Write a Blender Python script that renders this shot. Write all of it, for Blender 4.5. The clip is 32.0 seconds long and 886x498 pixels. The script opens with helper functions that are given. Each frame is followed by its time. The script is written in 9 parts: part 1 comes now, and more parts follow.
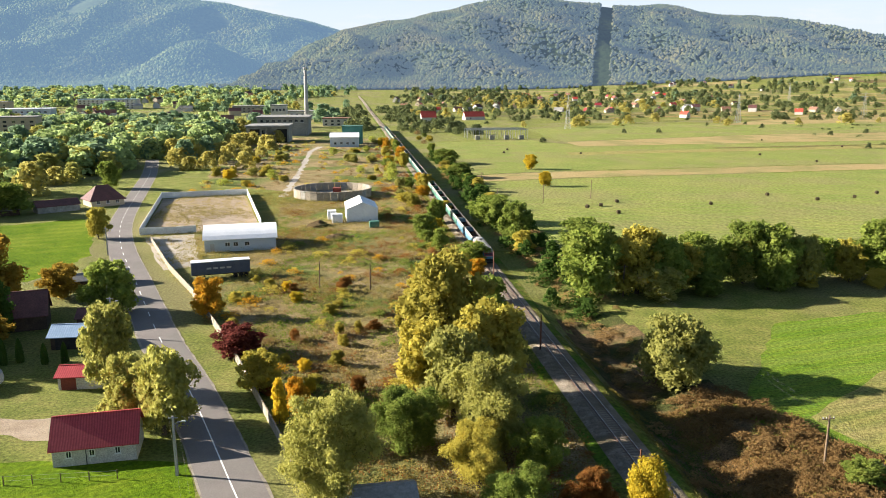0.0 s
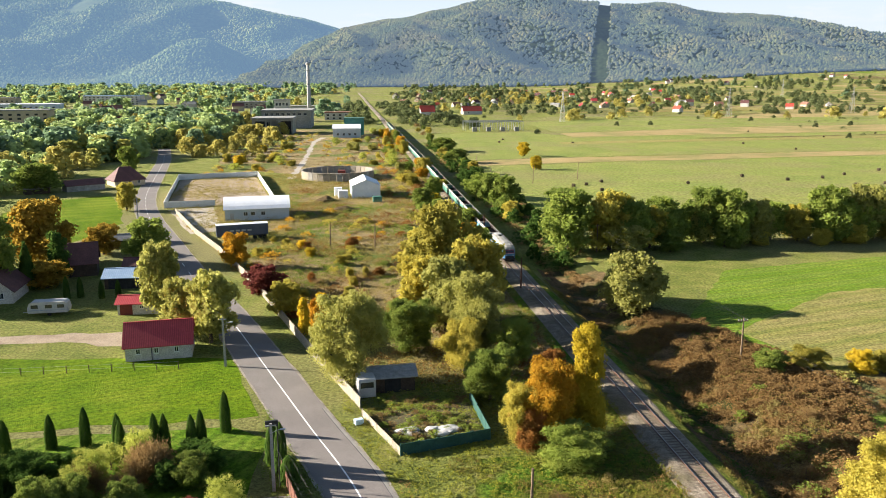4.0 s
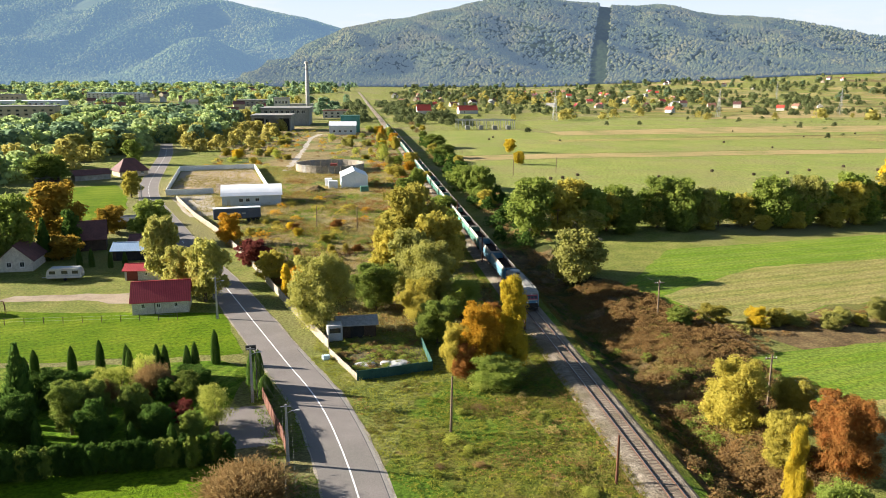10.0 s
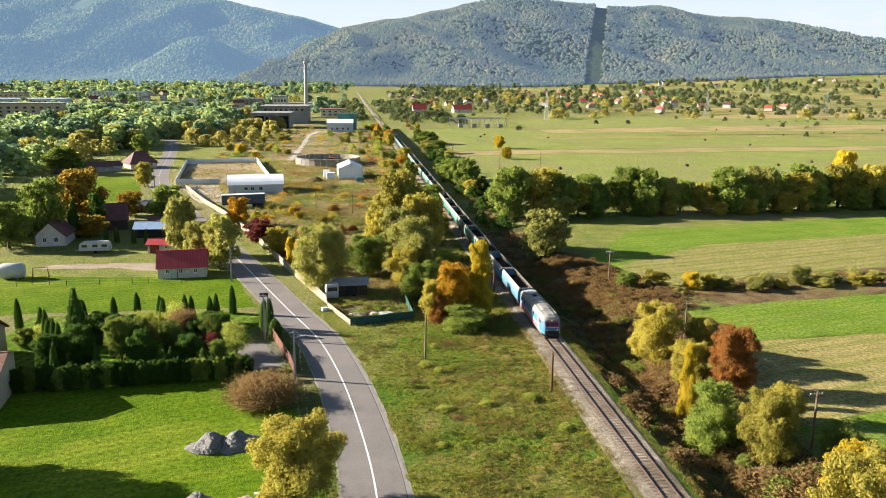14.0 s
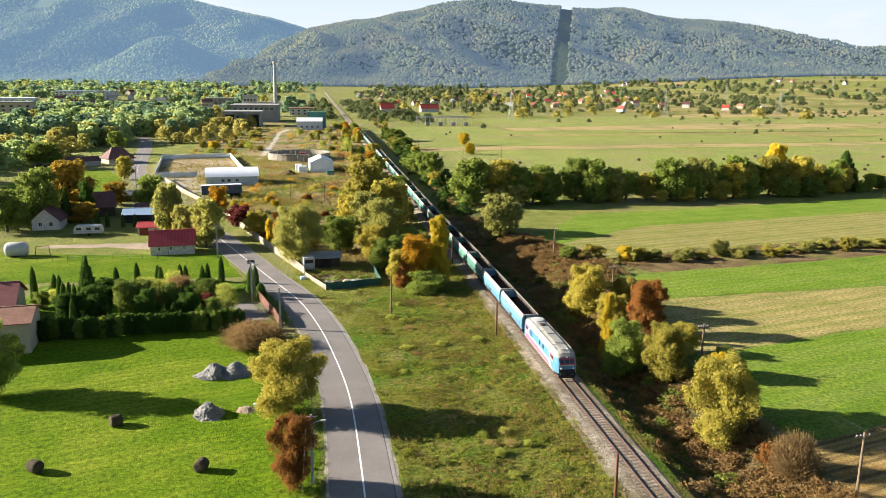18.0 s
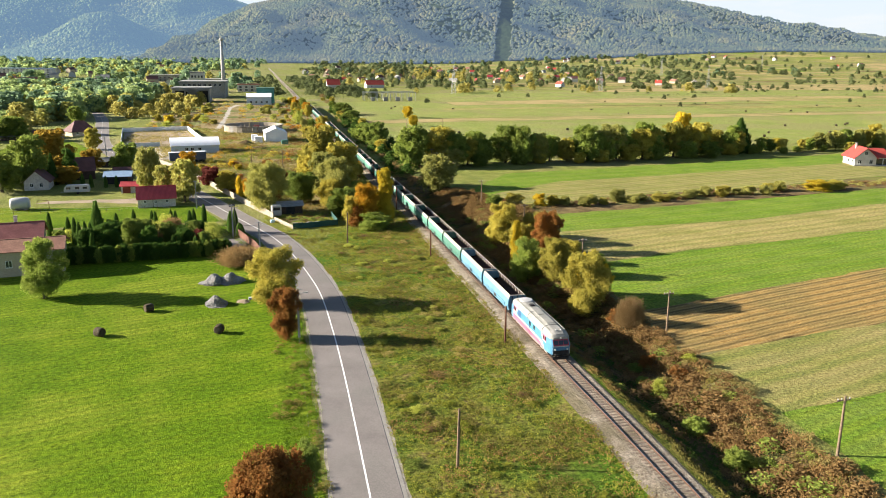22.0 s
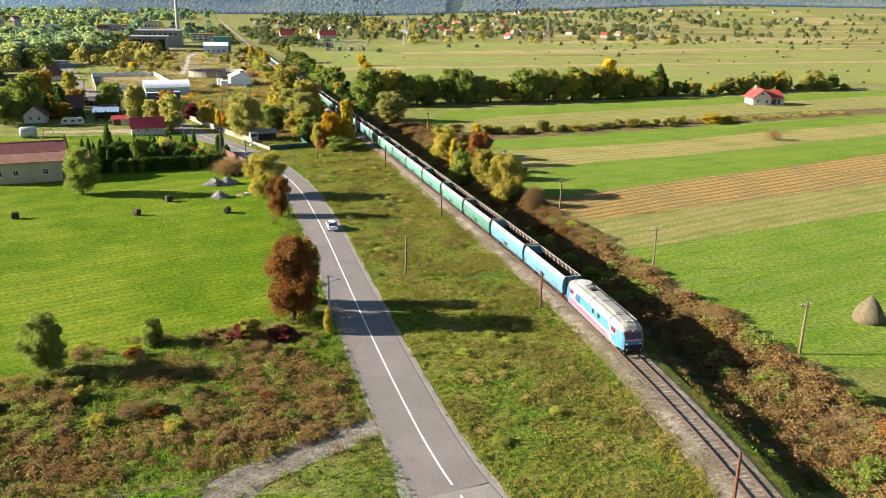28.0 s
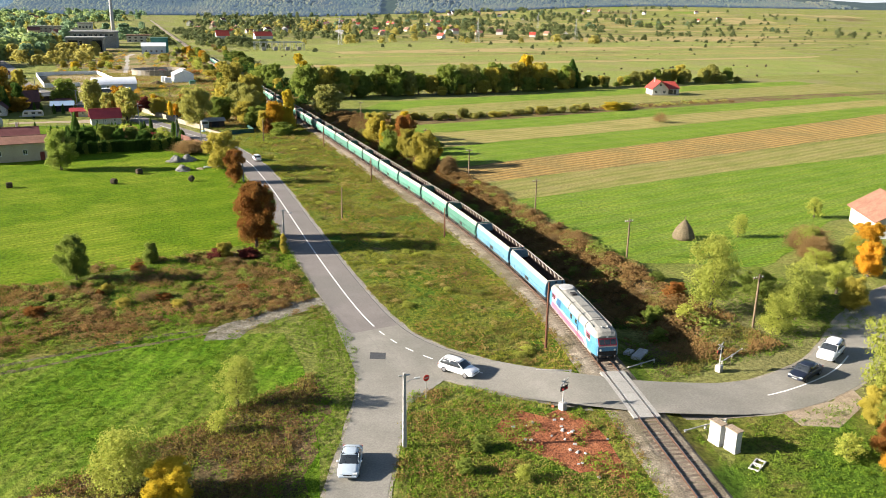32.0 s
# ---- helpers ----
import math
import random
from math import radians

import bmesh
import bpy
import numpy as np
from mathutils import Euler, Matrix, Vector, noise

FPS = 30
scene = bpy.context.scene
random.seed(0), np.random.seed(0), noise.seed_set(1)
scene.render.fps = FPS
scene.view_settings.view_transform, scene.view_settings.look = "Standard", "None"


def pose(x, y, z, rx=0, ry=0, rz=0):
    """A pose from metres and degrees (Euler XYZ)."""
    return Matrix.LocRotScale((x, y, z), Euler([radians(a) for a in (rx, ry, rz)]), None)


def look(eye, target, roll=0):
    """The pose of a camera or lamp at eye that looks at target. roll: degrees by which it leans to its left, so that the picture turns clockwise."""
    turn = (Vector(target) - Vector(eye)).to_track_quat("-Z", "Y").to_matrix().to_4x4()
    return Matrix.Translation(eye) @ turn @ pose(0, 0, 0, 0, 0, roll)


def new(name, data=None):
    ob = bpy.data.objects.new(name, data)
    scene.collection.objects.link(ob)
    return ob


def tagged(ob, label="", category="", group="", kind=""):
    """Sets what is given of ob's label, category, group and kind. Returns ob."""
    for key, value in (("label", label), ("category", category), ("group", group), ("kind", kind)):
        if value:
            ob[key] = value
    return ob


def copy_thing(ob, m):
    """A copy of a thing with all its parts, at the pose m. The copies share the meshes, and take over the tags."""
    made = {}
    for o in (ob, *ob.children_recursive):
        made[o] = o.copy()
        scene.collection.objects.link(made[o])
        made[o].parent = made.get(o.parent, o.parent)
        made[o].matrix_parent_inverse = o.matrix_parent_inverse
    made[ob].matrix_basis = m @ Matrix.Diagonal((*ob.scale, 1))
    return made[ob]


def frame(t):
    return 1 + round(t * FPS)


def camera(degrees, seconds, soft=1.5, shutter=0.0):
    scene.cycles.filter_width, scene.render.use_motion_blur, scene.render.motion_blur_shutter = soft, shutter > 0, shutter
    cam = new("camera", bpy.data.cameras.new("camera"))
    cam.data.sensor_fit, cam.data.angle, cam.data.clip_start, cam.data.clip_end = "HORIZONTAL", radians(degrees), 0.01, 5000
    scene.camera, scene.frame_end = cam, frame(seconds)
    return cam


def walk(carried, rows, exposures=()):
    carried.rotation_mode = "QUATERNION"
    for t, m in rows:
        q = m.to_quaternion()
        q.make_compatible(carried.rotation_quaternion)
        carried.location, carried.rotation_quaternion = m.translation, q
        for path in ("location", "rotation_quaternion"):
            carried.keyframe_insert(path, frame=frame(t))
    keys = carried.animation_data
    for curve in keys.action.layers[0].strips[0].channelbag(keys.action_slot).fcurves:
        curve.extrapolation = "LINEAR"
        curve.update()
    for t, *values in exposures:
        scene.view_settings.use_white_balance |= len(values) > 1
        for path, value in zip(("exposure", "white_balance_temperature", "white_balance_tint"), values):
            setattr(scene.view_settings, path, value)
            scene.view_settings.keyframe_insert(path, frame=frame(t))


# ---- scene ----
# One unbroken flight backwards beside a railway in a wide valley.
# x: across the line, to the right; y: up the valley along the line; z: up. Metres.
cam = camera(59.6, 32.0, 0.9)
PATH = [
    (0, (-30.946, -4.299, 41.701), (-30.757, -2.352, 41.28), -0.1),
    (0.5, (-31.391, -7.494, 40.919), (-31.201, -5.548, 40.498), 0.0),
    (1, (-31.558, -10.614, 40.219), (-31.369, -8.668, 39.798), -0.0),
    (1.5, (-31.698, -13.761, 39.553), (-31.508, -11.815, 39.132), 0.0),
    (2, (-31.958, -16.526, 38.645), (-31.768, -14.58, 38.224), -0.0),
    (2.5, (-32.159, -19.392, 38.446), (-31.968, -17.446, 38.024), 0.0),
    (3, (-32.399, -21.891, 38.222), (-32.209, -19.945, 37.8), -0.0),
    (3.5, (-32.356, -24.636, 38.092), (-32.166, -22.691, 37.669), -0.2),
    (5.5, (-32.462, -33.387, 37.749), (-32.273, -31.442, 37.325), -0.0),
    (6, (-32.405, -34.834, 37.633), (-32.217, -32.888, 37.209), -0.0),
    (7, (-31.71, -36.958, 37.509), (-31.525, -35.012, 37.085), -0.0),
    (7.5, (-31.127, -38.14, 37.623), (-30.942, -36.194, 37.2), 0.1),
    (8, (-30.404, -39.375, 37.662), (-30.22, -37.429, 37.238), 0.1),
    (8.5, (-29.495, -40.822, 37.64), (-29.311, -38.876, 37.217), 0.1),
    (9, (-28.862, -42.288, 37.554), (-28.677, -40.342, 37.131), 0.2),
    (10, (-27.695, -46.709, 37.32), (-27.508, -44.763, 36.897), 0.2),
    (11, (-27.155, -52.515, 37.456), (-26.963, -50.57, 37.033), 0.3),
    (12, (-26.851, -58.494, 37.272), (-26.658, -56.549, 36.849), 0.3),
    (13, (-26.84, -63.847, 37.044), (-26.645, -61.902, 36.621), 0.3),
    (14, (-26.867, -68.271, 36.934), (-26.673, -66.326, 36.511), 0.4),
    (14.5, (-26.943, -70.222, 36.833), (-26.749, -68.277, 36.409), 0.5),
    (16.5, (-27.089, -78.251, 36.446), (-26.889, -76.307, 36.023), 0.5),
    (17, (-27.217, -80.933, 36.292), (-27.001, -78.99, 35.87), 0.5),
    (17.5, (-27.459, -84.085, 36.275), (-27.211, -82.145, 35.853), 0.5),
    (18, (-27.707, -87.366, 36.191), (-27.434, -85.43, 35.77), 0.5),
    (18.5, (-28.081, -90.801, 36.044), (-27.787, -88.868, 35.624), 0.5),
    (19, (-28.459, -94.564, 35.984), (-28.145, -92.634, 35.565), 0.5),
    (19.5, (-28.918, -98.543, 35.926), (-28.583, -96.616, 35.505), 0.5),
    (20, (-29.41, -102.682, 35.935), (-29.056, -100.761, 35.508), 0.4),
    (20.5, (-29.986, -107.052, 35.91), (-29.611, -105.136, 35.476), 0.4),
    (21, (-30.601, -111.381, 35.895), (-30.21, -109.471, 35.449), 0.4),
    (21.5, (-31.169, -115.868, 35.947), (-30.772, -113.963, 35.486), 0.3),
    (22, (-31.831, -120.152, 35.988), (-31.428, -118.252, 35.512), 0.4),
    (22.5, (-32.535, -124.245, 36.12), (-32.124, -122.351, 35.629), 0.4),
    (23, (-33.22, -128.031, 36.193), (-32.789, -126.145, 35.688), 0.5),
    (23.5, (-33.795, -131.553, 36.319), (-33.323, -129.68, 35.799), 0.4),
    (24, (-34.404, -134.635, 36.244), (-33.905, -132.774, 35.71), 0.4),
    (24.5, (-34.966, -137.361, 36.062), (-34.457, -135.506, 35.513), 0.4),
    (25, (-35.559, -140.065, 35.932), (-35.051, -138.215, 35.368), 0.5),
    (25.5, (-36.179, -142.571, 35.67), (-35.67, -140.725, 35.094), 0.6),
    (27.5, (-38.693, -154.065, 35.023), (-38.184, -152.222, 34.436), 0.8),
    (28, (-39.458, -157.502, 35.002), (-38.946, -155.659, 34.416), 0.8),
    (28.5, (-40.117, -161.116, 34.949), (-39.588, -159.279, 34.363), 0.7),
    (29, (-40.747, -164.652, 34.8), (-40.197, -162.821, 34.216), 0.7),
    (29.5, (-41.409, -168.463, 34.909), (-40.836, -166.639, 34.324), 0.7),
    (30, (-42.192, -172.378, 34.927), (-41.591, -170.561, 34.343), 0.7),
    (30.5, (-42.944, -176.38, 34.984), (-42.319, -174.572, 34.401), 0.7),
    (31, (-43.757, -180.371, 35.111), (-43.118, -178.568, 34.526), 0.6),
    (31.5, (-44.791, -184.667, 35.092), (-44.146, -182.865, 34.509), 0.6),
    (32, (-45.877, -188.981, 34.987), (-45.22, -187.184, 34.405), 0.7),
]
walk(cam, [(t, look(eye, target, roll)) for t, eye, target, roll in PATH])

# ---- light ----
SUN_FROM = Vector((-1.0, 0.27, 0.375)).normalized()
world = bpy.data.worlds.new("valley_sky")
scene.world = world
world.use_nodes = True
wn = world.node_tree.nodes
wn.clear()
sky = wn.new("ShaderNodeTexSky")
sky.sky_type = "NISHITA"
sky.sun_disc = False
sky.sun_elevation = math.asin(SUN_FROM.z)
sky.sun_rotation = math.atan2(SUN_FROM.x, SUN_FROM.y)
sky.altitude, sky.air_density, sky.dust_density, sky.ozone_density = 300, 1.0, 1.0, 1.6
bg = wn.new("ShaderNodeBackground")
bg.inputs["Strength"].default_value = 0.043
wout = wn.new("ShaderNodeOutputWorld")
world.node_tree.links.new(sky.outputs[0], bg.inputs[0])
world.node_tree.links.new(bg.outputs[0], wout.inputs[0])
sun_data = bpy.data.lights.new("sun", "SUN")
sun_data.energy, sun_data.angle, sun_data.color = 5.0, radians(0.55), (1.0, 0.905, 0.79)
sun = new("sun", sun_data)
sun.matrix_world = look(SUN_FROM * 200, (0, 0, 0))
scene.view_settings.exposure = 1.86

# ---- materials ----
MATS = {}


def ramp_node(nt, cols, lo=0.3, hi=0.7):
    r = nt.nodes.new("ShaderNodeValToRGB")
    el = r.color_ramp.elements
    n = len(cols)
    for i, c in enumerate(cols):
        p = lo + (hi - lo) * i / max(1, n - 1)
        e = el[i] if i < 2 else el.new(p)
        e.position = p
        e.color = (*c, 1)
    return r


def noise_node(nt, coord, scale, detail=5.0, rough=0.6):
    n = nt.nodes.new("ShaderNodeTexNoise")
    n.inputs["Scale"].default_value, n.inputs["Detail"].default_value, n.inputs["Roughness"].default_value = scale, detail, rough
    nt.links.new(coord, n.inputs["Vector"])
    return n


def mix_node(nt, kind, fac, a, b):
    m = nt.nodes.new("ShaderNodeMix")
    m.data_type, m.blend_type = "RGBA", kind
    for sock, v in ((m.inputs[0], fac), (m.inputs[6], a), (m.inputs[7], b)):
        if isinstance(v, (int, float)):
            sock.default_value = v
        elif isinstance(v, tuple):
            sock.default_value = (*v, 1)
        else:
            nt.links.new(v, sock)
    return m.outputs[2]


def mat(name, cols, scale=0.5, fine=6.0, rough=0.8, bump=0.0, bump_scale=8.0, metal=0.0, vary=0.25, random_amount=0.0, big=None, wave=None, spec=0.3, island=0.0):
    """A surface of one or more colours: broad patches, finer grain, relief; big adds a third colour in wide blotches; wave adds rows."""
    if name in MATS:
        return MATS[name]
    m = bpy.data.materials.new(name)
    m.use_nodes = True
    nt = m.node_tree
    p = nt.nodes["Principled BSDF"]
    co = nt.nodes.new("ShaderNodeTexCoord").outputs["Object"]
    n1 = noise_node(nt, co, scale)
    col = ramp_node(nt, cols if len(cols) > 1 else [cols[0], cols[0]])
    nt.links.new(n1.outputs["Fac"], col.inputs[0])
    c = col.outputs[0]
    if big:
        nb = noise_node(nt, co, big[1], 3.0)
        rb = ramp_node(nt, [(0, 0, 0), (1, 1, 1)], 0.48, 0.60)
        nt.links.new(nb.outputs["Fac"], rb.inputs[0])
        c = mix_node(nt, "MIX", rb.outputs[0], c, big[0])
    for wave in (wave if isinstance(wave, list) else [wave] if wave else []):
        wv = nt.nodes.new("ShaderNodeTexWave")
        wv.inputs["Scale"].default_value, wv.inputs["Distortion"].default_value, wv.inputs["Detail"].default_value = wave[1], 3.2, 3.0
        wv.inputs["Detail Scale"].default_value = 0.35
        mp = nt.nodes.new("ShaderNodeMapping")
        mp.inputs["Rotation"].default_value = (0, 0, radians(wave[2]))
        nt.links.new(co, mp.inputs["Vector"])
        nt.links.new(mp.outputs[0], wv.inputs["Vector"])
        rw = ramp_node(nt, [(0, 0, 0), (1, 1, 1)], 0.35, 0.75)
        nt.links.new(wv.outputs["Fac"], rw.inputs[0])
        mm = nt.nodes.new("ShaderNodeMath")
        mm.operation = "MULTIPLY"
        mm.inputs[1].default_value = wave[3]
        nt.links.new(rw.outputs[0], mm.inputs[0])
        c = mix_node(nt, "MIX", mm.outputs[0], c, wave[0])
    n2 = noise_node(nt, co, fine, 6.0, 0.7)
    r2 = ramp_node(nt, [(1 - vary,) * 3, (1 + vary,) * 3], 0.34, 0.66)
    nt.links.new(n2.outputs["Fac"], r2.inputs[0])
    c = mix_node(nt, "MULTIPLY", 1.0, c, r2.outputs[0])
    if random_amount or island:
        src = nt.nodes.new("ShaderNodeNewGeometry").outputs["Random Per Island"] if island else nt.nodes.new("ShaderNodeObjectInfo").outputs["Random"]
        k = island or random_amount
        r3 = ramp_node(nt, [(1 - k,) * 3, (1 + k,) * 3], 0.0, 1.0)
        nt.links.new(src, r3.inputs[0])
        c = mix_node(nt, "MULTIPLY", 1.0, c, r3.outputs[0])
    nt.links.new(c, p.inputs["Base Color"])
    p.inputs["Roughness"].default_value, p.inputs["Metallic"].default_value = rough, metal
    p.inputs["Specular IOR Level"].default_value = spec
    if bump:
        nb = noise_node(nt, co, bump_scale, 6.0, 0.75)
        b = nt.nodes.new("ShaderNodeBump")
        b.inputs["Strength"].default_value, b.inputs["Distance"].default_value = min(1.0, bump), max(bump, 0.02)
        nt.links.new(nb.outputs["Fac"], b.inputs["Height"])
        nt.links.new(b.outputs[0], p.inputs["Normal"])
    MATS[name] = m
    return m


def foliage(name, cols, thin=0.48, vary=0.22, gain=1.22):
    """Leaves: a colour for each spray, drifting through the crown, some light passing through."""
    if name in MATS:
        return MATS[name]
    m = bpy.data.materials.new(name)
    m.use_nodes = True
    nt = m.node_tree
    nt.nodes.clear()
    geo = nt.nodes.new("ShaderNodeNewGeometry")
    col = ramp_node(nt, cols, 0.0, 1.0)
    co = nt.nodes.new("ShaderNodeTexCoord").outputs["Object"]
    drift = noise_node(nt, co, 2.6, 2.0)
    add = nt.nodes.new("ShaderNodeMath")
    add.operation = "MULTIPLY_ADD"
    add.inputs[1].default_value, add.inputs[2].default_value = 0.30, -0.05
    nt.links.new(geo.outputs["Random Per Island"], add.inputs[0])
    add2 = nt.nodes.new("ShaderNodeMath")
    add2.operation = "MULTIPLY_ADD"
    add2.inputs[1].default_value = 0.85
    nt.links.new(drift.outputs["Fac"], add2.inputs[0])
    nt.links.new(add.outputs[0], add2.inputs[2])
    nt.links.new(add2.outputs[0], col.inputs[0])
    info = nt.nodes.new("ShaderNodeObjectInfo")
    r3 = ramp_node(nt, [(gain * (1 - vary),) * 3, (gain * (1 + vary), gain * (1 + vary * 0.8), gain * (1 + vary * 0.4))], 0.0, 1.0)
    nt.links.new(info.outputs["Random"], r3.inputs[0])
    c = mix_node(nt, "MULTIPLY", 1.0, col.outputs[0], r3.outputs[0])
    d = nt.nodes.new("ShaderNodeBsdfDiffuse")
    tr = nt.nodes.new("ShaderNodeBsdfTranslucent")
    mx = nt.nodes.new("ShaderNodeMixShader")
    mx.inputs[0].default_value = thin
    out = nt.nodes.new("ShaderNodeOutputMaterial")
    nt.links.new(c, d.inputs[0])
    nt.links.new(c, tr.inputs[0])
    nt.links.new(d.outputs[0], mx.inputs[1])
    nt.links.new(tr.outputs[0], mx.inputs[2])
    nt.links.new(mx.outputs[0], out.inputs[0])
    MATS[name] = m
    return m


def glass_mat():
    return mat("dark_glass", [(0.02, 0.025, 0.03), (0.035, 0.04, 0.045)], 1.0, 3.0, 0.08, vary=0.1, spec=0.9)


# ---- building helpers ----
def mesh_ob(name, me, material, parent=None, label="", smooth=False):
    ob = new(name, me)
    mats = material if isinstance(material, (list, tuple)) else [material]
    if len(me.materials) == 0:
        for m in mats:
            me.materials.append(m)
    if parent is not None:
        ob.parent = parent
    if label:
        ob["label"] = label
    if smooth:
        me.polygons.foreach_set("use_smooth", [True] * len(me.polygons))
    return ob


def part(name, bm, material, parent=None, label="", smooth=False):
    me = bpy.data.meshes.new(name)
    bm.to_mesh(me)
    bm.free()
    return mesh_ob(name, me, material, parent, label, smooth)


def thing(name, m, label, category, group="", kind=""):
    """An Empty at a thing's base, for its parts."""
    ob = new(name)
    ob.empty_display_size = 0.2
    ob.matrix_basis = m
    return tagged(ob, label, category, group, kind)


def fast_mesh(name, verts, faces):
    verts, faces = np.asarray(verts, np.float32), np.asarray(faces, np.int32)
    me = bpy.data.meshes.new(name)
    k = faces.shape[1]
    me.vertices.add(len(verts))
    me.vertices.foreach_set("co", verts.ravel())
    me.loops.add(faces.size)
    me.loops.foreach_set("vertex_index", faces.ravel())
    me.polygons.add(len(faces))
    me.polygons.foreach_set("loop_start", np.arange(0, faces.size, k, dtype=np.int32))
    me.update(calc_edges=True)
    return me


def box(bm, x0, x1, y0, y1, z0, z1, bevel=0.0, m=None):
    """A block between corners, its edges taken off by bevel."""
    vs = [bm.verts.new((x, y, z)) for x in (x0, x1) for y in (y0, y1) for z in (z0, z1)]
    fs = [(0, 1, 3, 2), (4, 6, 7, 5), (0, 4, 5, 1), (2, 3, 7, 6), (0, 2, 6, 4), (1, 5, 7, 3)]
    faces = [bm.faces.new([vs[i] for i in f]) for f in fs]
    if m is not None:
        for v in vs:
            v.co = m @ v.co
    if bevel:
        edges = list({e for f in faces for e in f.edges})
        bmesh.ops.bevel(bm, geom=edges, offset=bevel, segments=1, profile=0.7, affect="EDGES")
    return bm


def boxed(*blocks, bevel=0.0):
    bm = bmesh.new()
    for b in blocks:
        box(bm, *b, bevel=bevel)
    return bm


def tube(bm, pts, radii, seg=8, cap=True):
    """A tapered round bar through points."""
    rings = []
    pts = [Vector(p) for p in pts]
    for i, p in enumerate(pts):
        d = (pts[min(i + 1, len(pts) - 1)] - pts[max(i - 1, 0)]).normalized()
        a = d.cross(Vector((0, 0, 1)) if abs(d.z) < 0.9 else Vector((1, 0, 0))).normalized()
        b = d.cross(a)
        rings.append([bm.verts.new(p + (a * math.cos(q) + b * math.sin(q)) * radii[i]) for q in (2 * math.pi * k / seg for k in range(seg))])
    for r, s in zip(rings, rings[1:]):
        for k in range(seg):
            bm.faces.new((r[k], r[(k + 1) % seg], s[(k + 1) % seg], s[k]))
    if cap:
        bm.faces.new(rings[0][::-1])
        bm.faces.new(rings[-1])
    return bm


def loft(bm, rings, close=True, caps=True):
    """Skin over equal rings of points."""
    vr = [[bm.verts.new(p) for p in r] for r in rings]
    n = len(vr[0])
    for a, b in zip(vr, vr[1:]):
        for k in range(n if close else n - 1):
            bm.faces.new((a[k], a[(k + 1) % n], b[(k + 1) % n], b[k]))
    if caps and close:
        bm.faces.new(vr[0][::-1])
        bm.faces.new(vr[-1])
    bmesh.ops.recalc_face_normals(bm, faces=bm.faces[:])
    return bm


def disc_rings(cx, cy, cz, r, w, seg=14, axis="x"):
    """A short cylinder's rings about the x axis."""
    return [[(cx + s * w / 2, cy + r * k * math.cos(a), cz + r * k * math.sin(a)) for a in (2 * math.pi * i / seg for i in range(seg))] for s, k in ((-1, 0.9), (-0.8, 1), (0.8, 1), (1, 0.9))]


def smooth_line(pts, step=2.0):
    """A curve through points, sampled about every step metres."""
    pts = [Vector((*p, 0)) if len(p) == 2 else Vector(p) for p in pts]
    out = []
    for i in range(len(pts) - 1):
        p0, p1, p2, p3 = pts[max(i - 1, 0)], pts[i], pts[i + 1], pts[min(i + 2, len(pts) - 1)]
        n = max(2, int((p2 - p1).length / step))
        for k in range(n):
            t = k / n
            out.append(0.5 * ((2 * p1) + (p2 - p0) * t + (2 * p0 - 5 * p1 + 4 * p2 - p3) * t * t + (3 * p1 - p0 - 3 * p2 + p3) * t ** 3))
    out.append(pts[-1])
    return out


def side_of(line, i):
    d = (line[min(i + 1, len(line) - 1)] - line[max(i - 1, 0)])
    d.z = 0
    d.normalize()
    return Vector((d.y, -d.x, 0))


def ribbon(line, half, z, rag=0.0, seed=0, inner=None):
    """A flat strip along a line: half its width to each side, or from inner to half on the right."""
    rng = random.Random(seed)
    bm = bmesh.new()
    prev = None
    for i, p in enumerate(line):
        s = side_of(line, i)
        a = p + s * (half + rng.uniform(-rag, rag))
        b = p + s * ((-half + rng.uniform(-rag, rag)) if inner is None else inner)
        cur = (bm.verts.new((b.x, b.y, z)), bm.verts.new((a.x, a.y, z)))
        if prev:
            bm.faces.new((prev[0], prev[1], cur[1], cur[0]))
        prev = cur
    bmesh.ops.recalc_face_normals(bm, faces=bm.faces[:])
    if bm.faces and bm.faces[:][0].normal.z < 0:
        bmesh.ops.reverse_faces(bm, faces=bm.faces[:])
    return bm


def patch(name, pts, material, z, rag=0.4, label="", category="", seed=1):
    """A piece of land with an uneven border, lying just above the sheet of the ground."""
    rng = random.Random(seed)
    ring = []
    for i, a in enumerate(pts):
        b = pts[(i + 1) % len(pts)]
        n = max(1, int(math.hypot(b[0] - a[0], b[1] - a[1]) / 3.0))
        for k in range(n):
            t = k / n
            ring.append((a[0] + (b[0] - a[0]) * t + rng.uniform(-rag, rag), a[1] + (b[1] - a[1]) * t + rng.uniform(-rag, rag)))
    bm = bmesh.new()
    f = bm.faces.new([bm.verts.new((x, y, z + ground_z(x, y))) for x, y in ring])
    f.normal_update()
    if f.normal.z < 0:
        f.normal_flip()
    bmesh.ops.triangulate(bm, faces=[f])
    return tagged(part(name, bm, material), label, category, kind="structure")


def smoothstep(v, a, b):
    t = min(1.0, max(0.0, (v - a) / (b - a)))
    return t * t * (3 - 2 * t)


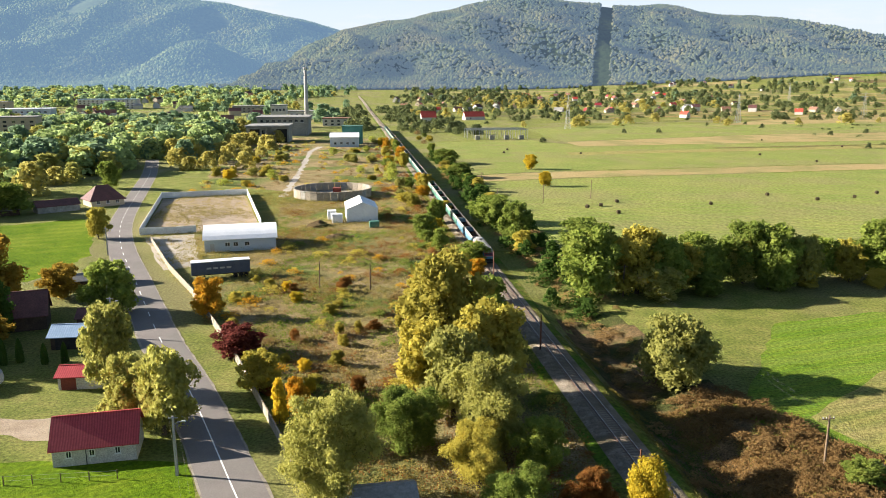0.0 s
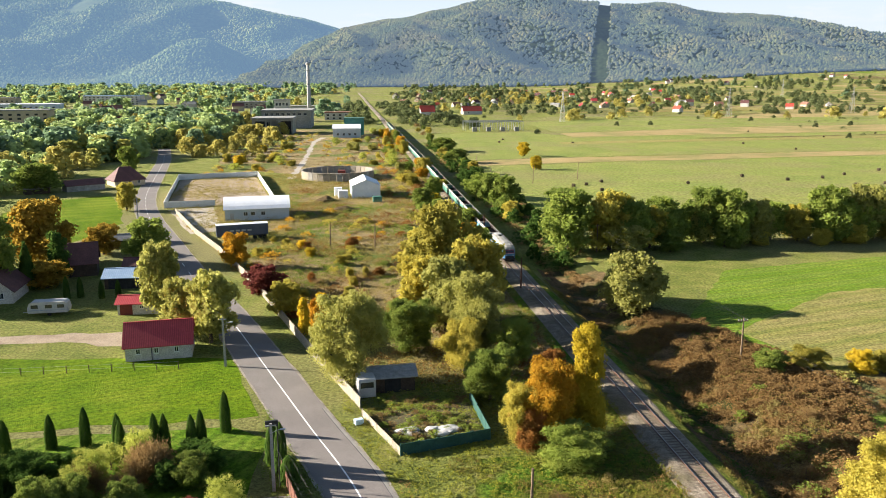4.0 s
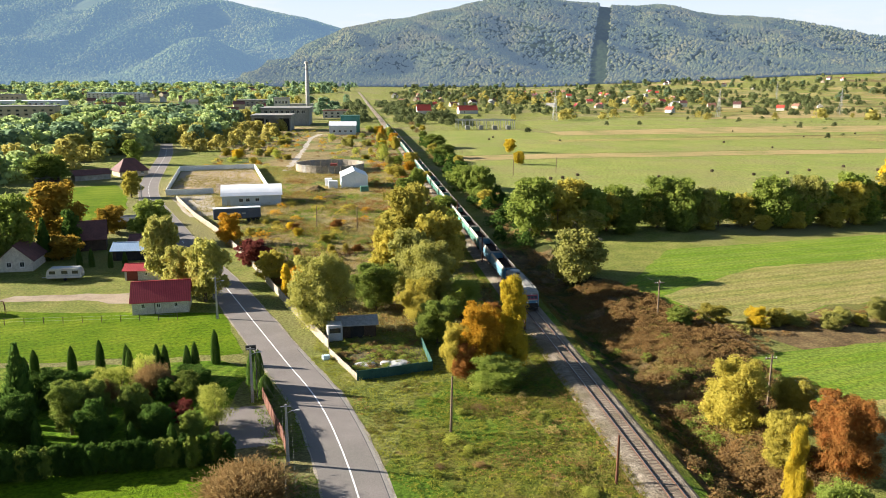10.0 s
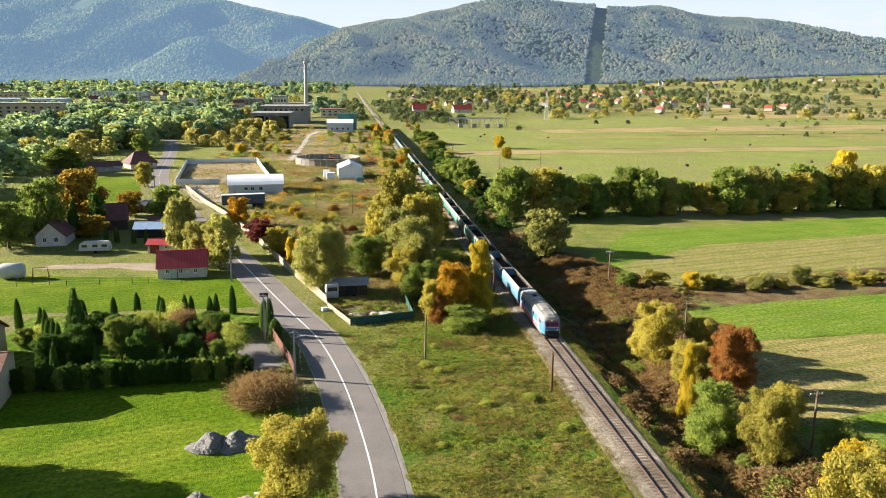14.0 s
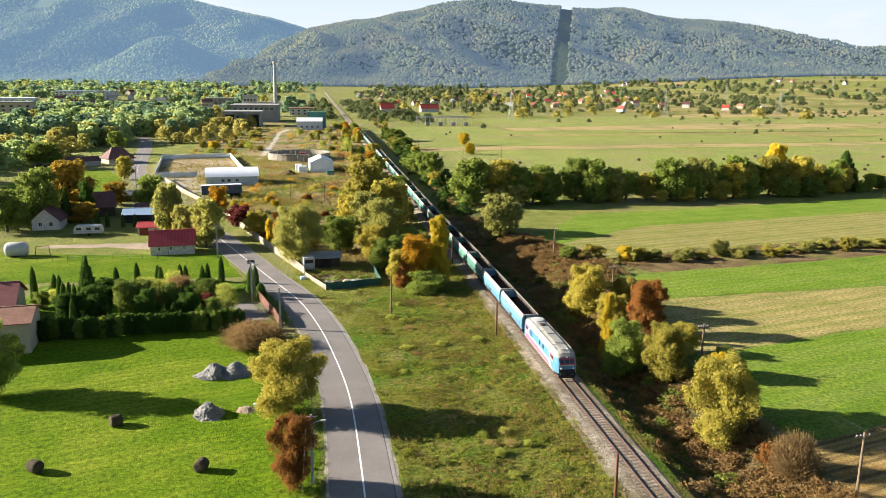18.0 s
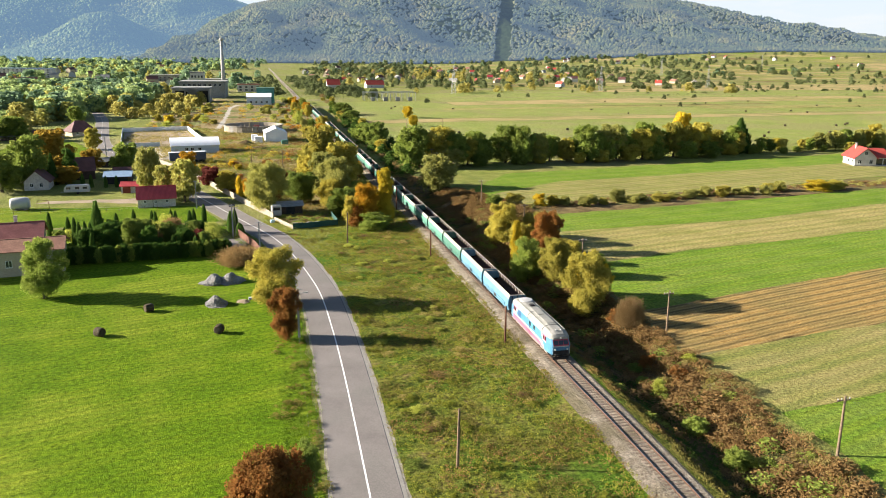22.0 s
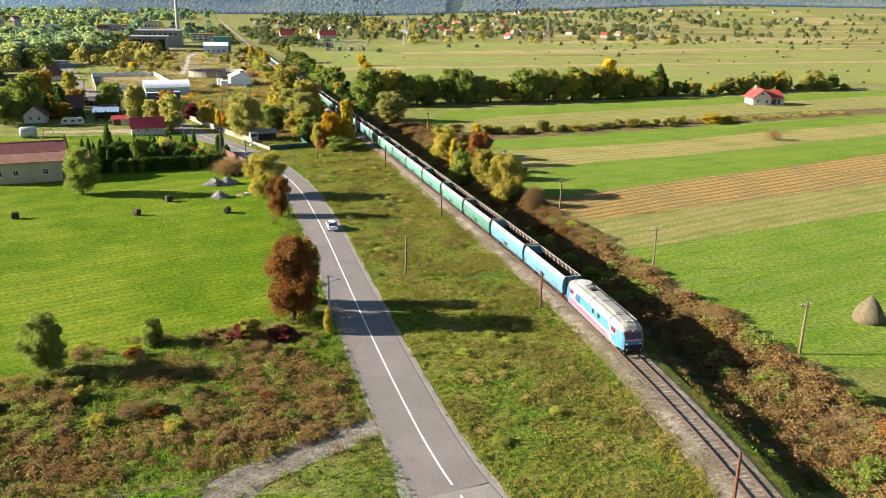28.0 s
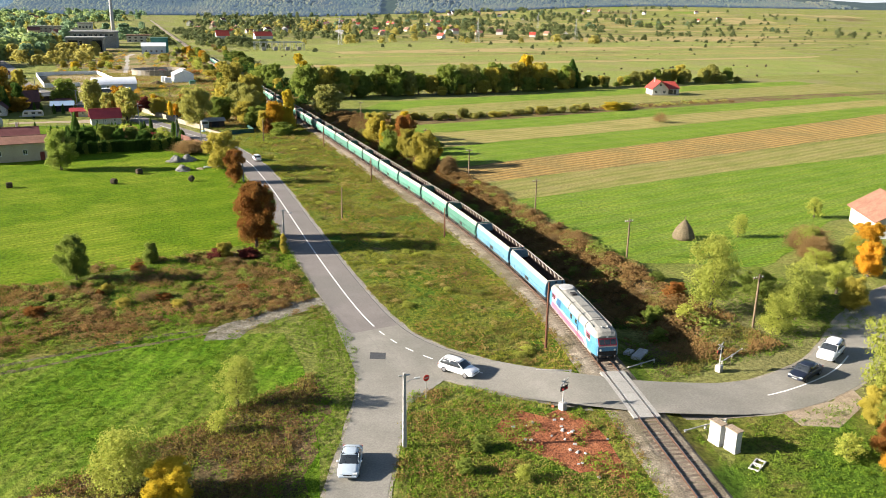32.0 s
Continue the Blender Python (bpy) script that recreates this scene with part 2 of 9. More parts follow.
# the line of the railway, across and along the valley
RAIL_Y = (-330, -200, -148, -138, -125, -113.5, -105, -93, -75, -55, -30, 0, 30, 60, 91, 115, 180, 250, 400, 660, 773, 1409, 1700)
RAIL_X = (-51.5, -21.6, -9.6, -7.35, -4.55, -2.4, -1.35, -0.25, 0.65, 0.75, 0.35, 0.0, -0.45, -1.1, -2.0, -2.6, -3.9, -5.3, -8.2, -13.8, -16.2, -36, -47)
_fine = np.arange(-340, 1712, 2.0)
_raw = np.interp(_fine, RAIL_Y, RAIL_X)
_k = np.hanning(13)
_soft = np.convolve(np.pad(_raw, 6, mode="reflect", reflect_type="odd"), _k / _k.sum(), "valid")


RAIL_LINE = [float(v) for v in _soft]


def rail_x(y):
    q = min(max((y + 340.0) * 0.5, 0.0), len(RAIL_LINE) - 1.001)
    i = int(q)
    return RAIL_LINE[i] + (RAIL_LINE[i + 1] - RAIL_LINE[i]) * (q - i)


def dip(x, y):
    """How far the land drops into the deep ditch at the foot of the railway's bank."""
    if not (0 < x < 19 and -127 < y < 150):
        return 0.0
    d = x - rail_x(y)
    if not 3.2 < d < 16.5:
        return 0.0
    w = smoothstep(y, -127, -115) * (1 - smoothstep(y, 120, 150))
    return w * max(-2.4, -0.55 * (d - 3.2), -0.44 * (16.5 - d))


def ground_z(x, y):
    """The valley floor: level by the line, rising gently up the valley and to the foothills."""
    return dip(x, y) + 24 * smoothstep(y, 500, 2700) + 48 * smoothstep(x, 250, 1700) * smoothstep(y, 900, 2500)

# ---- surfaces ----
M_GRASS = mat("meadow_grass", [(0.124, 0.156, 0.028), (0.180, 0.200, 0.046), (0.245, 0.232, 0.070)], 0.20, 2.2, 0.95, bump=0.9, bump_scale=2.4, vary=0.52, big=((0.206, 0.192, 0.080), 0.016), spec=0.1)
M_LAWN = mat("mown_meadow", [(0.060, 0.116, 0.003), (0.098, 0.158, 0.005), (0.142, 0.192, 0.010)], 0.16, 1.9, 0.97, bump=0.6, bump_scale=2.6, vary=0.46, big=((0.165, 0.208, 0.016), 0.045), wave=[((0.082, 0.146, 0.005), 0.055, 68, 0.40), ((0.062, 0.120, 0.006), 0.21, 70, 0.35)], spec=0.05)
M_LONG = mat("long_meadow_grass", [(0.058, 0.125, 0.006), (0.095, 0.175, 0.010), (0.140, 0.210, 0.022)], 0.30, 1.8, 0.97, bump=0.7, bump_scale=2.4, vary=0.5, big=((0.150, 0.190, 0.028), 0.06), wave=[((0.045, 0.105, 0.005), 0.17, 28, 0.5)], spec=0.05)
M_ROUGH = mat("rough_verge", [(0.080, 0.110, 0.014), (0.136, 0.164, 0.022), (0.190, 0.188, 0.038), (0.220, 0.165, 0.066)], 0.42, 2.0, 0.97, bump=1.0, bump_scale=2.0, vary=0.55, big=((0.092, 0.170, 0.014), 0.09), spec=0.1)
M_BROWN = mat("brown_weeds", [(0.079, 0.062, 0.032), (0.158, 0.109, 0.053), (0.229, 0.150, 0.074)], 0.5, 4.0, 0.97, bump=0.9, bump_scale=2.5, vary=0.5, big=((0.060, 0.070, 0.020), 0.09), spec=0.1)
M_BRUSH = mat("brown_brush_strip", [(0.085, 0.060, 0.030), (0.150, 0.105, 0.050), (0.200, 0.150, 0.070)], 0.25, 2.6, 0.97, bump=0.8, bump_scale=2.0, vary=0.45, big=((0.150, 0.150, 0.040), 0.06), spec=0.1)
M_WASTE = mat("dry_wasteland", [(0.150, 0.130, 0.052), (0.250, 0.190, 0.090), (0.345, 0.262, 0.145)], 0.16, 2.2, 0.97, bump=0.9, bump_scale=2.0, vary=0.48, big=((0.120, 0.150, 0.034), 0.04), spec=0.1)
M_STUBBLE = mat("golden_stubble", [(0.290, 0.175, 0.050), (0.385, 0.240, 0.074), (0.470, 0.310, 0.110)], 0.55, 3.6, 0.97, bump=1.0, bump_scale=2.0, vary=0.5, big=((0.250, 0.190, 0.065), 0.06), wave=[((0.150, 0.110, 0.042), 0.145, 73, 0.85), ((0.520, 0.370, 0.150), 0.33, 74, 0.4)], spec=0.1)
M_DULL = mat("dull_grass_field", [(0.190, 0.200, 0.048), (0.252, 0.236, 0.070), (0.300, 0.252, 0.094)], 0.12, 2.4, 0.97, bump=0.8, bump_scale=2.4, vary=0.52, wave=[((0.120, 0.160, 0.032), 0.12, 73, 0.45), ((0.300, 0.245, 0.105), 0.045, 75, 0.35)], spec=0.1)
M_TAN = mat("tan_field", [(0.200, 0.190, 0.050), (0.275, 0.236, 0.080), (0.330, 0.265, 0.100)], 0.08, 2.0, 0.97, bump=0.7, bump_scale=2.4, vary=0.52, wave=[((0.140, 0.170, 0.036), 0.10, 75, 0.5), ((0.320, 0.250, 0.110), 0.04, 76, 0.3)], spec=0.1)
M_FIELD = mat("green_field", [(0.100, 0.172, 0.012), (0.142, 0.214, 0.018), (0.188, 0.240, 0.030)], 0.10, 1.9, 0.96, bump=0.8, bump_scale=2.4, vary=0.52, wave=[((0.080, 0.178, 0.018), 0.15, 73, 0.35), ((0.175, 0.220, 0.045), 0.05, 76, 0.35)], spec=0.1)
M_PASTURE = mat("hay_pasture", [(0.164, 0.216, 0.044), (0.218, 0.250, 0.058), (0.280, 0.270, 0.080)], 0.035, 0.9, 0.97, bump=0.8, bump_scale=1.2, vary=0.46, big=((0.236, 0.222, 0.082), 0.02), wave=[((0.236, 0.222, 0.082), 0.05, 84, 0.42), ((0.110, 0.170, 0.032), 0.13, 86, 0.35)], spec=0.1)
M_STRAW = mat("straw_strip", [(0.290, 0.222, 0.095), (0.370, 0.285, 0.135)], 0.06, 1.5, 0.97, bump=0.5, bump_scale=1.5, vary=0.32, big=((0.225, 0.205, 0.075), 0.03), spec=0.1)
M_ASPHALT = mat("worn_asphalt", [(0.150, 0.134, 0.124), (0.175, 0.157, 0.145), (0.200, 0.181, 0.167)], 0.22, 7.0, 0.88, bump=0.15, bump_scale=18.0, vary=0.16, big=((0.160, 0.148, 0.134), 0.07), spec=0.25)
M_PALE = mat("pale_worn_asphalt", [(0.196, 0.184, 0.158), (0.226, 0.213, 0.184), (0.258, 0.243, 0.212)], 0.25, 6.0, 0.9, bump=0.15, bump_scale=16.0, vary=0.17, big=((0.186, 0.178, 0.152), 0.09), spec=0.2)
M_EDGE = mat("pale_road_edge", [(0.190, 0.178, 0.160), (0.250, 0.236, 0.212)], 0.6, 6.0, 0.9, vary=0.2)
M_PATCH = mat("dark_patch_asphalt", [(0.045, 0.047, 0.052), (0.062, 0.064, 0.068)], 1.5, 9.0, 0.85, vary=0.2)
M_SHOULDER = mat("gravel_shoulder", [(0.165, 0.145, 0.110), (0.260, 0.230, 0.180), (0.330, 0.300, 0.245)], 0.7, 9.0, 0.95, bump=0.3, bump_scale=9.0, vary=0.35)
M_PAINT = mat("road_paint", [(0.62, 0.62, 0.60), (0.78, 0.78, 0.76)], 1.2, 12.0, 0.7, vary=0.18)
M_BALLAST = mat("brown_ballast", [(0.200, 0.165, 0.122), (0.310, 0.262, 0.200), (0.430, 0.372, 0.292)], 1.3, 7.0, 0.95, bump=0.9, bump_scale=9.0, vary=0.5, big=((0.190, 0.160, 0.100), 0.12))
M_SLEEPER = mat("weathered_sleeper", [(0.115, 0.085, 0.062), (0.195, 0.155, 0.118)], 2.0, 12.0, 0.9, bump=0.2, bump_scale=14.0, vary=0.3, random_amount=0.25)
M_RAIL = mat("rusty_rail", [(0.080, 0.045, 0.030), (0.150, 0.085, 0.055)], 2.0, 14.0, 0.6, metal=0.35, vary=0.3)
M_RAILTOP = mat("polished_rail_head", [(0.40, 0.38, 0.36), (0.52, 0.50, 0.48)], 2.0, 9.0, 0.28, metal=1.0, vary=0.1)
M_EARTH = mat("bare_earth", [(0.200, 0.150, 0.100), (0.300, 0.235, 0.165), (0.360, 0.290, 0.215)], 0.3, 5.0, 0.97, bump=0.4, bump_scale=4.0, vary=0.3)
M_REDSOIL = mat("red_soil", [(0.230, 0.075, 0.030), (0.330, 0.110, 0.045), (0.380, 0.150, 0.070)], 0.6, 5.0, 0.97, bump=0.9, bump_scale=4.0, vary=0.4)
M_CONCRETE = mat("pale_concrete", [(0.330, 0.320, 0.300), (0.430, 0.415, 0.390)], 0.6, 6.0, 0.9, bump=0.1, bump_scale=10.0, vary=0.2)
M_RUT = mat("trodden_rut", [(0.060, 0.055, 0.024), (0.110, 0.095, 0.045), (0.130, 0.135, 0.030)], 0.8, 4.0, 0.97, bump=0.5, bump_scale=4.0, vary=0.4)
M_YARD = mat("concrete_yard", [(0.300, 0.270, 0.225), (0.400, 0.360, 0.300)], 0.15, 3.0, 0.92, vary=0.25)


def lines(*runs):
    """Grid lines: (start, end, step) runs joined."""
    out = []
    for a, b, s in runs:
        out += list(np.arange(a, b, s))
    return out


def build_ground():
    xs = lines((-4600, -600, 200), (-600, -160, 40), (-160, 0, 8), (0, 20, 1), (20, 220, 8), (220, 1900, 40), (1900, 4801, 200))
    ys = lines((-700, -240, 46), (-240, 300, 8), (300, 2400, 40), (2400, 4501, 120))
    X, Y = np.meshgrid(xs, ys)
    Z = np.zeros(X.shape, float)
    for j in range(X.shape[0]):
        for i in range(X.shape[1]):
            Z[j, i] = ground_z(X[j, i], Y[j, i])
    v = np.stack([X, Y, Z], -1).reshape(-1, 3)
    n = len(xs)
    f = [(j * n + i, j * n + i + 1, (j + 1) * n + i + 1, (j + 1) * n + i) for j in range(len(ys) - 1) for i in range(n - 1)]
    ob = mesh_ob("ground", fast_mesh("ground", v, f), M_GRASS, smooth=True)
    tagged(ob, "wide valley floor of short green and dry grass", "ground", kind="structure")


build_ground()

def land_grid(name, pts, material, lift, label, category, step=1.0):
    """A piece of land that follows the rise and fall of the ground inside an outline."""
    def inside(x, y):
        odd = False
        for (ax, ay), (bx, by) in zip(pts, pts[1:] + pts[:1]):
            if (ay > y) != (by > y) and x < ax + (y - ay) / (by - ay) * (bx - ax):
                odd = not odd
        return odd

    x0, y0 = min(p[0] for p in pts), min(p[1] for p in pts)
    at, verts, faces = {}, [], []

    def vert(i, j):
        if (i, j) not in at:
            x, y = x0 + i * step, y0 + j * 2 * step
            x, y = x + 0.4 * noise.noise((x, y, 3.0)), y + 0.6 * noise.noise((x, y, 9.0))
            at[(i, j)] = len(verts)
            verts.append((x, y, ground_z(x, y) + lift + (0.05 + 0.14 * abs(noise.noise((x * 0.6, y * 0.6, 5.0)))) * (dip(x, y) < -0.2)))
        return at[(i, j)]

    for i in range(int((max(p[0] for p in pts) - x0) / step) + 1):
        for j in range(int((max(p[1] for p in pts) - y0) / step / 2) + 1):
            if inside(x0 + (i + 0.5) * step, y0 + (j + 0.5) * 2 * step):
                faces.append((vert(i, j), vert(i + 1, j), vert(i + 1, j + 1), vert(i, j + 1)))
    return tagged(mesh_ob(name, fast_mesh(name, np.array(verts), faces), material, smooth=True), label, category, kind="structure")


# ---- mountains behind the valley ----
RIGHT_X = (-700, -440, -398, -372, -334, -229, -124, 96, 235, 376, 564, 683, 827, 988, 1120, 1293, 1545, 1801, 2011, 2246, 2478, 2800, 3400, 4400)
RIGHT_Z = (0, 8, 62, 112, 137, 193, 242, 283, 318, 345, 365, 370, 344, 316, 321, 306, 276, 238, 196, 150, 118, 95, 78, 60)
LEFT_X = (-4400, -3000, -2300, -1700, -1175, -905, -715, -523, -329, -147, 100, 500)
LEFT_Z = (420, 520, 500, 470, 447, 436, 413, 379, 345, 291, 250, 180)


def right_mountain(x, y):
    crest = np.interp(x, RIGHT_X, RIGHT_Z)
    foot = 2250 + 260 * smoothstep(x, 700, 2600)
    k = smoothstep(y, foot - 150, 3330) if y < 3330 else 1.0 - 0.8 * smoothstep(y, 3330, 4300)
    k = 0.55 * k + 0.45 * min(1.0, max(0.0, (y - foot) / (3300 - foot))) if y < 3300 else k
    r = (0.5 - abs(noise.noise((x * 0.0034 + 0.0010 * y, y * 0.0012, 1.5)))) * 140 - 44 + noise.noise((x * 0.009, y * 0.006, 4.5)) * 30 + noise.noise((x * 0.022, y * 0.018, 2.5)) * 7
    return (crest - 20) * k + r * min(1.0, 3.2 * k * (1.06 - k))


def left_mountain(x, y):
    crest = np.interp(x, LEFT_X, LEFT_Z)
    k = smoothstep(y, 2750, 4150) if y < 4150 else 1.0 - 0.5 * smoothstep(y, 4150, 4500)
    r = (0.5 - abs(noise.noise((x * 0.0026 - 0.0006 * y, y * 0.0012, 9.5)))) * 110 - 35 + noise.noise((x * 0.008, y * 0.006, 2.5)) * 24
    spur = 150 * math.exp(-((x + 620) / 190) ** 2 - ((y - 2850) / 330) ** 2)
    spur += 120 * math.exp(-((x + 1500) / 330) ** 2 - ((y - 2900) / 420) ** 2)
    return (crest - 20) * k + spur + r * min(1.0, 3.2 * k * (1.08 - k))


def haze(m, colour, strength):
    """Air haze put into a far backdrop's material as an even bluish glow."""
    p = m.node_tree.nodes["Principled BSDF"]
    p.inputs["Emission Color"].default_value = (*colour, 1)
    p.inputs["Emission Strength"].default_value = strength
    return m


# Floor darkened and glow cut, to paint the shade in the cleared strip.
M_SLOPE_R = haze(mat("far_slope_floor_shaded", [(0.016, 0.026, 0.012), (0.028, 0.038, 0.016)], 0.01, 0.08, 0.97, vary=0.3, spec=0.05), (0.36, 0.53, 0.78), 0.05)
# These glow faintly blue in place of the air between.
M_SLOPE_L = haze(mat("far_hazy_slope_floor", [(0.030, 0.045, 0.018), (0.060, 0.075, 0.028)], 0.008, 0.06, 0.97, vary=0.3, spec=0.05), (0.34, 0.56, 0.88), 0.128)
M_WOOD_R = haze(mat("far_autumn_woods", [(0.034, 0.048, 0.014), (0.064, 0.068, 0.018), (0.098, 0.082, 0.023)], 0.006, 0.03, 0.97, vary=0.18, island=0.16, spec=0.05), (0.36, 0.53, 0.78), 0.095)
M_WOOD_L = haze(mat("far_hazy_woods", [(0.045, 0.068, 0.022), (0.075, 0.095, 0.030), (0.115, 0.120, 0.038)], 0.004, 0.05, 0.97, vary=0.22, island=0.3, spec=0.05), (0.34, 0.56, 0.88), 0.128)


def build_mountain(name, height, xs, ys, floor_mat, wood_mat, trees, seed, label, keep):
    X, Y = np.meshgrid(xs, ys)
    Z = np.array([[height(x, y) + ground_z(x, y) - 4.0 for x in xs] for y in ys])
    n = len(xs)
    v = np.stack([X, Y, Z], -1).reshape(-1, 3)
    f = [(j * n + i, j * n + i + 1, (j + 1) * n + i + 1, (j + 1) * n + i) for j in range(len(ys) - 1) for i in range(n - 1)]
    root = mesh_ob(name, fast_mesh(name, v, f), floor_mat, smooth=True)
    tagged(root, label, "mountain", kind="structure")
    # the woods: an uneven low crown for each tree or two
    rng = np.random.default_rng(seed)
    uv = np.array([(1, 0, 0), (0, 1, 0), (-1, 0, 0), (0, -1, 0), (0, 0, 1), (0, 0, -0.8)], float)
    uf = np.array([(0, 1, 4), (1, 2, 4), (2, 3, 4), (3, 0, 4), (1, 0, 5), (2, 1, 5), (3, 2, 5), (0, 3, 5)])
    P = []
    while len(P) < trees:
        x, y = rng.uniform(max(xs[0], -1900), min(xs[-1], 2900)), rng.uniform(ys[0], min(ys[-1], 4200))
        h = height(x, y)
        if h > 3 and keep(x, y, h):
            P.append((x, y, h + ground_z(x, y)))
    P = np.array(P)
    k = len(uv)
    S = rng.uniform(3.6, 8.0, (trees, 1, 1)) * np.array([1.0, 1.0, 0.95])
    V = uv[None] * S * rng.uniform(0.7, 1.3, (trees, k, 1)) + P[:, None, :] + np.array([0, 0, 3.0])
    F = uf[None] + (np.arange(trees) * k)[:, None, None]
    w = mesh_ob("woods", fast_mesh("woods", V.reshape(-1, 3), F.reshape(-1, 3)), wood_mat, root, smooth=True)
    tagged(w, "mixed green and russet autumn woods on a far slope", kind="stuff")


def off_clearing(x, y, h):
    cx = 613 + (y - 2140) / (3300 - 2140) * (985 - 613)
    if abs(x - cx) < 27 and y < 3330:
        return False
    return y < 3420


def with_meadows(x, y, h):
    return y < 4220 and (y < 3150 or noise.noise((x * 0.0035, y * 0.0035, 3.0)) > -0.28)


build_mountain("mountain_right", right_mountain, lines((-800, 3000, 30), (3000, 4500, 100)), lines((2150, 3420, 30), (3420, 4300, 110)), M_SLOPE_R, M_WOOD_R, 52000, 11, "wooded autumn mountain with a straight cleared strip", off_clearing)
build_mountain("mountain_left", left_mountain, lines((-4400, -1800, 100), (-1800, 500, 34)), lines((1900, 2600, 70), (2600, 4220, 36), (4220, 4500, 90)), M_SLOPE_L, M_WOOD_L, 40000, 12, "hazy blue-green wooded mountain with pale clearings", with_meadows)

# ---- the land between: fields, meadows, waste ground ----
patch("meadow_1", [(-180, 24), (-120, 28), (-86, 24), (-64, 27), (-44, 29), (-33.5, 12), (-30.5, -8), (-29.2, -30), (-29.2, -60), (-31, -69), (-57, -78), (-66, -84), (-120, -90), (-190, -80)], M_LAWN, 0.02, 0.5, "bright green mown meadow with faint cutting lines", "meadow")
patch("meadow_2", [(-100, 56), (-46, 58), (-52, 78), (-72, 80), (-105, 84)], M_LAWN, 0.02, 0.5, "bright green meadow behind a hedge", "meadow", 2)
patch("meadow_3", [(-140, 160), (-104, 165), (-100, 190), (-112, 228), (-120, 245), (-140, 235)], M_LAWN, 0.02, 0.8, "bright green paddock beside the road", "meadow", 3)
patch("meadow_4", [(-34.5, -106), (-46, -103), (-100, -104), (-120, -160), (-45, -150), (-38, -140), (-35, -128)], M_LONG, 0.02, 0.6, "green meadow beside the side road", "meadow", 4)
patch("verge", [(-22, 45), (-4, 45), (-3.5, -80), (-5, -105), (-8, -126), (-16, -120), (-20.5, -112), (-22.0, -95), (-22.2, -30), (-24, 0), (-27, 20)], M_ROUGH, 0.02, 0.5, "rough weedy grass between road and railway", "verge", 5)
patch("rough_land_1", [(-29.5, -70), (-36, -70), (-57, -79), (-75, -84), (-100, -88), (-105, -106), (-60, -104.5), (-44, -102.6), (-29.5, -101)], M_ROUGH, 0.025, 0.8, "rough brown and green weeds along a ditch", "rough land", 6)
patch("rough_land_4", [(-50, -128), (-43, -124), (-34, -118.5), (-32.6, -123), (-35, -129), (-38.4, -138), (-44, -150), (-62, -146), (-60, -132)], M_BROWN, 0.026, 0.6, "brown weedy bank beside the side road", "rough land", 44)
patch("rough_land_2", [(-22, -127), (-10, -134.5), (-11, -150), (-16, -175), (-36, -170), (-31, -142), (-28.5, -132)], M_ROUGH, 0.022, 0.4, "rough weedy corner by the level crossing", "rough land", 7)
land_grid("ditch", [(3, 130), (14, 128), (17, 90), (30, 60), (12, 42), (18, 0), (15.5, -40), (17.5, -70), (16, -95), (13, -120), (0, -130), (2.2, -100), (3.5, -60)], M_BROWN, 0.022, "shaded weedy ditch of brown bracken beside the railway", "ditch")
patch("rough_land_3", [(0, -139), (14, -141), (30, -132), (60, -118), (60, -190), (-14, -190), (-8, -150)], M_ROUGH, 0.02, 0.6, "green overgrown verge beyond the crossing", "rough land", 9)
patch("wasteland", [(-84, 207), (-63, 152), (-50, 118), (-40, 92), (-33, 70), (-6, 60), (-5, 150), (-6, 330), (-10, 560), (-50, 640), (-130, 560), (-100, 330), (-62, 300), (-60, 222)], M_WASTE, 0.02, 1.0, "dry tawny waste ground of an old works", "waste ground", 10)
patch("field_1", [(19, -20), (60, -8), (128, 10), (250, 46), (250, 8), (170, -4), (99, -21), (17, -37.5)], M_STUBBLE, 0.024, 0.5, "golden stubble field in straight rows", "field", 11)
patch("field_2", [(17, -37.7), (99, -21.3), (250, 7.6), (250, -20), (80, -42), (19, -54)], M_DULL, 0.028, 0.4, "dull dry grass field", "field", 12)
patch("field_3", [(19, -54.2), (80, -42.2), (250, -20.4), (250, -80), (66, -86), (36, -104), (18, -96)], M_FIELD, 0.032, 0.4, "bright green hay field", "field", 13)
patch("field_4", [(20, 6.5), (45.6, 13.6), (77.3, 19.3), (117, 28.5), (162, 40), (260, 62), (260, 48), (128, 10.4), (19, -19.6)], M_FIELD, 0.036, 0.4, "bright green strip of field", "field", 14)
patch("field_5", [(21, 33.5), (42, 35.9), (74, 38.4), (117, 50.4), (155, 57.8), (260, 78), (260, 62.4), (162, 40.4), (117, 28.9), (77.3, 19.7), (45.6, 14.0), (21, 6.9)], M_TAN, 0.040, 0.4, "tan-green strip of dry grass", "field", 15)
patch("field_14", [(22, 50), (33.5, 53), (68.7, 58.3), (111, 67.3), (160, 77), (260, 96), (260, 78.4), (155, 58.2), (117, 50.8), (74, 38.8), (42, 36.3), (21, 33.9)], M_FIELD, 0.044, 0.3, "bright green strip beside a strip of bushes", "field", 33)
patch("field_15", [(31, 61), (24, 82), (50.6, 101.5), (95, 109.5), (149, 122), (300, 152), (300, 112), (153, 94.6), (98, 79), (50, 74)], M_DULL, 0.094, 0.6, "olive dry pasture before the bushes", "field", 34)
patch("field_6", [(16, 84), (40, 120), (100, 133), (190, 152), (300, 170), (300, 110), (139, 88), (31, 61)], M_FIELD, 0.052, 0.5, "bright green meadow before a row of trees", "field", 16)
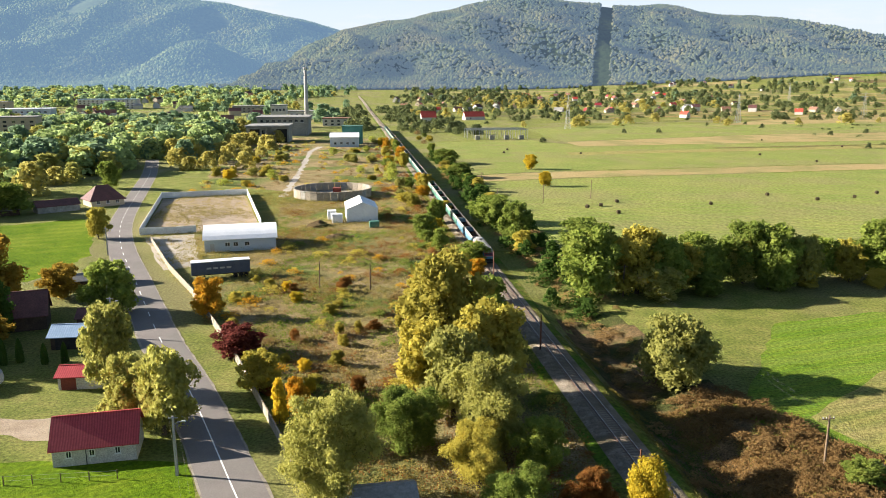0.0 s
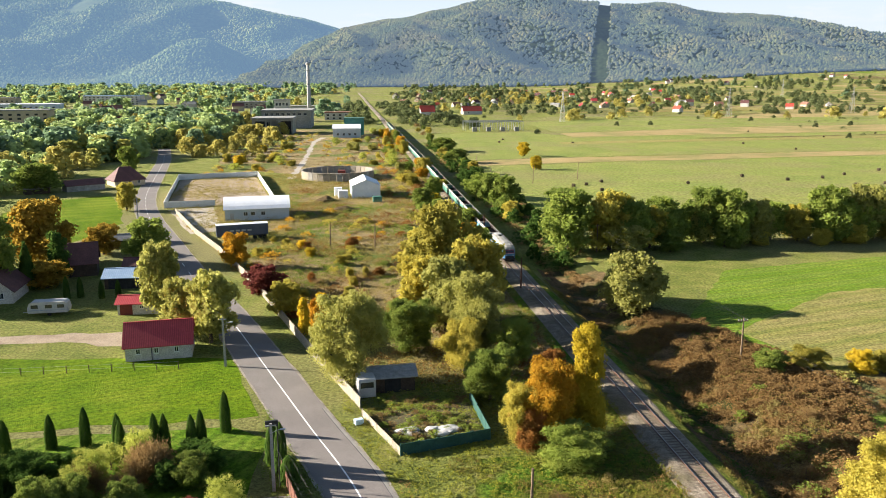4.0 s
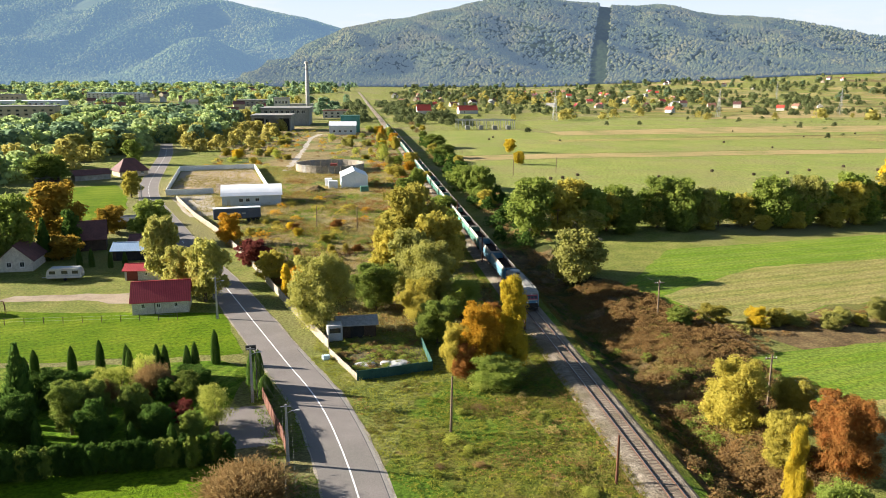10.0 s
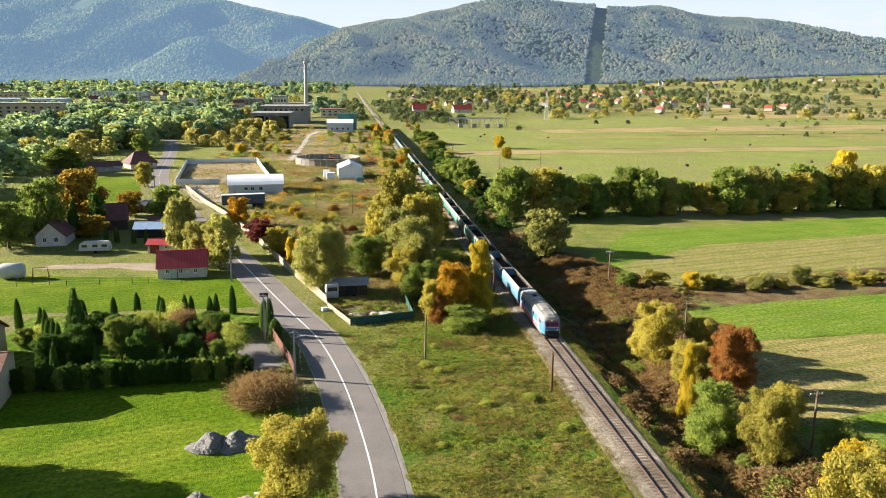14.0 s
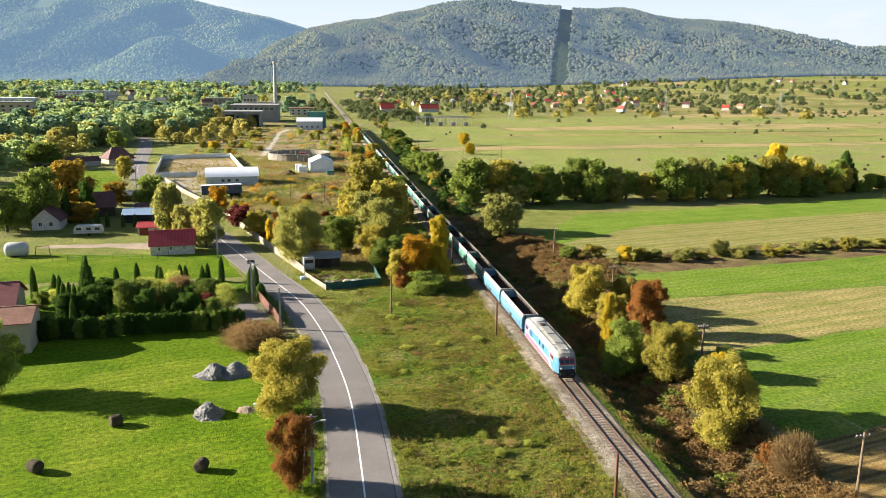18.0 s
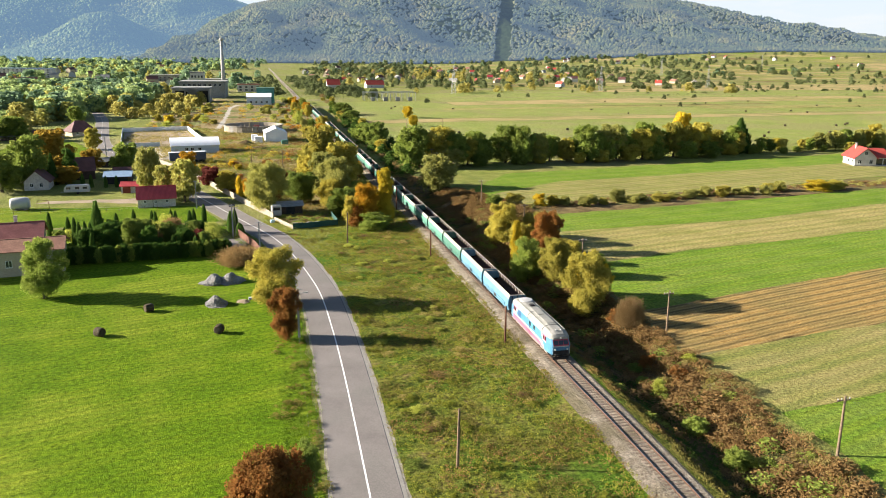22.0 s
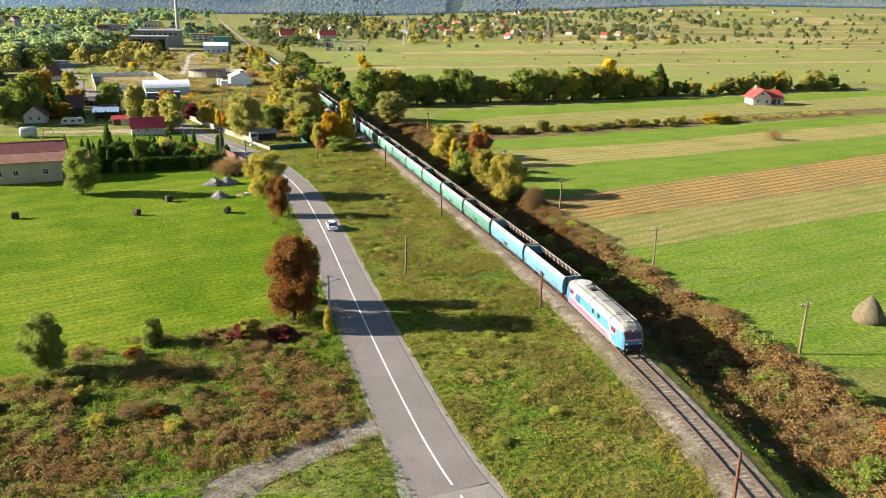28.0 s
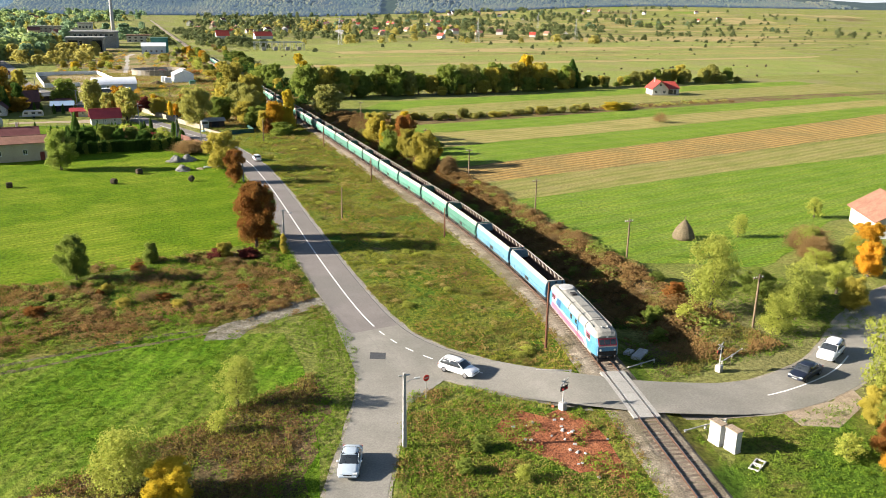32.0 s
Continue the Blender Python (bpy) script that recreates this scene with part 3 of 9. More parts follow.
patch("field_7", [(30, 62), (50, 73.6), (98, 78.6), (153, 94.2), (300, 111.6), (300, 100), (160, 77.4), (111, 67.7), (68.7, 58.7), (33.5, 53.4)], M_BRUSH, 0.056, 0.6, "tan strip with low bushes", "field", 17)
patch("field_8", [(15, 172), (140, 185), (420, 220), (520, 380), (60, 330), (12, 320)], M_PASTURE, 0.060, 0.8, "wide green pasture with round bales", "field", 18)
patch("field_9", [(12, 323), (60, 333), (520, 384), (560, 410), (60, 356), (12, 345)], M_STRAW, 0.064, 1.2, "pale straw-coloured strip across the pasture", "field", 19)
patch("field_10", [(12, 348), (60, 360), (560, 414), (640, 560), (110, 500), (90, 560), (12, 545)], M_PASTURE, 0.068, 0.8, "wide green pasture with round bales", "field", 20)
patch("field_11", [(110, 503), (640, 563), (700, 640), (300, 600), (110, 540)], M_STRAW, 0.072, 1.5, "pale straw-coloured strip across the valley", "field", 21)
patch("field_12", [(110, 545), (300, 604), (700, 644), (800, 800), (200, 740), (110, 690)], M_PASTURE, 0.05, 1.5, "distant green pasture", "field", 22)
patch("field_13", [(300, 720), (800, 806), (1100, 1000), (500, 900)], M_STRAW, 0.12, 2.0, "distant pale stubble field", "field", 23)

_f = random.Random(77)
for i in range(58):
    x0, y0 = (_f.uniform(120, 900), _f.uniform(640, 1900)) if i % 2 else (_f.uniform(90, 1300), _f.uniform(420, 1500))
    w, d = _f.uniform(160, 520), _f.uniform(14, 46)
    patch("field_far", [(x0, y0), (x0 + w, y0 + w * 0.12), (x0 + w, y0 + w * 0.12 + d), (x0, y0 + d)], _f.choice([M_STRAW, M_TAN, M_STRAW, M_PASTURE, M_TAN]), 0.09 + 0.004 * i, 2.0, "distant strip of farmland up the valley", "field", 100 + i)

for i in range(44):
    x0, y0 = _f.uniform(60, 1000), _f.uniform(400, 1500)
    w, d = _f.uniform(180, 620), _f.uniform(5, 18)
    patch("field_strip", [(x0, y0), (x0 + w, y0 + w * 0.12), (x0 + w, y0 + w * 0.12 + d), (x0, y0 + d)], _f.choice([M_STRAW, M_STUBBLE, M_BRUSH, M_TAN, M_STRAW, M_DULL]), 0.092 + 0.004 * i, 1.2, "narrow strip of farmland up the valley", "field", 300 + i)

for i in range(26):
    x0, y0 = _f.uniform(650, 1900), _f.uniform(1300, 2250)
    w, d = _f.uniform(60, 200), _f.uniform(50, 150)
    k = _f.uniform(-0.3, 0.5)
    patch("field_slope", [(x0, y0), (x0 + w, y0 + w * 0.15), (x0 + w + d * k, y0 + w * 0.15 + d), (x0 + d * k, y0 + d)], _f.choice([M_STRAW, M_TAN, M_BRUSH, M_FIELD, M_TAN, M_STRAW]), 0.12 + 0.004 * i, 2.0, "strip of farmland on a far slope", "field", 160 + i)

# ---- the road ----
ROAD = smooth_line([(-150, 440), (-140, 400), (-131, 361), (-121, 310), (-112.5, 266), (-105, 232), (-95, 199), (-81, 162), (-66.2, 123), (-55.7, 98), (-46.3, 73), (-39.6, 55), (-34.2, 40.6), (-30.6, 26), (-28.2, 12), (-26.5, -2), (-25.8, -18), (-25.5, -38), (-25.6, -75), (-25.4, -94), (-25.0, -104), (-24.2, -110.5), (-22.8, -115), (-20.7, -118.9), (-17.5, -122.9), (-14.4, -126.3), (-11.0, -129.4), (-6.4, -132.7), (-2.0, -134.7), (5.0, -136.2), (10.1, -136.1), (17.9, -134), (26, -129.2), (34, -124), (46, -119), (64, -116), (90, -115)], 2.0)
SIDE_ROAD = smooth_line([(-25.3, -111), (-26.6, -118), (-28.4, -124.5), (-30.7, -130.4), (-33.0, -136), (-35.6, -142), (-40, -154), (-48, -178), (-60, -220)], 2.0)
tagged(part("road_shoulder", ribbon(ROAD, 3.42, 0.030, 0.14, 3), M_SHOULDER), "sandy gravel edge of a country road", "road edge", kind="structure")
tagged(part("side_road_shoulder", ribbon(SIDE_ROAD, 2.65, 0.034, 0.14, 4), M_SHOULDER), "sandy gravel edge of a side road", "road edge", kind="structure")
_cut = next(i for i, p in enumerate(ROAD) if p.y < -108)
tagged(part("road", ribbon(ROAD[:_cut + 1], 3.15, 0.050, 0.05, 5), M_ASPHALT), "worn grey asphalt country road", "road", kind="structure")
tagged(part("crossing_road", ribbon(ROAD[_cut:], 3.15, 0.050, 0.05, 5), M_PALE), "pale worn asphalt road over the level crossing", "road", kind="structure")
tagged(part("side_road", ribbon(SIDE_ROAD, 2.35, 0.046, 0.10, 6), M_PALE), "narrow worn grey asphalt side road", "road", kind="structure")
NEAR_ROAD = [p for p in ROAD if p.y < 60 and p.x < -12]
tagged(part("road_edge", ribbon(NEAR_ROAD, -2.80, 0.0535, 0.0, 8, inner=-3.16), M_EDGE), "pale worn concrete edge of the road", "road edge", kind="structure")
tagged(part("road_joint", ribbon(NEAR_ROAD, -2.72, 0.0545, 0.02, 9, inner=-2.795), M_PATCH), "dark open joint along the edge of the asphalt", "road joint", kind="structure")
patch("junction", [(-28.6, -104), (-24, -108), (-19, -121.5), (-22.6, -124), (-26.5, -127.2), (-28.6, -131.8), (-31.2, -130), (-29.6, -120)], M_PALE, 0.042, 0.08, "widened asphalt mouth of the junction", "road", 24)
patch("road_apron", [(6, -138.6), (12, -139.4), (17, -136.4), (15, -140.5), (9, -143.5), (5.5, -142)], M_EARTH, 0.032, 0.3, "bare trodden earth beside the road", "earth", 25)


def paint(lo, hi, dash=None, half=0.075, offset=0.0):
    """A white line along the road between two points of its length, whole or dashed."""
    run, acc = [], 0.0
    total = [0.0]
    for a, b in zip(ROAD, ROAD[1:]):
        total.append(total[-1] + (b - a).length)

    def at(s):
        i = max(0, min(len(total) - 2, int(np.searchsorted(total, s)) - 1))
        t = (s - total[i]) / (total[i + 1] - total[i])
        return ROAD[i].lerp(ROAD[i + 1], t) + side_of(ROAD, i) * offset

    pieces = [(lo, hi)] if not dash else [(s, min(hi, s + dash[0])) for s in np.arange(lo, hi, dash[0] + dash[1])]
    made = []
    for a, b in pieces:
        n = max(2, int((b - a) / 2))
        made.append([at(a + (b - a) * k / n) for k in range(n + 1)])
    return made, total


def build_markings():
    root = thing("road_marking", pose(0, 0, 0), "worn white centre line painted on the road", "road marking", kind="structure")
    _, total = paint(0, 1)

    def s_at(y):
        i = min(range(len(ROAD)), key=lambda k: abs(ROAD[k].y - y) + (1000 if ROAD[k].x > -20 else 0))
        return total[i]

    def s_x(x):
        return total[min(range(len(ROAD)), key=lambda k: abs(ROAD[k].x - x) + (1000 if ROAD[k].y > -100 else 0))]

    runs = paint(s_at(400), s_at(104), (3.0, 5.2))[0] + paint(s_at(104), s_at(-106))[0] + paint(s_at(-107), s_x(-18.5), (1.3, 1.5))[0] + paint(s_x(-17.5), s_x(-10.5))[0] + paint(s_x(4.5), s_x(22))[0]
    for run in runs:
        part("line", ribbon(run, 0.085, 0.056), M_PAINT, root)


build_markings()
patch("manhole_patch", [(-26.9, -114.6), (-25.3, -115.3), (-25.8, -116.9), (-27.4, -116.2)], M_PATCH, 0.055, 0.03, "dark square of fresh asphalt", "road patch", 26)
patch("track_lane", [(-43.8, -106.2), (-40.6, -106.0), (-37.8, -104.8), (-33.8, -101.6), (-29.0, -98.6), (-29.2, -96.2), (-34.0, -97.8), (-38.3, -99.9), (-41.2, -101.8), (-43.2, -103.2)], mat("grey_gravel", [(0.11, 0.095, 0.055), (0.19, 0.17, 0.13), (0.32, 0.295, 0.25)], 0.8, 4.0, 0.95, bump=0.8, bump_scale=4.0, vary=0.5), 0.033, 0.8, "strip of tipped grey gravel at a field gate", "gravel", 27)
# wheel ruts across the near meadow
for _a, _s in ((0.0, 51), (1.7, 52)):
    _run = smooth_line([(-95, -111.5 - _a), (-70, -107.0 - _a), (-59.6, -105.1 - _a * 1.3), (-55.3, -103.9 - _a * 1.3), (-50.7, -103.1 - _a * 1.2), (-45.9, -102.7 - _a), (-42.0, -102.0 - _a)], 1.0)
    tagged(part("wheel_rut", ribbon(_run, 0.34, 0.036, 0.16, _s), M_RUT), "dark trodden wheel rut through the meadow", "wheel track", kind="structure")
patch("garden_ground", [(-80, 25.5), (-62, 25.8), (-46.5, 29.5), (-44.5, 40.5), (-43.5, 52), (-48, 55.5), (-80, 55)], M_LONG, 0.024, 0.3, "shaded grass of a garden", "garden", 58)
patch("yard_earth", [(-90, 92), (-66, 92), (-62, 86), (-66, 84), (-78, 88), (-92, 88)], M_EARTH, 0.026, 0.6, "trodden pale earth of a farmyard", "yard", 28)
# Road-dark grey puts the garden trees' shade into the paving.
patch("patio", [(-46.2, 39.6), (-40.0, 40.0), (-37.6, 29.7), (-43.0, 28.8)], M_ASPHALT, 0.028, 0.05, "worn paved yard beside the gate, its grey darkened for tree shade", "yard", 29)
patch("old_drive", [(-64.0, 286), (-64.3, 358), (-65.7, 425), (-67.4, 486), (-64, 520), (-60, 520), (-64.8, 480), (-63.1, 420), (-62.0, 354), (-61.4, 286)], M_YARD, 0.03, 0.8, "cracked pale concrete drive across waste ground", "drive", 30)
patch("red_soil", [(-20, -133), (-17.4, -131.2), (-15, -132.4), (-13.0, -132.6), (-11.4, -135.6), (-12.2, -137.4), (-11.0, -140), (-13.5, -145), (-15.2, -141.6), (-17.5, -142), (-18.2, -138.8), (-19.8, -137.5)], M_REDSOIL, 0.03, 0.7, "patch of bare brick-red soil with rubble", "soil", 31)

# ---- the railway ----


def rail_z(y):
    return 0.60 + ground_z(0, y)


TRACK = []
TRACK_S = []
_y, _s, _last = 1700.0, 0.0, None
while _y > -330:
    p = Vector((rail_x(_y), _y, rail_z(_y)))
    if _last is not None:
        _s += (p - _last).length
    TRACK.append(p)
    TRACK_S.append(_s)
    _last = p
    _y -= 2.0
S_Y0 = float(np.interp(0, [-p.y for p in TRACK], TRACK_S))


def on_track(s):
    """The point at length s of the line, measured down the valley, with its heading in degrees about z."""
    f = [float(np.interp(s, TRACK_S, [p[k] for p in TRACK])) for k in range(3)]
    g = [float(np.interp(s + 3, TRACK_S, [p[k] for p in TRACK])) for k in range(3)]
    h = [float(np.interp(s - 3, TRACK_S, [p[k] for p in TRACK])) for k in range(3)]
    return f, math.degrees(math.atan2(g[0] - h[0], h[1] - g[1]))


def profile_strip(shape, drop, lo=-330, hi=1700, step=4.0):
    """A cross-section, as offsets and heights from the rail head, drawn along the line."""
    rings = []
    for i in range(0, len(TRACK), max(1, int(step / 2))):
        p = TRACK[i]
        if not lo <= p.y <= hi:
            continue
        s = side_of(TRACK, i)
        rings.append([(p.x - s.x * a, p.y - s.y * a, (p.z + drop + h) if h is not None else ground_z(p.x - s.x * a, p.y - s.y * a) - 0.05) for a, h in shape])
    bm = bmesh.new()
    return loft(bm, rings, close=False, caps=False)


def build_railway():
    t = profile_strip([(-6.0, None), (-3.2, -0.50), (-1.9, -0.24), (1.9, -0.24), (3.2, -0.50), (4.4, None), (6.2, None)], 0.0)
    tagged(part("embankment", t, M_ROUGH), "low grassy railway embankment", "embankment", kind="structure")
    bed = part("track_bed", profile_strip([(-3.1, -0.48), (-1.75, -0.165), (1.75, -0.165), (2.6, -0.46)], 0.0, step=2.0), M_BALLAST)
    tagged(bed, "single railway track on brown stone ballast", "railway track", kind="structure")
    for sgn in (-1, 1):
        c = sgn * 0.7535
        part("rail", profile_strip([(c - 0.075, -0.165), (c - 0.07, -0.145), (c - 0.012, -0.12), (c - 0.012, -0.045), (c - 0.036, -0.03), (c - 0.036, -0.004), (c + 0.036, -0.004), (c + 0.036, -0.03), (c + 0.012, -0.045), (c + 0.012, -0.12), (c + 0.07, -0.145), (c + 0.075, -0.165)], 0.0, step=2.0), M_RAIL, bed, "rust-brown steel rail")
        part("rail_head", profile_strip([(c - 0.034, -0.003), (c - 0.028, 0.0), (c + 0.028, 0.0), (c + 0.034, -0.003)], 0.0, step=2.0), M_RAILTOP, bed, "polished running surface of a rail")
    return bed


TRACK_BED = build_railway()


# ---- the bright autumn sky behind the mountains ----
def sky_material():
    m = bpy.data.materials.new("pale_autumn_sky")
    m.use_nodes = True
    nt = m.node_tree
    nt.nodes.clear()
    co = nt.nodes.new("ShaderNodeTexCoord").outputs["Object"]
    sep = nt.nodes.new("ShaderNodeSeparateXYZ")
    nt.links.new(co, sep.inputs[0])
    h = nt.nodes.new("ShaderNodeMapRange")
    h.inputs[1].default_value, h.inputs[2].default_value = 0.0, 900.0
    nt.links.new(sep.outputs[2], h.inputs[0])
    col = ramp_node(nt, [(0.250, 0.262, 0.268), (0.225, 0.256, 0.284), (0.165, 0.215, 0.275)], 0.0, 1.0)
    nt.links.new(h.outputs[0], col.inputs[0])
    mp = nt.nodes.new("ShaderNodeMapping")
    mp.inputs["Scale"].default_value = (0.0012, 0.0012, 0.006)
    nt.links.new(co, mp.inputs[0])
    n = noise_node(nt, mp.outputs[0], 1.0, 6.0, 0.6)
    r = ramp_node(nt, [(0, 0, 0), (0.8, 0.8, 0.8)], 0.52, 0.72)
    nt.links.new(n.outputs["Fac"], r.inputs[0])
    c = mix_node(nt, "MIX", r.outputs[0], col.outputs[0], (0.275, 0.275, 0.270))
    e = nt.nodes.new("ShaderNodeEmission")
    nt.links.new(c, e.inputs[0])
    out = nt.nodes.new("ShaderNodeOutputMaterial")
    nt.links.new(e.outputs[0], out.inputs[0])
    return m


_ring = [(4850 * math.cos(2 * math.pi * i / 96), 4850 * math.sin(2 * math.pi * i / 96)) for i in range(96)]
_bm = loft(bmesh.new(), [[(x, y, z) for x, y in _ring] for z in (-120, 200, 420, 630)], caps=False)
tagged(part("backdrop", _bm, sky_material()), "pale bright sky with thin cloud round the horizon", "sky", kind="structure")

# ---- vegetation ----
F_GREEN = foliage("leaves_green", [(0.088, 0.13, 0.026), (0.174, 0.226, 0.048), (0.303, 0.319, 0.077)])
F_DARK = foliage("leaves_dark_green", [(0.025, 0.061, 0.017), (0.06, 0.111, 0.023), (0.107, 0.161, 0.036)])
F_WILLOW = foliage("leaves_pale_willow", [(0.19, 0.2, 0.058), (0.285, 0.285, 0.082), (0.38, 0.365, 0.11)], 0.52)
F_YGREEN = foliage("leaves_yellow_green", [(0.235, 0.22, 0.045), (0.335, 0.298, 0.06), (0.43, 0.365, 0.078)])
F_YELLOW = foliage("leaves_yellow", [(0.34, 0.27, 0.026), (0.47, 0.365, 0.036), (0.58, 0.45, 0.05)])
F_ORANGE = foliage("leaves_orange", [(0.3, 0.18, 0.024), (0.468, 0.27, 0.029), (0.6, 0.372, 0.041)])
F_RUST = foliage("leaves_red_brown", [(0.122, 0.071, 0.023), (0.217, 0.108, 0.032), (0.33, 0.122, 0.039)])
F_RED = foliage("leaves_dark_red", [(0.091, 0.029, 0.023), (0.156, 0.047, 0.039), (0.215, 0.072, 0.055)])
F_BROWN = foliage("twigs_brown", [(0.153, 0.102, 0.045), (0.256, 0.174, 0.078), (0.358, 0.261, 0.122)], gain=1.0)
M_BARK = mat("grey_brown_bark", [(0.075, 0.058, 0.042), (0.135, 0.108, 0.080)], 3.0, 14.0, 0.92, bump=0.4, bump_scale=16.0, vary=0.3)

F_LIGHT = foliage("leaves_light_green", [(0.187, 0.22, 0.048), (0.297, 0.33, 0.069), (0.407, 0.418, 0.1)], 0.55)
# Far leaves carry the valley's haze in their colour: paler and bluer.
F_FAR = foliage("leaves_far_green_hazy", [(0.168, 0.24, 0.114), (0.258, 0.336, 0.15), (0.372, 0.42, 0.18)], 0.5, 0.3)
F_FARDARK = foliage("leaves_far_dark_green_hazy", [(0.104, 0.176, 0.117), (0.169, 0.254, 0.15), (0.247, 0.325, 0.176)], 0.5, 0.3)
F_FARYEL = foliage("leaves_far_yellow_hazy", [(0.26, 0.26, 0.085), (0.38, 0.345, 0.1), (0.5, 0.42, 0.115)], 0.5)
F_VILLAGE = foliage("leaves_village_green", [(0.060, 0.084, 0.042), (0.100, 0.124, 0.058), (0.165, 0.172, 0.078)])
F_OAK = foliage("leaves_olive_brown", [(0.163, 0.119, 0.022), (0.269, 0.188, 0.033), (0.375, 0.25, 0.048)])
KINDS = {
    "lg": (F_LIGHT, "light green feathery tree turning in autumn", "tree"),
    "wy": (F_WILLOW, "pale yellow-green willow with a full rounded crown", "willow tree"),
    "g": (F_GREEN, "green broadleaved tree turning in autumn", "tree"),
    "dg": (F_DARK, "dark green tree with a dense crown", "tree"),
    "yg": (F_YGREEN, "yellow-green broadleaved tree in autumn", "tree"),
    "ye": (F_YELLOW, "bright golden-yellow broadleaved tree in autumn", "tree"),
    "or": (F_ORANGE, "broadleaved tree with orange autumn leaves", "tree"),
    "rb": (F_RUST, "broadleaved tree with red-brown autumn leaves", "tree"),
    "red": (F_RED, "small ornamental tree with dark red leaves", "tree"),
    "ob": (F_OAK, "large tree with orange-brown autumn leaves", "tree"),
    "br": (F_BROWN, "bare brown shrub of thin twigs", "shrub"),
}


def leaf_cloud(rng, blobs, n, size, droop=0.0, shell=(0.55, 1.12), aspect=1.5, loose=0.6, tall=0.9):
    """Sprays of leaves over lumps (x, y, z, r): four-cornered leaves, turned loosely outwards."""
    B = np.array(blobs)
    pick = rng.choice(len(B), n, p=B[:, 3] ** 2 / (B[:, 3] ** 2).sum())
    d = rng.normal(size=(n, 3))
    d[:, 2] += 0.25
    d /= np.linalg.norm(d, axis=1, keepdims=True)
    r = B[pick, 3] * (shell[0] + (shell[1] - shell[0]) * rng.beta(2.2, 1.6, n))
    pos = B[pick, :3] + d * r[:, None] * np.array([1, 1, tall])
    nrm = d + rng.normal(size=(n, 3)) * loose
    nrm /= np.linalg.norm(nrm, axis=1, keepdims=True)
    up = rng.normal(size=(n, 3)) + np.array([0, 0, -droop])
    a = np.cross(nrm, up)
    a /= np.linalg.norm(a, axis=1, keepdims=True) + 1e-9
    b = np.cross(nrm, a)
    s = (size * rng.uniform(0.5, 1.4, n))[:, None]
    V = np.stack([pos - b * s * aspect / 2, pos + a * s / 2, pos + b * s * aspect / 2 + nrm * s * 0.2, pos - a * s / 2], 1)
    return V.reshape(-1, 3), np.arange(4 * n).reshape(-1, 4)


def twig_cloud(rng, n, size):
    """Thin twigs that fan up and out from a shrub's foot to a rounded outline."""
    a = rng.uniform(0, 6.283, n)
    q = rng.uniform(0.05, 1.0, n) ** 0.6 * 1.45
    way = np.stack([np.cos(a) * np.sin(q), np.sin(a) * np.sin(q), np.cos(q) + 0.06], 1)
    way /= np.linalg.norm(way, axis=1, keepdims=True)
    reach = rng.uniform(0.30, 1.0, n) ** 0.5 * (0.86 + 0.14 * np.sin(a * 5 + q * 3))
    foot = np.stack([rng.normal(0, 0.14, n), rng.normal(0, 0.14, n), np.zeros(n)], 1)
    mid = foot + way * reach[:, None] * np.array([0.42, 0.42, 0.95])
    d = way + rng.normal(0, 0.33, (n, 3)) + np.array([0, 0, 0.25])
    d /= np.linalg.norm(d, axis=1, keepdims=True)
    side = np.cross(d, rng.normal(size=(n, 3)))
    side /= np.linalg.norm(side, axis=1, keepdims=True) + 1e-9
    L = (size * rng.uniform(0.6, 1.5, n))[:, None]
    V = np.stack([mid - d * L * 0.6 - side * L * 0.06, mid - d * L * 0.6 + side * L * 0.06, mid + d * L * 0.4 + side * L * 0.10, mid + d * L * 0.4 - side * L * 0.05], 1)
    V = V.reshape(-1, 3)
    V[:, 2] = np.maximum(V[:, 2], 0.0)
    return V, np.arange(4 * n).reshape(-1, 4)


def lumps(rng, n, base=0.28, top=1.0, spread=0.34, r=(0.14, 0.23), taper=0.6):
    """Lumps of a crown one metre high and about one wide."""
    out = []
    for k in range(n):
        z = base + (top - base) * (k + 0.5) / n
        q = (z - base) / (top - base)
        w = spread * (1.0 - taper * q ** 2) * (0.75 + 0.5 * math.sin(math.pi * min(1, q + 0.25)))
        a = 2.4 * k + rng.uniform(-0.5, 0.5)
        rr = rng.uniform(*r)
        out.append((w * math.cos(a) * rng.uniform(0.55, 1.0), w * math.sin(a) * rng.uniform(0.55, 1.0), min(z, top - rr * 0.85), rr))
    out.append((0, 0, base + 0.45 * (top - base), 0.27))
    return out


def crown_lumps(rng, boughs, low, high, spread, big, narrow=0.0):
    """Lumps of a crown made of several boughs: each bough a loose cluster with small tufts on it, of uneven size and reach."""
    out = []
    for k in range(boughs):
        q = (k + rng.uniform(0.1, 0.9)) / boughs
        z = low + (high - low) * q
        a = 2.4 * k + rng.uniform(-0.7, 0.7)
        wide = spread * math.sin(math.pi * (0.16 + 0.74 * q)) ** 0.7 * (1 - narrow * q)
        w = wide * rng.uniform(0.45, 1.0)
        R = rng.uniform(*big) * (1 - 0.25 * q)
        c = (w * math.cos(a), w * math.sin(a), min(z, high - R * 0.7))
        out.append((*c, R))
        for _ in range(7):
            d = rng.normal(size=3)
            d[2] = abs(d[2]) * 0.9 - 0.15
            d /= np.linalg.norm(d)
            r = R * rng.uniform(0.30, 0.58)
            p = np.array(c) + d * R * rng.uniform(0.75, 1.15)
            out.append((float(p[0]), float(p[1]), float(min(max(p[2], r * 0.8), 1.02 - r * 0.8)), r))
    for q in (0.2, 0.45, 0.7):
        out.append((0, 0, low + (high - low) * q, 0.29 - 0.12 * narrow - 0.08 * q))
    return out


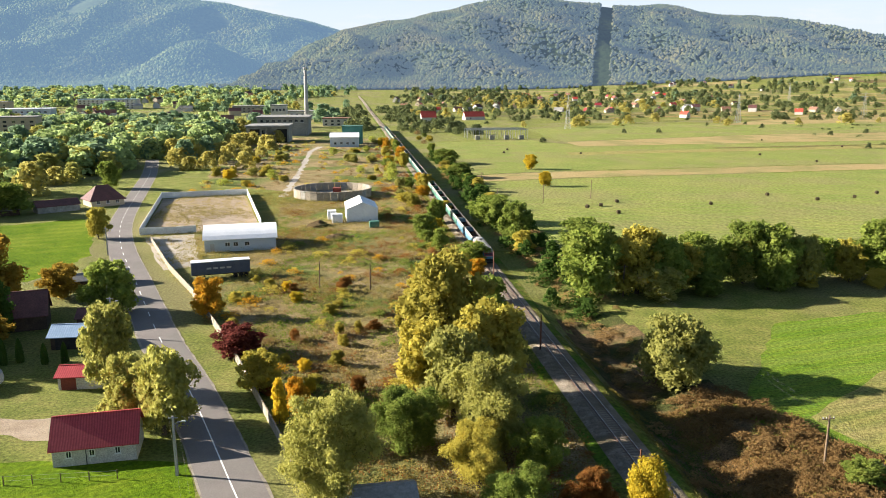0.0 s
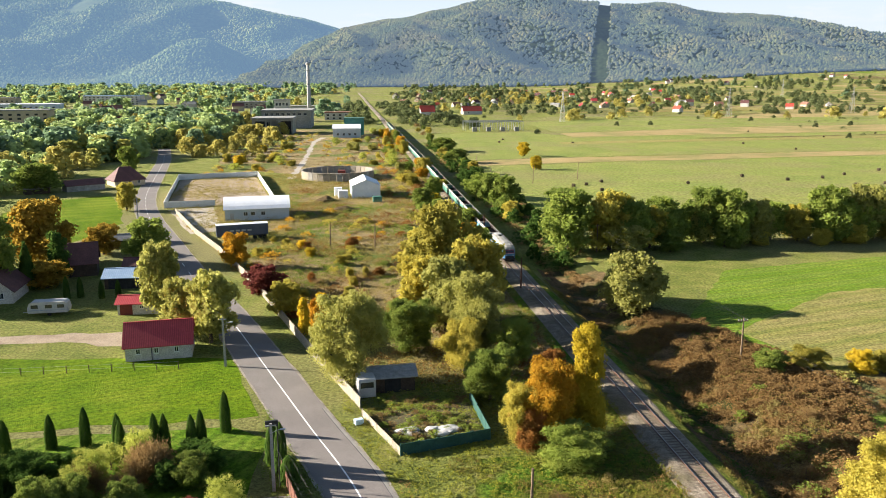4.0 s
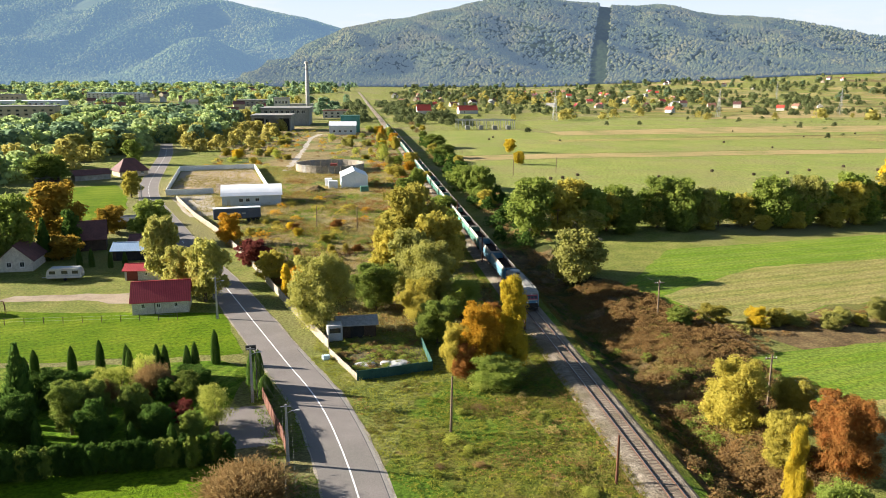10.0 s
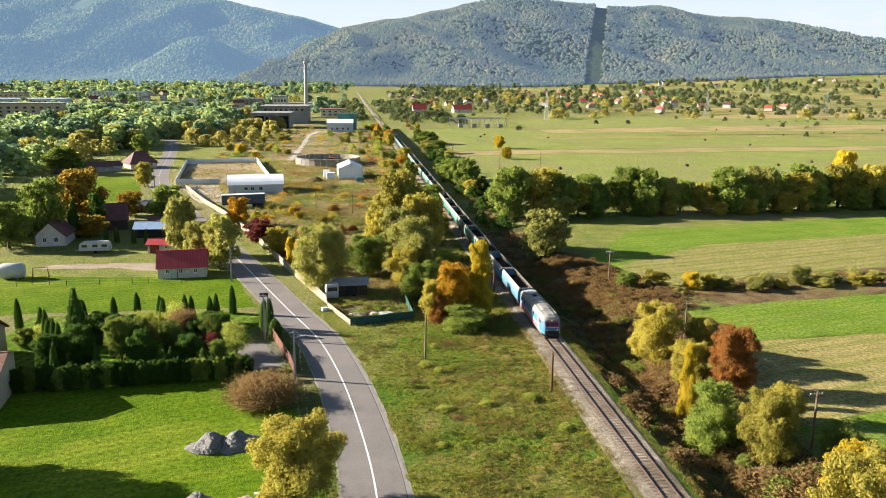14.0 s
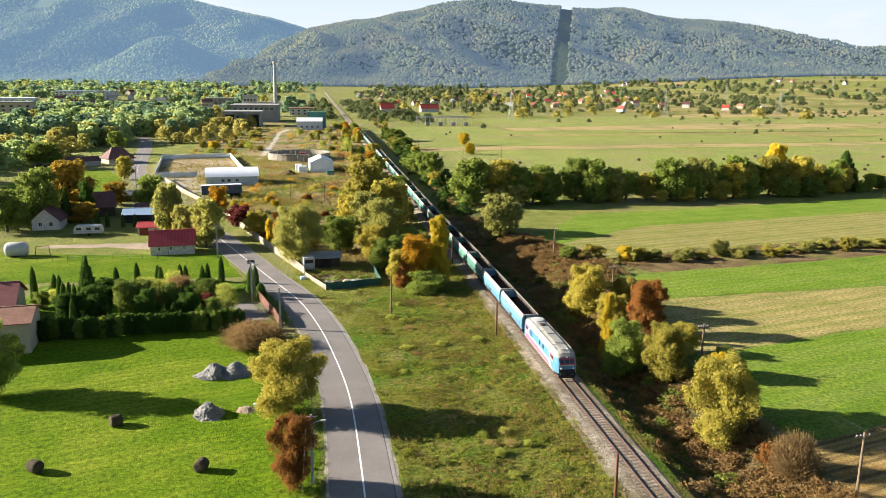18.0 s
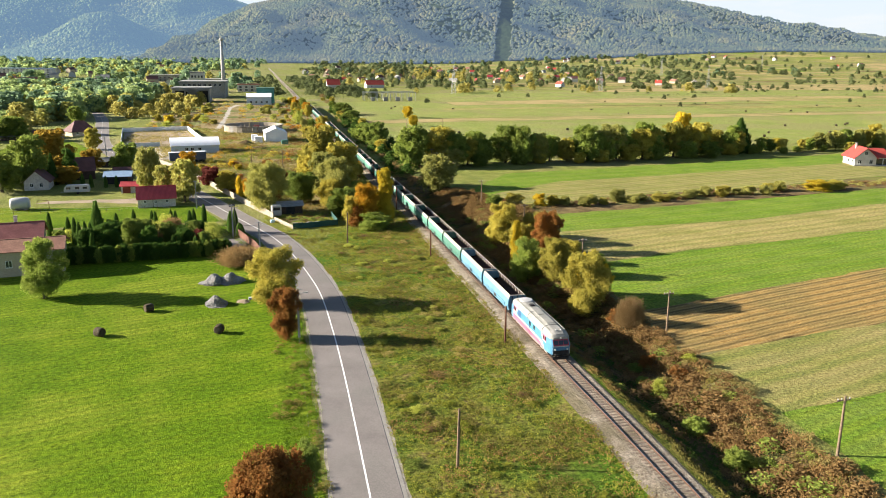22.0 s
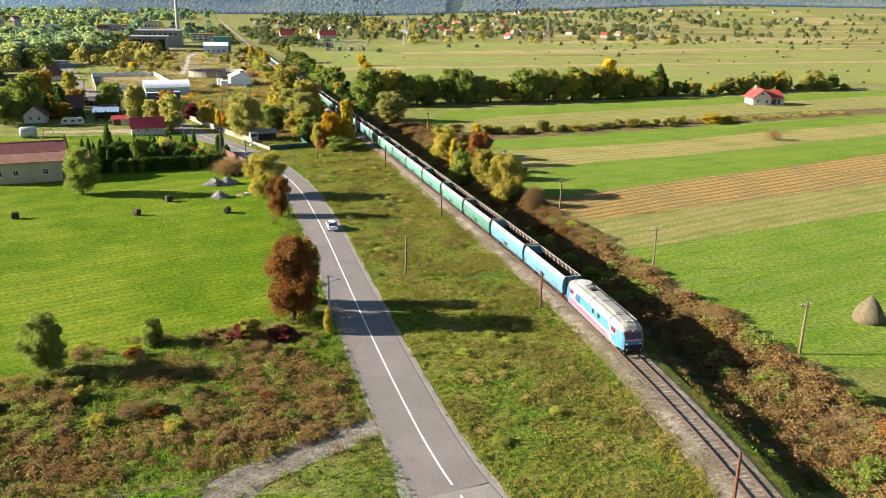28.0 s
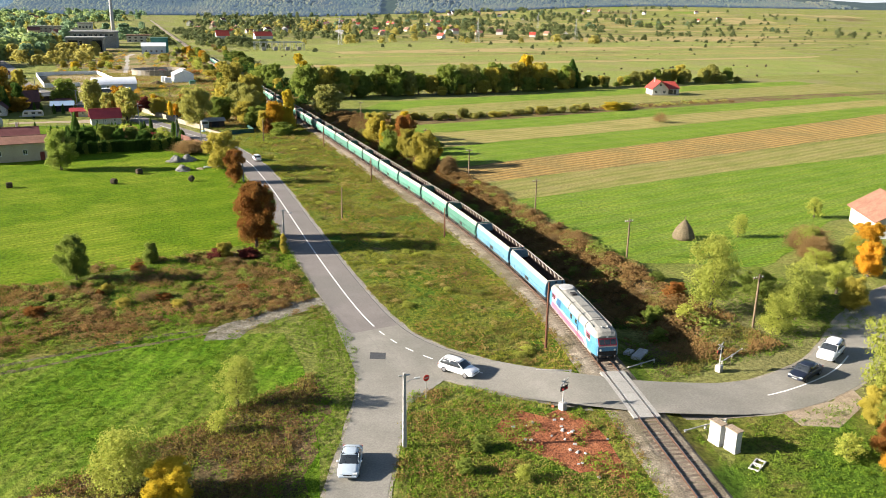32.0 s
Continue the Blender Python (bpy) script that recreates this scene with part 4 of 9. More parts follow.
def trunk_mesh(rng, blobs, low=0.0):
    bm = bmesh.new()
    lean = (rng.uniform(-0.02, 0.02), rng.uniform(-0.02, 0.02))
    tube(bm, [(0, 0, -0.02), (lean[0] * 0.5, lean[1] * 0.5, 0.18), (lean[0], lean[1], 0.40), (lean[0] * 2, lean[1] * 2, 0.66)], [0.036, 0.026, 0.018, 0.006], 7)
    for b in blobs[::8][:10]:
        z = rng.uniform(0.14, 0.38)
        tube(bm, [(0, 0, z), (b[0] * 0.5, b[1] * 0.5, z + (b[2] - z) * 0.6), (b[0] * 0.9, b[1] * 0.9, b[2])], [0.013, 0.009, 0.003], 5)
    return bm


PROTO = {}
TREE_SEED = [0]


def plant(kind, x, y, h, r, shape="tree", z=None, label="", variant=None):
    """One tree or shrub of that height and crown radius."""
    TREE_SEED[0] += 1
    h -= dip(x, y) * (h > 3)
    v = (TREE_SEED[0] % 3) if variant is None else variant
    near = -165 < y < 80 and -75 < x < 62 and h > 2.9
    key = (kind, shape, v % 2, near)
    leaf, text, cat = KINDS[kind]
    m = Matrix.Translation((x, y, ground_z(x, y) if z is None else z)) @ Matrix.Rotation(TREE_SEED[0] * 2.399, 4, "Z") @ Matrix.Diagonal((2.15 * r, 2.15 * r, h * 1.04, 1))
    if shape == "bush":
        cat, text = "bush", text.replace("tree", "bush").replace("willow bush", "willow bush").replace(" with a full rounded crown", " with a rounded crown")
    if key not in PROTO:
        rng = np.random.default_rng(100 + v + 17 * len(PROTO))
        root = thing({"tree": "tree", "bush": "bush", "slim": "tree", "spruce": "spruce"}[shape], m, text, cat)
        if shape == "bush":
            blobs = crown_lumps(rng, 17, 0.08, 0.95, 0.36, (0.12, 0.21))
            n, size = 5000, 0.036
        elif shape == "slim":
            blobs = crown_lumps(rng, 16, 0.08, 0.98, 0.26, (0.12, 0.20), 0.6)
            n, size = 5000, 0.034
        else:
            blobs = crown_lumps(rng, 18, 0.14, 0.97, 0.35, (0.12, 0.20))
            n, size = 5000, 0.036
        k = 6.0 if near else 1.3
        n, size = int(n * k), size / k ** 0.5
        if kind == "lg":
            n = int(n * 0.26)
        part("trunk", trunk_mesh(rng, blobs), M_BARK, root)
        if kind == "br":
            V, F = twig_cloud(rng, 16000 if near else 1500, 0.062)
            V2, F2 = twig_cloud(rng, 16000 if near else 1500, 0.042)
        else:
            V, F = leaf_cloud(rng, blobs, n, size, droop=1.2 if kind == "wy" else 0.3, shell=(0.45, 1.3) if kind == "lg" else (0.5, 1.15), tall=1.05)
            V2, F2 = leaf_cloud(rng, blobs, n // 5, size * 2.0, shell=(0.25, 0.75), loose=0.5)
        mesh_ob("crown", fast_mesh("crown", np.concatenate([V, V2]), np.concatenate([F, F2 + len(V)])), leaf, root)
        PROTO[key] = root
        ob = root
    else:
        ob = copy_thing(PROTO[key], m @ Matrix.Diagonal([1 / k for k in PROTO[key].scale] + [1]))
    if label:
        ob["label"] = label
    return ob


def cone_tree(x, y, h, r, kind="thuja"):
    """A narrow clipped evergreen, or a spruce with tiered boughs."""
    TREE_SEED[0] += 1
    key = (kind, TREE_SEED[0] % 2)
    m = Matrix.Translation((x, y, ground_z(x, y))) @ Matrix.Rotation(TREE_SEED[0] * 2.399, 4, "Z") @ Matrix.Diagonal((2.0 * r, 2.0 * r, h, 1))
    if key in PROTO:
        return copy_thing(PROTO[key], m @ Matrix.Diagonal([1 / k for k in PROTO[key].scale] + [1]))
    rng = np.random.default_rng(500 + len(PROTO))
    thuja = kind == "thuja"
    root = thing("thuja" if thuja else "spruce", m, "slim dark green columnar thuja" if thuja else "blue-green spruce with tiered boughs", "conifer")
    bm = tube(bmesh.new(), [(0, 0, -0.02), (0, 0, 0.5), (0, 0, 0.97)], [0.06, 0.035, 0.006], 6)
    part("trunk", bm, M_BARK, root)
    n = 1700 if thuja else 2600
    z = rng.uniform(0.03 if thuja else 0.08, 1.0, n) ** (1.1 if thuja else 1.25)
    tier = 1.0 if thuja else (0.72 + 0.42 * np.abs(np.sin(z * 26)))
    w = 0.5 * ((1 - z ** 2.6) ** 0.6 if thuja else (1 - z) ** 0.85) * tier * rng.uniform(0.7, 1.05, n)
    a = rng.uniform(0, 2 * math.pi, n)
    out = np.stack([np.cos(a), np.sin(a), np.full(n, 0.35 if thuja else -0.15)], 1)
    pos = np.stack([w * np.cos(a), w * np.sin(a), z], 1)
    side = np.stack([-np.sin(a), np.cos(a), rng.normal(0, 0.3, n)], 1)
    up = np.cross(out, side) + rng.normal(0, 0.25, (n, 3))
    s = (rng.uniform(0.035, 0.085, n) * (1.0 if thuja else 1.3))[:, None]
    V = np.stack([pos - up * s * 0.6, pos + side * s * 0.7, pos + up * s * 0.8 + out * 0.03, pos - side * s * 0.7], 1).reshape(-1, 3)
    mesh_ob("crown", fast_mesh("crown", V, np.arange(4 * n).reshape(-1, 4)), F_DARK, root)
    PROTO[key] = root
    return root


# beside the line, left of it
plant("wy", -35.7, 66.5, 11.7, 5.2)
plant("yg", -19.2, 107.7, 16.1, 7.2)
plant("yg", -15.9, 90.9, 13.2, 5.8)
plant("wy", -20.8, 86.4, 11.4, 5.1)
plant("wy", -18.1, 76.2, 11.2, 5.6)
plant("g", -27.0, 77.9, 7.6, 4.8)
plant("yg", -24.0, 95.0, 9.5, 4.6)
plant("yg", -20.0, 69.4, 6.9, 3.6)
plant("g", -18.1, 60.4, 6.3, 4.0)
plant("ye", -9.2, 50.0, 11.6, 3.6, "slim")
plant("or", -13.6, 48.6, 8.9, 3.7)
plant("yg", -16.8, 48.4, 6.2, 2.7)
plant("rb", -16.0, 46.9, 4.6, 2.5, "bush")
plant("g", -12.1, 44.6, 3.5, 4.6, "bush")
plant("rb", -10.0, 62.0, 5.2, 2.6, "bush")
plant("g", -13.0, 72.0, 6.0, 3.2)
plant("g", -12.0, 118.0, 10.0, 4.5)
plant("yg", -22.0, 122.0, 9.0, 5.0)
# right of the line
plant("wy", 12.2, 96.5, 9.2, 6.2, "bush", label="broad yellow-green willow with a rounded crown")
plant("g", 12.4, 141.0, 13.4, 7.0)
plant("g", 20.8, 172.9, 9.6, 8.0)
plant("g", 5.8, 225.6, 7.9, 7.4)
plant("g", 7.3, 191.2, 11.0, 4.8)
plant("g", 10.2, 401, 7.4, 8)
plant("g", 9.5, 339, 6.3, 7)
plant("g", 6.5, 212, 9.0, 4.5)
plant("yg", 7.4, 183, 5.2, 3.3, "bush")
plant("yg", 13.0, 31.8, 6.9, 4.5, "bush")
plant("yg", 19.1, 29.7, 5.3, 2.9, "bush")
plant("ye", 10.8, 14.9, 6.4, 1.7, "slim")
plant("rb", 17.6, 17.2, 7.7, 3.0)
plant("g", 10.6, 6.8, 5.2, 3.6, "bush")
plant("yg", 13.6, 1.5, 6.0, 3.2)
plant("yg", 19.0, 8.0, 4.2, 2.8, "bush")
plant("yg", 12.8, -15.0, 7.6, 4.2)
plant("ye", 15.2, -11.0, 6.4, 3.2)
plant("yg", 14.0, 22.0, 4.6, 3.4, "bush")
plant("rb", 20.8, 24.4, 5.6, 3.6, "bush")
plant("g", 20.1, -1.0, 4.0, 2.3, "bush")
plant("br", 15.4, -24.5, 4.2, 1.8, "bush")
plant("yg", 26.0, 66.0, 3.0, 3.0, "bush")
plant("g", 20.5, 66.0, 2.8, 2.6, "bush")
# left of the road
plant("ob", -101.9, 142, 13.2, 8.0)
plant("wy", -66.8, 100.6, 11.8, 4.0)
plant("wy", -56.2, 85.6, 10.3, 4.2)
plant("wy", -61.5, 89.5, 8.6, 3.6)
plant("g", -78.7, 138.7, 9.5, 5.4)
plant("or", -60.1, 134.6, 6.9, 3.5)
plant("red", -51.8, 113.4, 5.0, 4.2, "bush", label="spreading dark red shrub by a concrete fence")
plant("yg", -46.3, 97.6, 5.8, 3.2)
plant("ye", -42.6, 87.3, 5.7, 1.5, "slim")
plant("or", -40.6, 90.5, 4.6, 1.8, "bush")
plant("g", -107.5, 131, 9.5, 5.3)
plant("g", -101.0, 115.5, 14.0, 6.0)
plant("g", -106.3, 108.8, 9.8, 5.6)
plant("ob", -93.1, 121, 5.0, 4.2, "bush")
plant("dg", -93.5, 128, 9.0, 3.2, "slim")
plant("g", -134.4, 317.2, 10.6, 5.0)
plant("yg", -104.9, 212, 8.2, 3.6)
plant("ob", -92.0, 150, 6.5, 4.2)
plant("g", -147.5, 254.7, 10.0, 9.0)
plant("ye", 48.8, 369.4, 6.9, 3.9)
plant("ye", 41.4, 306.3, 5.8, 3.2)
plant("g", -68.0, 3.4, 8.6, 4.0)
plant("g", -57.8, 34.7, 5.3, 2.1)
plant("red", -48.5, 34.0, 3.3, 1.7, "bush")
plant("dg", -65.2, 42.8, 3.9, 3.5, "bush")
plant("br", -39.4, 18.6, 3.5, 3.6, "bush", label="large dry brown twiggy shrub by the road")
plant("yg", -33.3, -5.4, 8.0, 4.7, variant=0)
plant("rb", -32.0, -21.8, 6.8, 2.2, label="small tree with orange-red leaves")
plant("rb", -33.6, -71.4, 9.7, 3.7, label="roadside tree with red-brown autumn leaves")
plant("g", -31.6, -66.4, 7.4, 2.3, label="roadside tree with green leaves beside a russet one")
plant("g", -58.4, -79.6, 6.0, 2.5)
plant("g", -48.8, -74.8, 3.0, 1.4, "bush")
plant("lg", -41.5, -122.2, 4.6, 2.2)
plant("lg", -50.9, -133.8, 5.1, 2.8)
plant("ye", -47.7, -136.0, 3.2, 2.3, "bush")
plant("yg", -38.8, -75.5, 2.4, 1.6, "bush")
# by the crossing
plant("lg", 16.4, -115.8, 9.2, 3.9)
plant("lg", 42.6, -89.5, 3.8, 1.6)
plant("lg", 65.2, -83.0, 3.6, 1.8)
plant("lg", 46.6, -100.8, 4.2, 2.4)
plant("br", 115.6, 37.1, 4.2, 2.4, label="pale leafless shrub alone in a field")
plant("red", -39.7, -75.4, 1.5, 1.6, "bush", label="low dark red shrub beside the road")
plant("red", -35.4, -76.3, 1.4, 1.7, "bush", label="low dark red shrub beside the road")
plant("yg", -30.2, -76.2, 3.0, 0.9, "slim")
plant("lg", 19.0, -124.4, 4.6, 2.6, "bush")
plant("lg", 24.5, -121.5, 5.2, 3.0)
plant("lg", 30.0, -117.0, 5.0, 3.2, "bush")
plant("br", 45.2, -103.3, 4.0, 2.0, "bush")
plant("or", 46.5, -111.9, 4.8, 2.4)
plant("lg", 15.4, -142.4, 8.9, 3.2)
plant("lg", 19.2, -140.8, 8.4, 2.8)
plant("or", 7.2, -151.0, 4.4, 1.7, "bush")
plant("rb", 9.0, -148.5, 4.2, 1.6, "bush")
plant("lg", 11.8, -147.0, 5.8, 2.4)
for x, y, h, r, k in ((22.5, -108, 3.0, 2.2, "lg"), (26, -113, 3.6, 2.4, "g"), (36.5, -116, 4.4, 2.6, "lg"), (34, -121, 4.0, 2.2, "yg"), (41, -108, 3.4, 2.4, "lg"), (48, -99, 4.2, 2.6, "br"), (50, -106, 4.0, 2.6, "lg"), (12, -117, 2.2, 1.6, "lg"), (10, -113, 2.0, 1.6, "g"), (7, -119, 1.8, 1.4, "g"), (24, -119, 3.4, 2.2, "lg"), (56, -103, 4.6, 2.8, "or"), (60, -108, 4.5, 3.0, "lg"), (22.5, -139, 6.5, 2.6, "lg"), (14.5, -147.5, 6.0, 2.4, "lg"), (9.5, -153, 4.6, 2.2, "yg"), (18, -146, 7.0, 2.8, "lg"), (24, -143, 7.5, 3.0, "lg"), (5.2, -147.5, 2.2, 1.4, "lg"), (12.4, -143.6, 3.4, 1.6, "yg"), (-54.5, -139, 4.0, 2.2, "lg"), (-57, -136, 2.4, 1.6, "yg"), (-43.5, -126.5, 2.0, 1.1, "lg"), (-25.5, -139, 1.1, 0.9, "g"), (-23, -136.5, 1.3, 1.0, "g"), (-27.5, -146, 1.4, 1.1, "g"), (-21.5, -141.5, 1.2, 1.0, "lg"), (-25, -151, 1.3, 1.1, "lg"), (-13.4, -149, 1.0, 0.9, "g"), (-20, -147, 1.2, 1.0, "g")):
    plant(k, x, y, h, r, "bush" if h < 5 else "tree")
# the row of trees across the right-hand fields
_r = random.Random(5)
for i in range(62):
    x = 22 + i * 3.9 + _r.uniform(-2, 2)
    y = 139.5 + 0.17 * (x - 24) + _r.uniform(-4, 5)
    k = _r.choice(["g", "g", "wy", "yg", "wy", "yg"])
    h = _r.uniform(7.5, 13.0) * (1.0 if x < 150 else 0.72)
    if 158 < x < 186:
        h = 5
    plant(k, x, y, h, h * _r.uniform(0.42, 0.55))
    if i % 3 == 0:
        plant(_r.choice(["wy", "g", "yg", "g"]), x + 3, y - 5, h * 0.5, h * 0.40, "bush")
plant("ye", 128.6, 171, 15.1, 5.0)
cone_tree(151.4, 164.4, 13, 5.5, "spruce")
# low bushes on the strip between the fields
for i in range(22):
    x = 32 + i * 3.6 + _r.uniform(-1, 1)
    plant(_r.choice(["wy", "yg", "wy", "ye"]), x, 62.0 + 0.14 * (x - 32) + _r.uniform(-2.5, 2.5), _r.uniform(1.6, 3.4), _r.uniform(1.5, 2.6), "bush")
plant("ye", 119, 73, 3.0, 4.6, "bush")
plant("yg", 126, 75, 2.6, 3.6, "bush")
# evergreens and shrubs of the garden
for x, y, h in ((-66, 27.5, 4.6), (-67.4, 33, 5.6), (-68.8, 35, 5.4), (-61.5, 29, 4.0), (-52, 28.2, 3.6), (-48, 28, 3.4), (-78, 46, 5.4), (-74, 44, 4.6), (-72, 40.5, 5.2), (-70.5, 37.5, 4.8), (-68.6, 44, 5.2), (-63, 52.6, 4.2), (-59, 50.6, 4.2), (-58.0, 48.4, 4.4), (-55.0, 49.6, 4.5), (-54.2, 50.3, 4.1), (-51.2, 49.4, 4.3), (-50.4, 50.2, 4.4), (-48.7, 54.6, 4.6), (-66.5, 52.4, 3.6), (-71, 52, 3.4)):
    cone_tree(x, y, h, 0.62)
for x, y, h, r in ((-41.6, 44.8, 5.0, 0.7), (-42.6, 46.4, 4.4, 0.8), (-40.6, 42.6, 2.6, 1.0)):
    cone_tree(x, y, h, r)
cone_tree(-67.5, 39.5, 8.2, 2.0, "spruce")
cone_tree(-84.5, 113.5, 3.6, 0.6)
cone_tree(-86.5, 112.5, 4.0, 0.6)
cone_tree(-80.4, 112.3, 3.2, 0.55)
cone_tree(-77.6, 112.6, 3.2, 0.55)
cone_tree(-96.5, 121.0, 8.5, 2.0, "spruce")
for i in range(27):
    x = -69.5 + i * 1.05
    plant(_r.choice(["dg", "dg", "dg", "g"]), x, 24.4 + 0.09 * (x + 62) + _r.uniform(-0.25, 0.25), _r.uniform(2.7, 3.3), _r.uniform(1.0, 1.3), "bush", label="clipped dark green hedge shrub")
for x, y, h, r, k in ((-64, 31, 5.6, 2.6, "dg"), (-60, 34, 5.8, 2.6, "g"), (-56.5, 30.5, 5.0, 2.2, "dg"), (-53.5, 35, 4.6, 2.3, "g"), (-50.5, 31, 4.2, 2.0, "dg"), (-46.5, 30, 3.6, 1.8, "g"), (-45, 35, 4.4, 2.4, "lg"), (-67.5, 29.5, 5.0, 2.2, "dg")):
    plant(k, x, y, h, r)
for i in range(16):
    plant(_r.choice(["g", "lg", "dg", "br"]), _r.uniform(-76, -47), _r.uniform(40, 48), _r.uniform(2.4, 4.4), _r.uniform(1.4, 2.4), "bush")
# scrub on the waste ground and along the line
for i in range(70):
    x, y = _r.uniform(-100, -10), _r.uniform(225, 560)
    if (abs(x + 58 - 0.03 * (330 - y)) < 8) or (-108 < x < -60 and y < 300) or (-62 < x < -26 and 255 < y < 318) or y < 250 and x < -24 or (x < -30 and 500 < y < 560):
        continue
    plant(_r.choice(["yg", "yg", "wy", "lg", "ye", "wy", "lg"]), x, y, _r.uniform(2.0, 4.6), _r.uniform(1.8, 3.8), "bush")
for i in range(30):
    x, y = _r.uniform(-22, -7), 128 + i * 14 + _r.uniform(-5, 5)
    plant(_r.choice(["or", "yg", "yg", "g", "ye", "lg"]), x, y, _r.uniform(3.5, 7.5), _r.uniform(2.4, 4.6), "bush" if i % 2 else "tree")
for i in range(18):
    x, y = _r.uniform(6, 14), 240 + i * 26 + _r.uniform(-8, 8)
    plant(_r.choice(["g", "br", "g", "yg"]), x, y, _r.uniform(2.5, 5.5), _r.uniform(2, 3.6))
for i in range(40):
    x, y = _r.uniform(-58, -24), _r.uniform(84, 160)
    if min((p.x - x) ** 2 + (p.y - y) ** 2 for p in ROAD) < 90:
        continue
    plant(_r.choice(["yg", "rb", "ye", "br", "yg"]), x, y, _r.uniform(1.0, 2.4), _r.uniform(0.9, 1.8), "bush")
for i in range(34):
    y = _r.uniform(-112, 60)
    plant(_r.choice(["br", "rb", "br", "lg", "g"]), _r.uniform(9.5, 17), y, _r.uniform(1.0, 2.2), _r.uniform(0.9, 1.7), "bush")
for i in range(24):
    plant(_r.choice(["br", "g", "rb", "yg", "g"]), _r.uniform(-62, -31), _r.uniform(-95, -77), _r.uniform(0.7, 1.5), _r.uniform(0.6, 1.3), "bush")


for i in range(60):
    x, y = _r.uniform(-22, -5), _r.uniform(-122, 40)
    if min((p.x - x) ** 2 + (p.y - y) ** 2 for p in ROAD) < 22 or rail_x(y) - x < 4 or noise.noise((x * 0.08, y * 0.08, 9.0)) < -0.05:
        continue
    plant(_r.choice(["lg", "br", "lg"]), x, y, _r.uniform(0.4, 0.8), _r.uniform(0.6, 1.3), "bush")


def woods(name, material, spots, seed, label, cat="woods"):
    """Many trees or bushes as one mass: lumpy crowns of leaf sprays, finer the nearer they stand."""
    rng = np.random.default_rng(seed)
    VV, FF, off = [], [], 0
    fine = [leaf_cloud(rng, lumps(rng, 20, 0.04, 1.0, 0.40, (0.11, 0.22), 0.6), 430, 0.115, shell=(0.6, 1.08), loose=0.4) for _ in range(6)]
    rough = [leaf_cloud(rng, lumps(rng, 14, 0.04, 1.0, 0.40, (0.13, 0.23), 0.6), 110, 0.21, shell=(0.6, 1.05), loose=0.35) for _ in range(6)]
    low = [leaf_cloud(rng, [(q[0] * 1.25, q[1] * 1.25, q[2] * 0.8, q[3] * rng.uniform(0.6, 1.3)) for q in lumps(rng, 16, 0.0, 0.9, 0.36, (0.08, 0.20), 0.5)], 310, 0.066, shell=(0.3, 1.25), loose=0.9) for _ in range(6)]
    for i, (x, y, h, r) in enumerate(spots):
        V, F = (low if h < 3.3 and y < 700 else fine if y < 700 else rough)[i % 6]
        a = rng.uniform(0, 6.28)
        c, s = math.cos(a), math.sin(a)
        W = np.stack([(V[:, 0] * c - V[:, 1] * s) * 2.1 * r + x, (V[:, 0] * s + V[:, 1] * c) * 2.1 * r + y, V[:, 2] * h + ground_z(x, y)], 1)
        VV.append(W)
        FF.append(F + off)
        off += len(V)
    ob = mesh_ob(name, fast_mesh(name, np.concatenate(VV), np.concatenate(FF)), material)
    tagged(ob, label, cat, kind="stuff")


def on_road(x, y, w):
    return any(abs(p.x - x) < w and abs(p.y - y) < w for p in ROAD[:150:2])


def fill(seed, count, x0, x1, y0, y1, h0, h1, ok=lambda x, y: True):
    r = random.Random(seed)
    out = []
    for _ in range(count * 4):
        x, y = r.uniform(x0, x1), r.uniform(y0, y1)
        if ok(x, y):
            h = r.uniform(h0, h1)
            out.append((x, y, h, h * (r.uniform(0.46, 0.66) if h > 3.3 else r.uniform(0.6, 1.2))))
        if len(out) == count:
            break
    return out


TOWN = ((-300, 600, 32), (-440, 920, 55), (-402, 1180, 45), (-520, 1040, 50), (-640, 1250, 60), (-180, 1050, 32), (-110, 900, 26), (-60, 760, 20))


def in_town(x, y):
    """Whether a spot lies on or just before one of the large town buildings."""
    return any(abs(x - a + 0.25 * (b - y)) < r and b - 90 - 0.14 * b < y < b + 24 for a, b, r in TOWN)


def left_ok(x, y):
    if in_town(x, y):
        return False
    if y < 360:
        edge = float(np.interp(y, [120, 170, 240, 300, 360], [-112, -145, -158, -150, -146]))
    else:
        edge = float(np.interp(y, [360, 440, 560, 760], [-146, -120, -128, -128]))
    return x < edge and not on_road(x, y, 8)


def valley_ok(x, y):
    return noise.noise((x * 0.006, y * 0.004, 7.0)) > -0.05 and not in_town(x, y)


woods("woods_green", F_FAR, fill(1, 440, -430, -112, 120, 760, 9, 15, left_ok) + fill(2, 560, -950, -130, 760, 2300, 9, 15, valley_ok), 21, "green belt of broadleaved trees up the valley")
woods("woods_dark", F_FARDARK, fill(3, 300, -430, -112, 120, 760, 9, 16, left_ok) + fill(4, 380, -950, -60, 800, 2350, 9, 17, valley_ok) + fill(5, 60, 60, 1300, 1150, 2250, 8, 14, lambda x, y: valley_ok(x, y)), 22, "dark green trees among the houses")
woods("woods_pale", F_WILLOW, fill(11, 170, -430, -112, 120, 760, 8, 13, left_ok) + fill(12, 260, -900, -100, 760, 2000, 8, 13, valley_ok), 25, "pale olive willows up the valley")
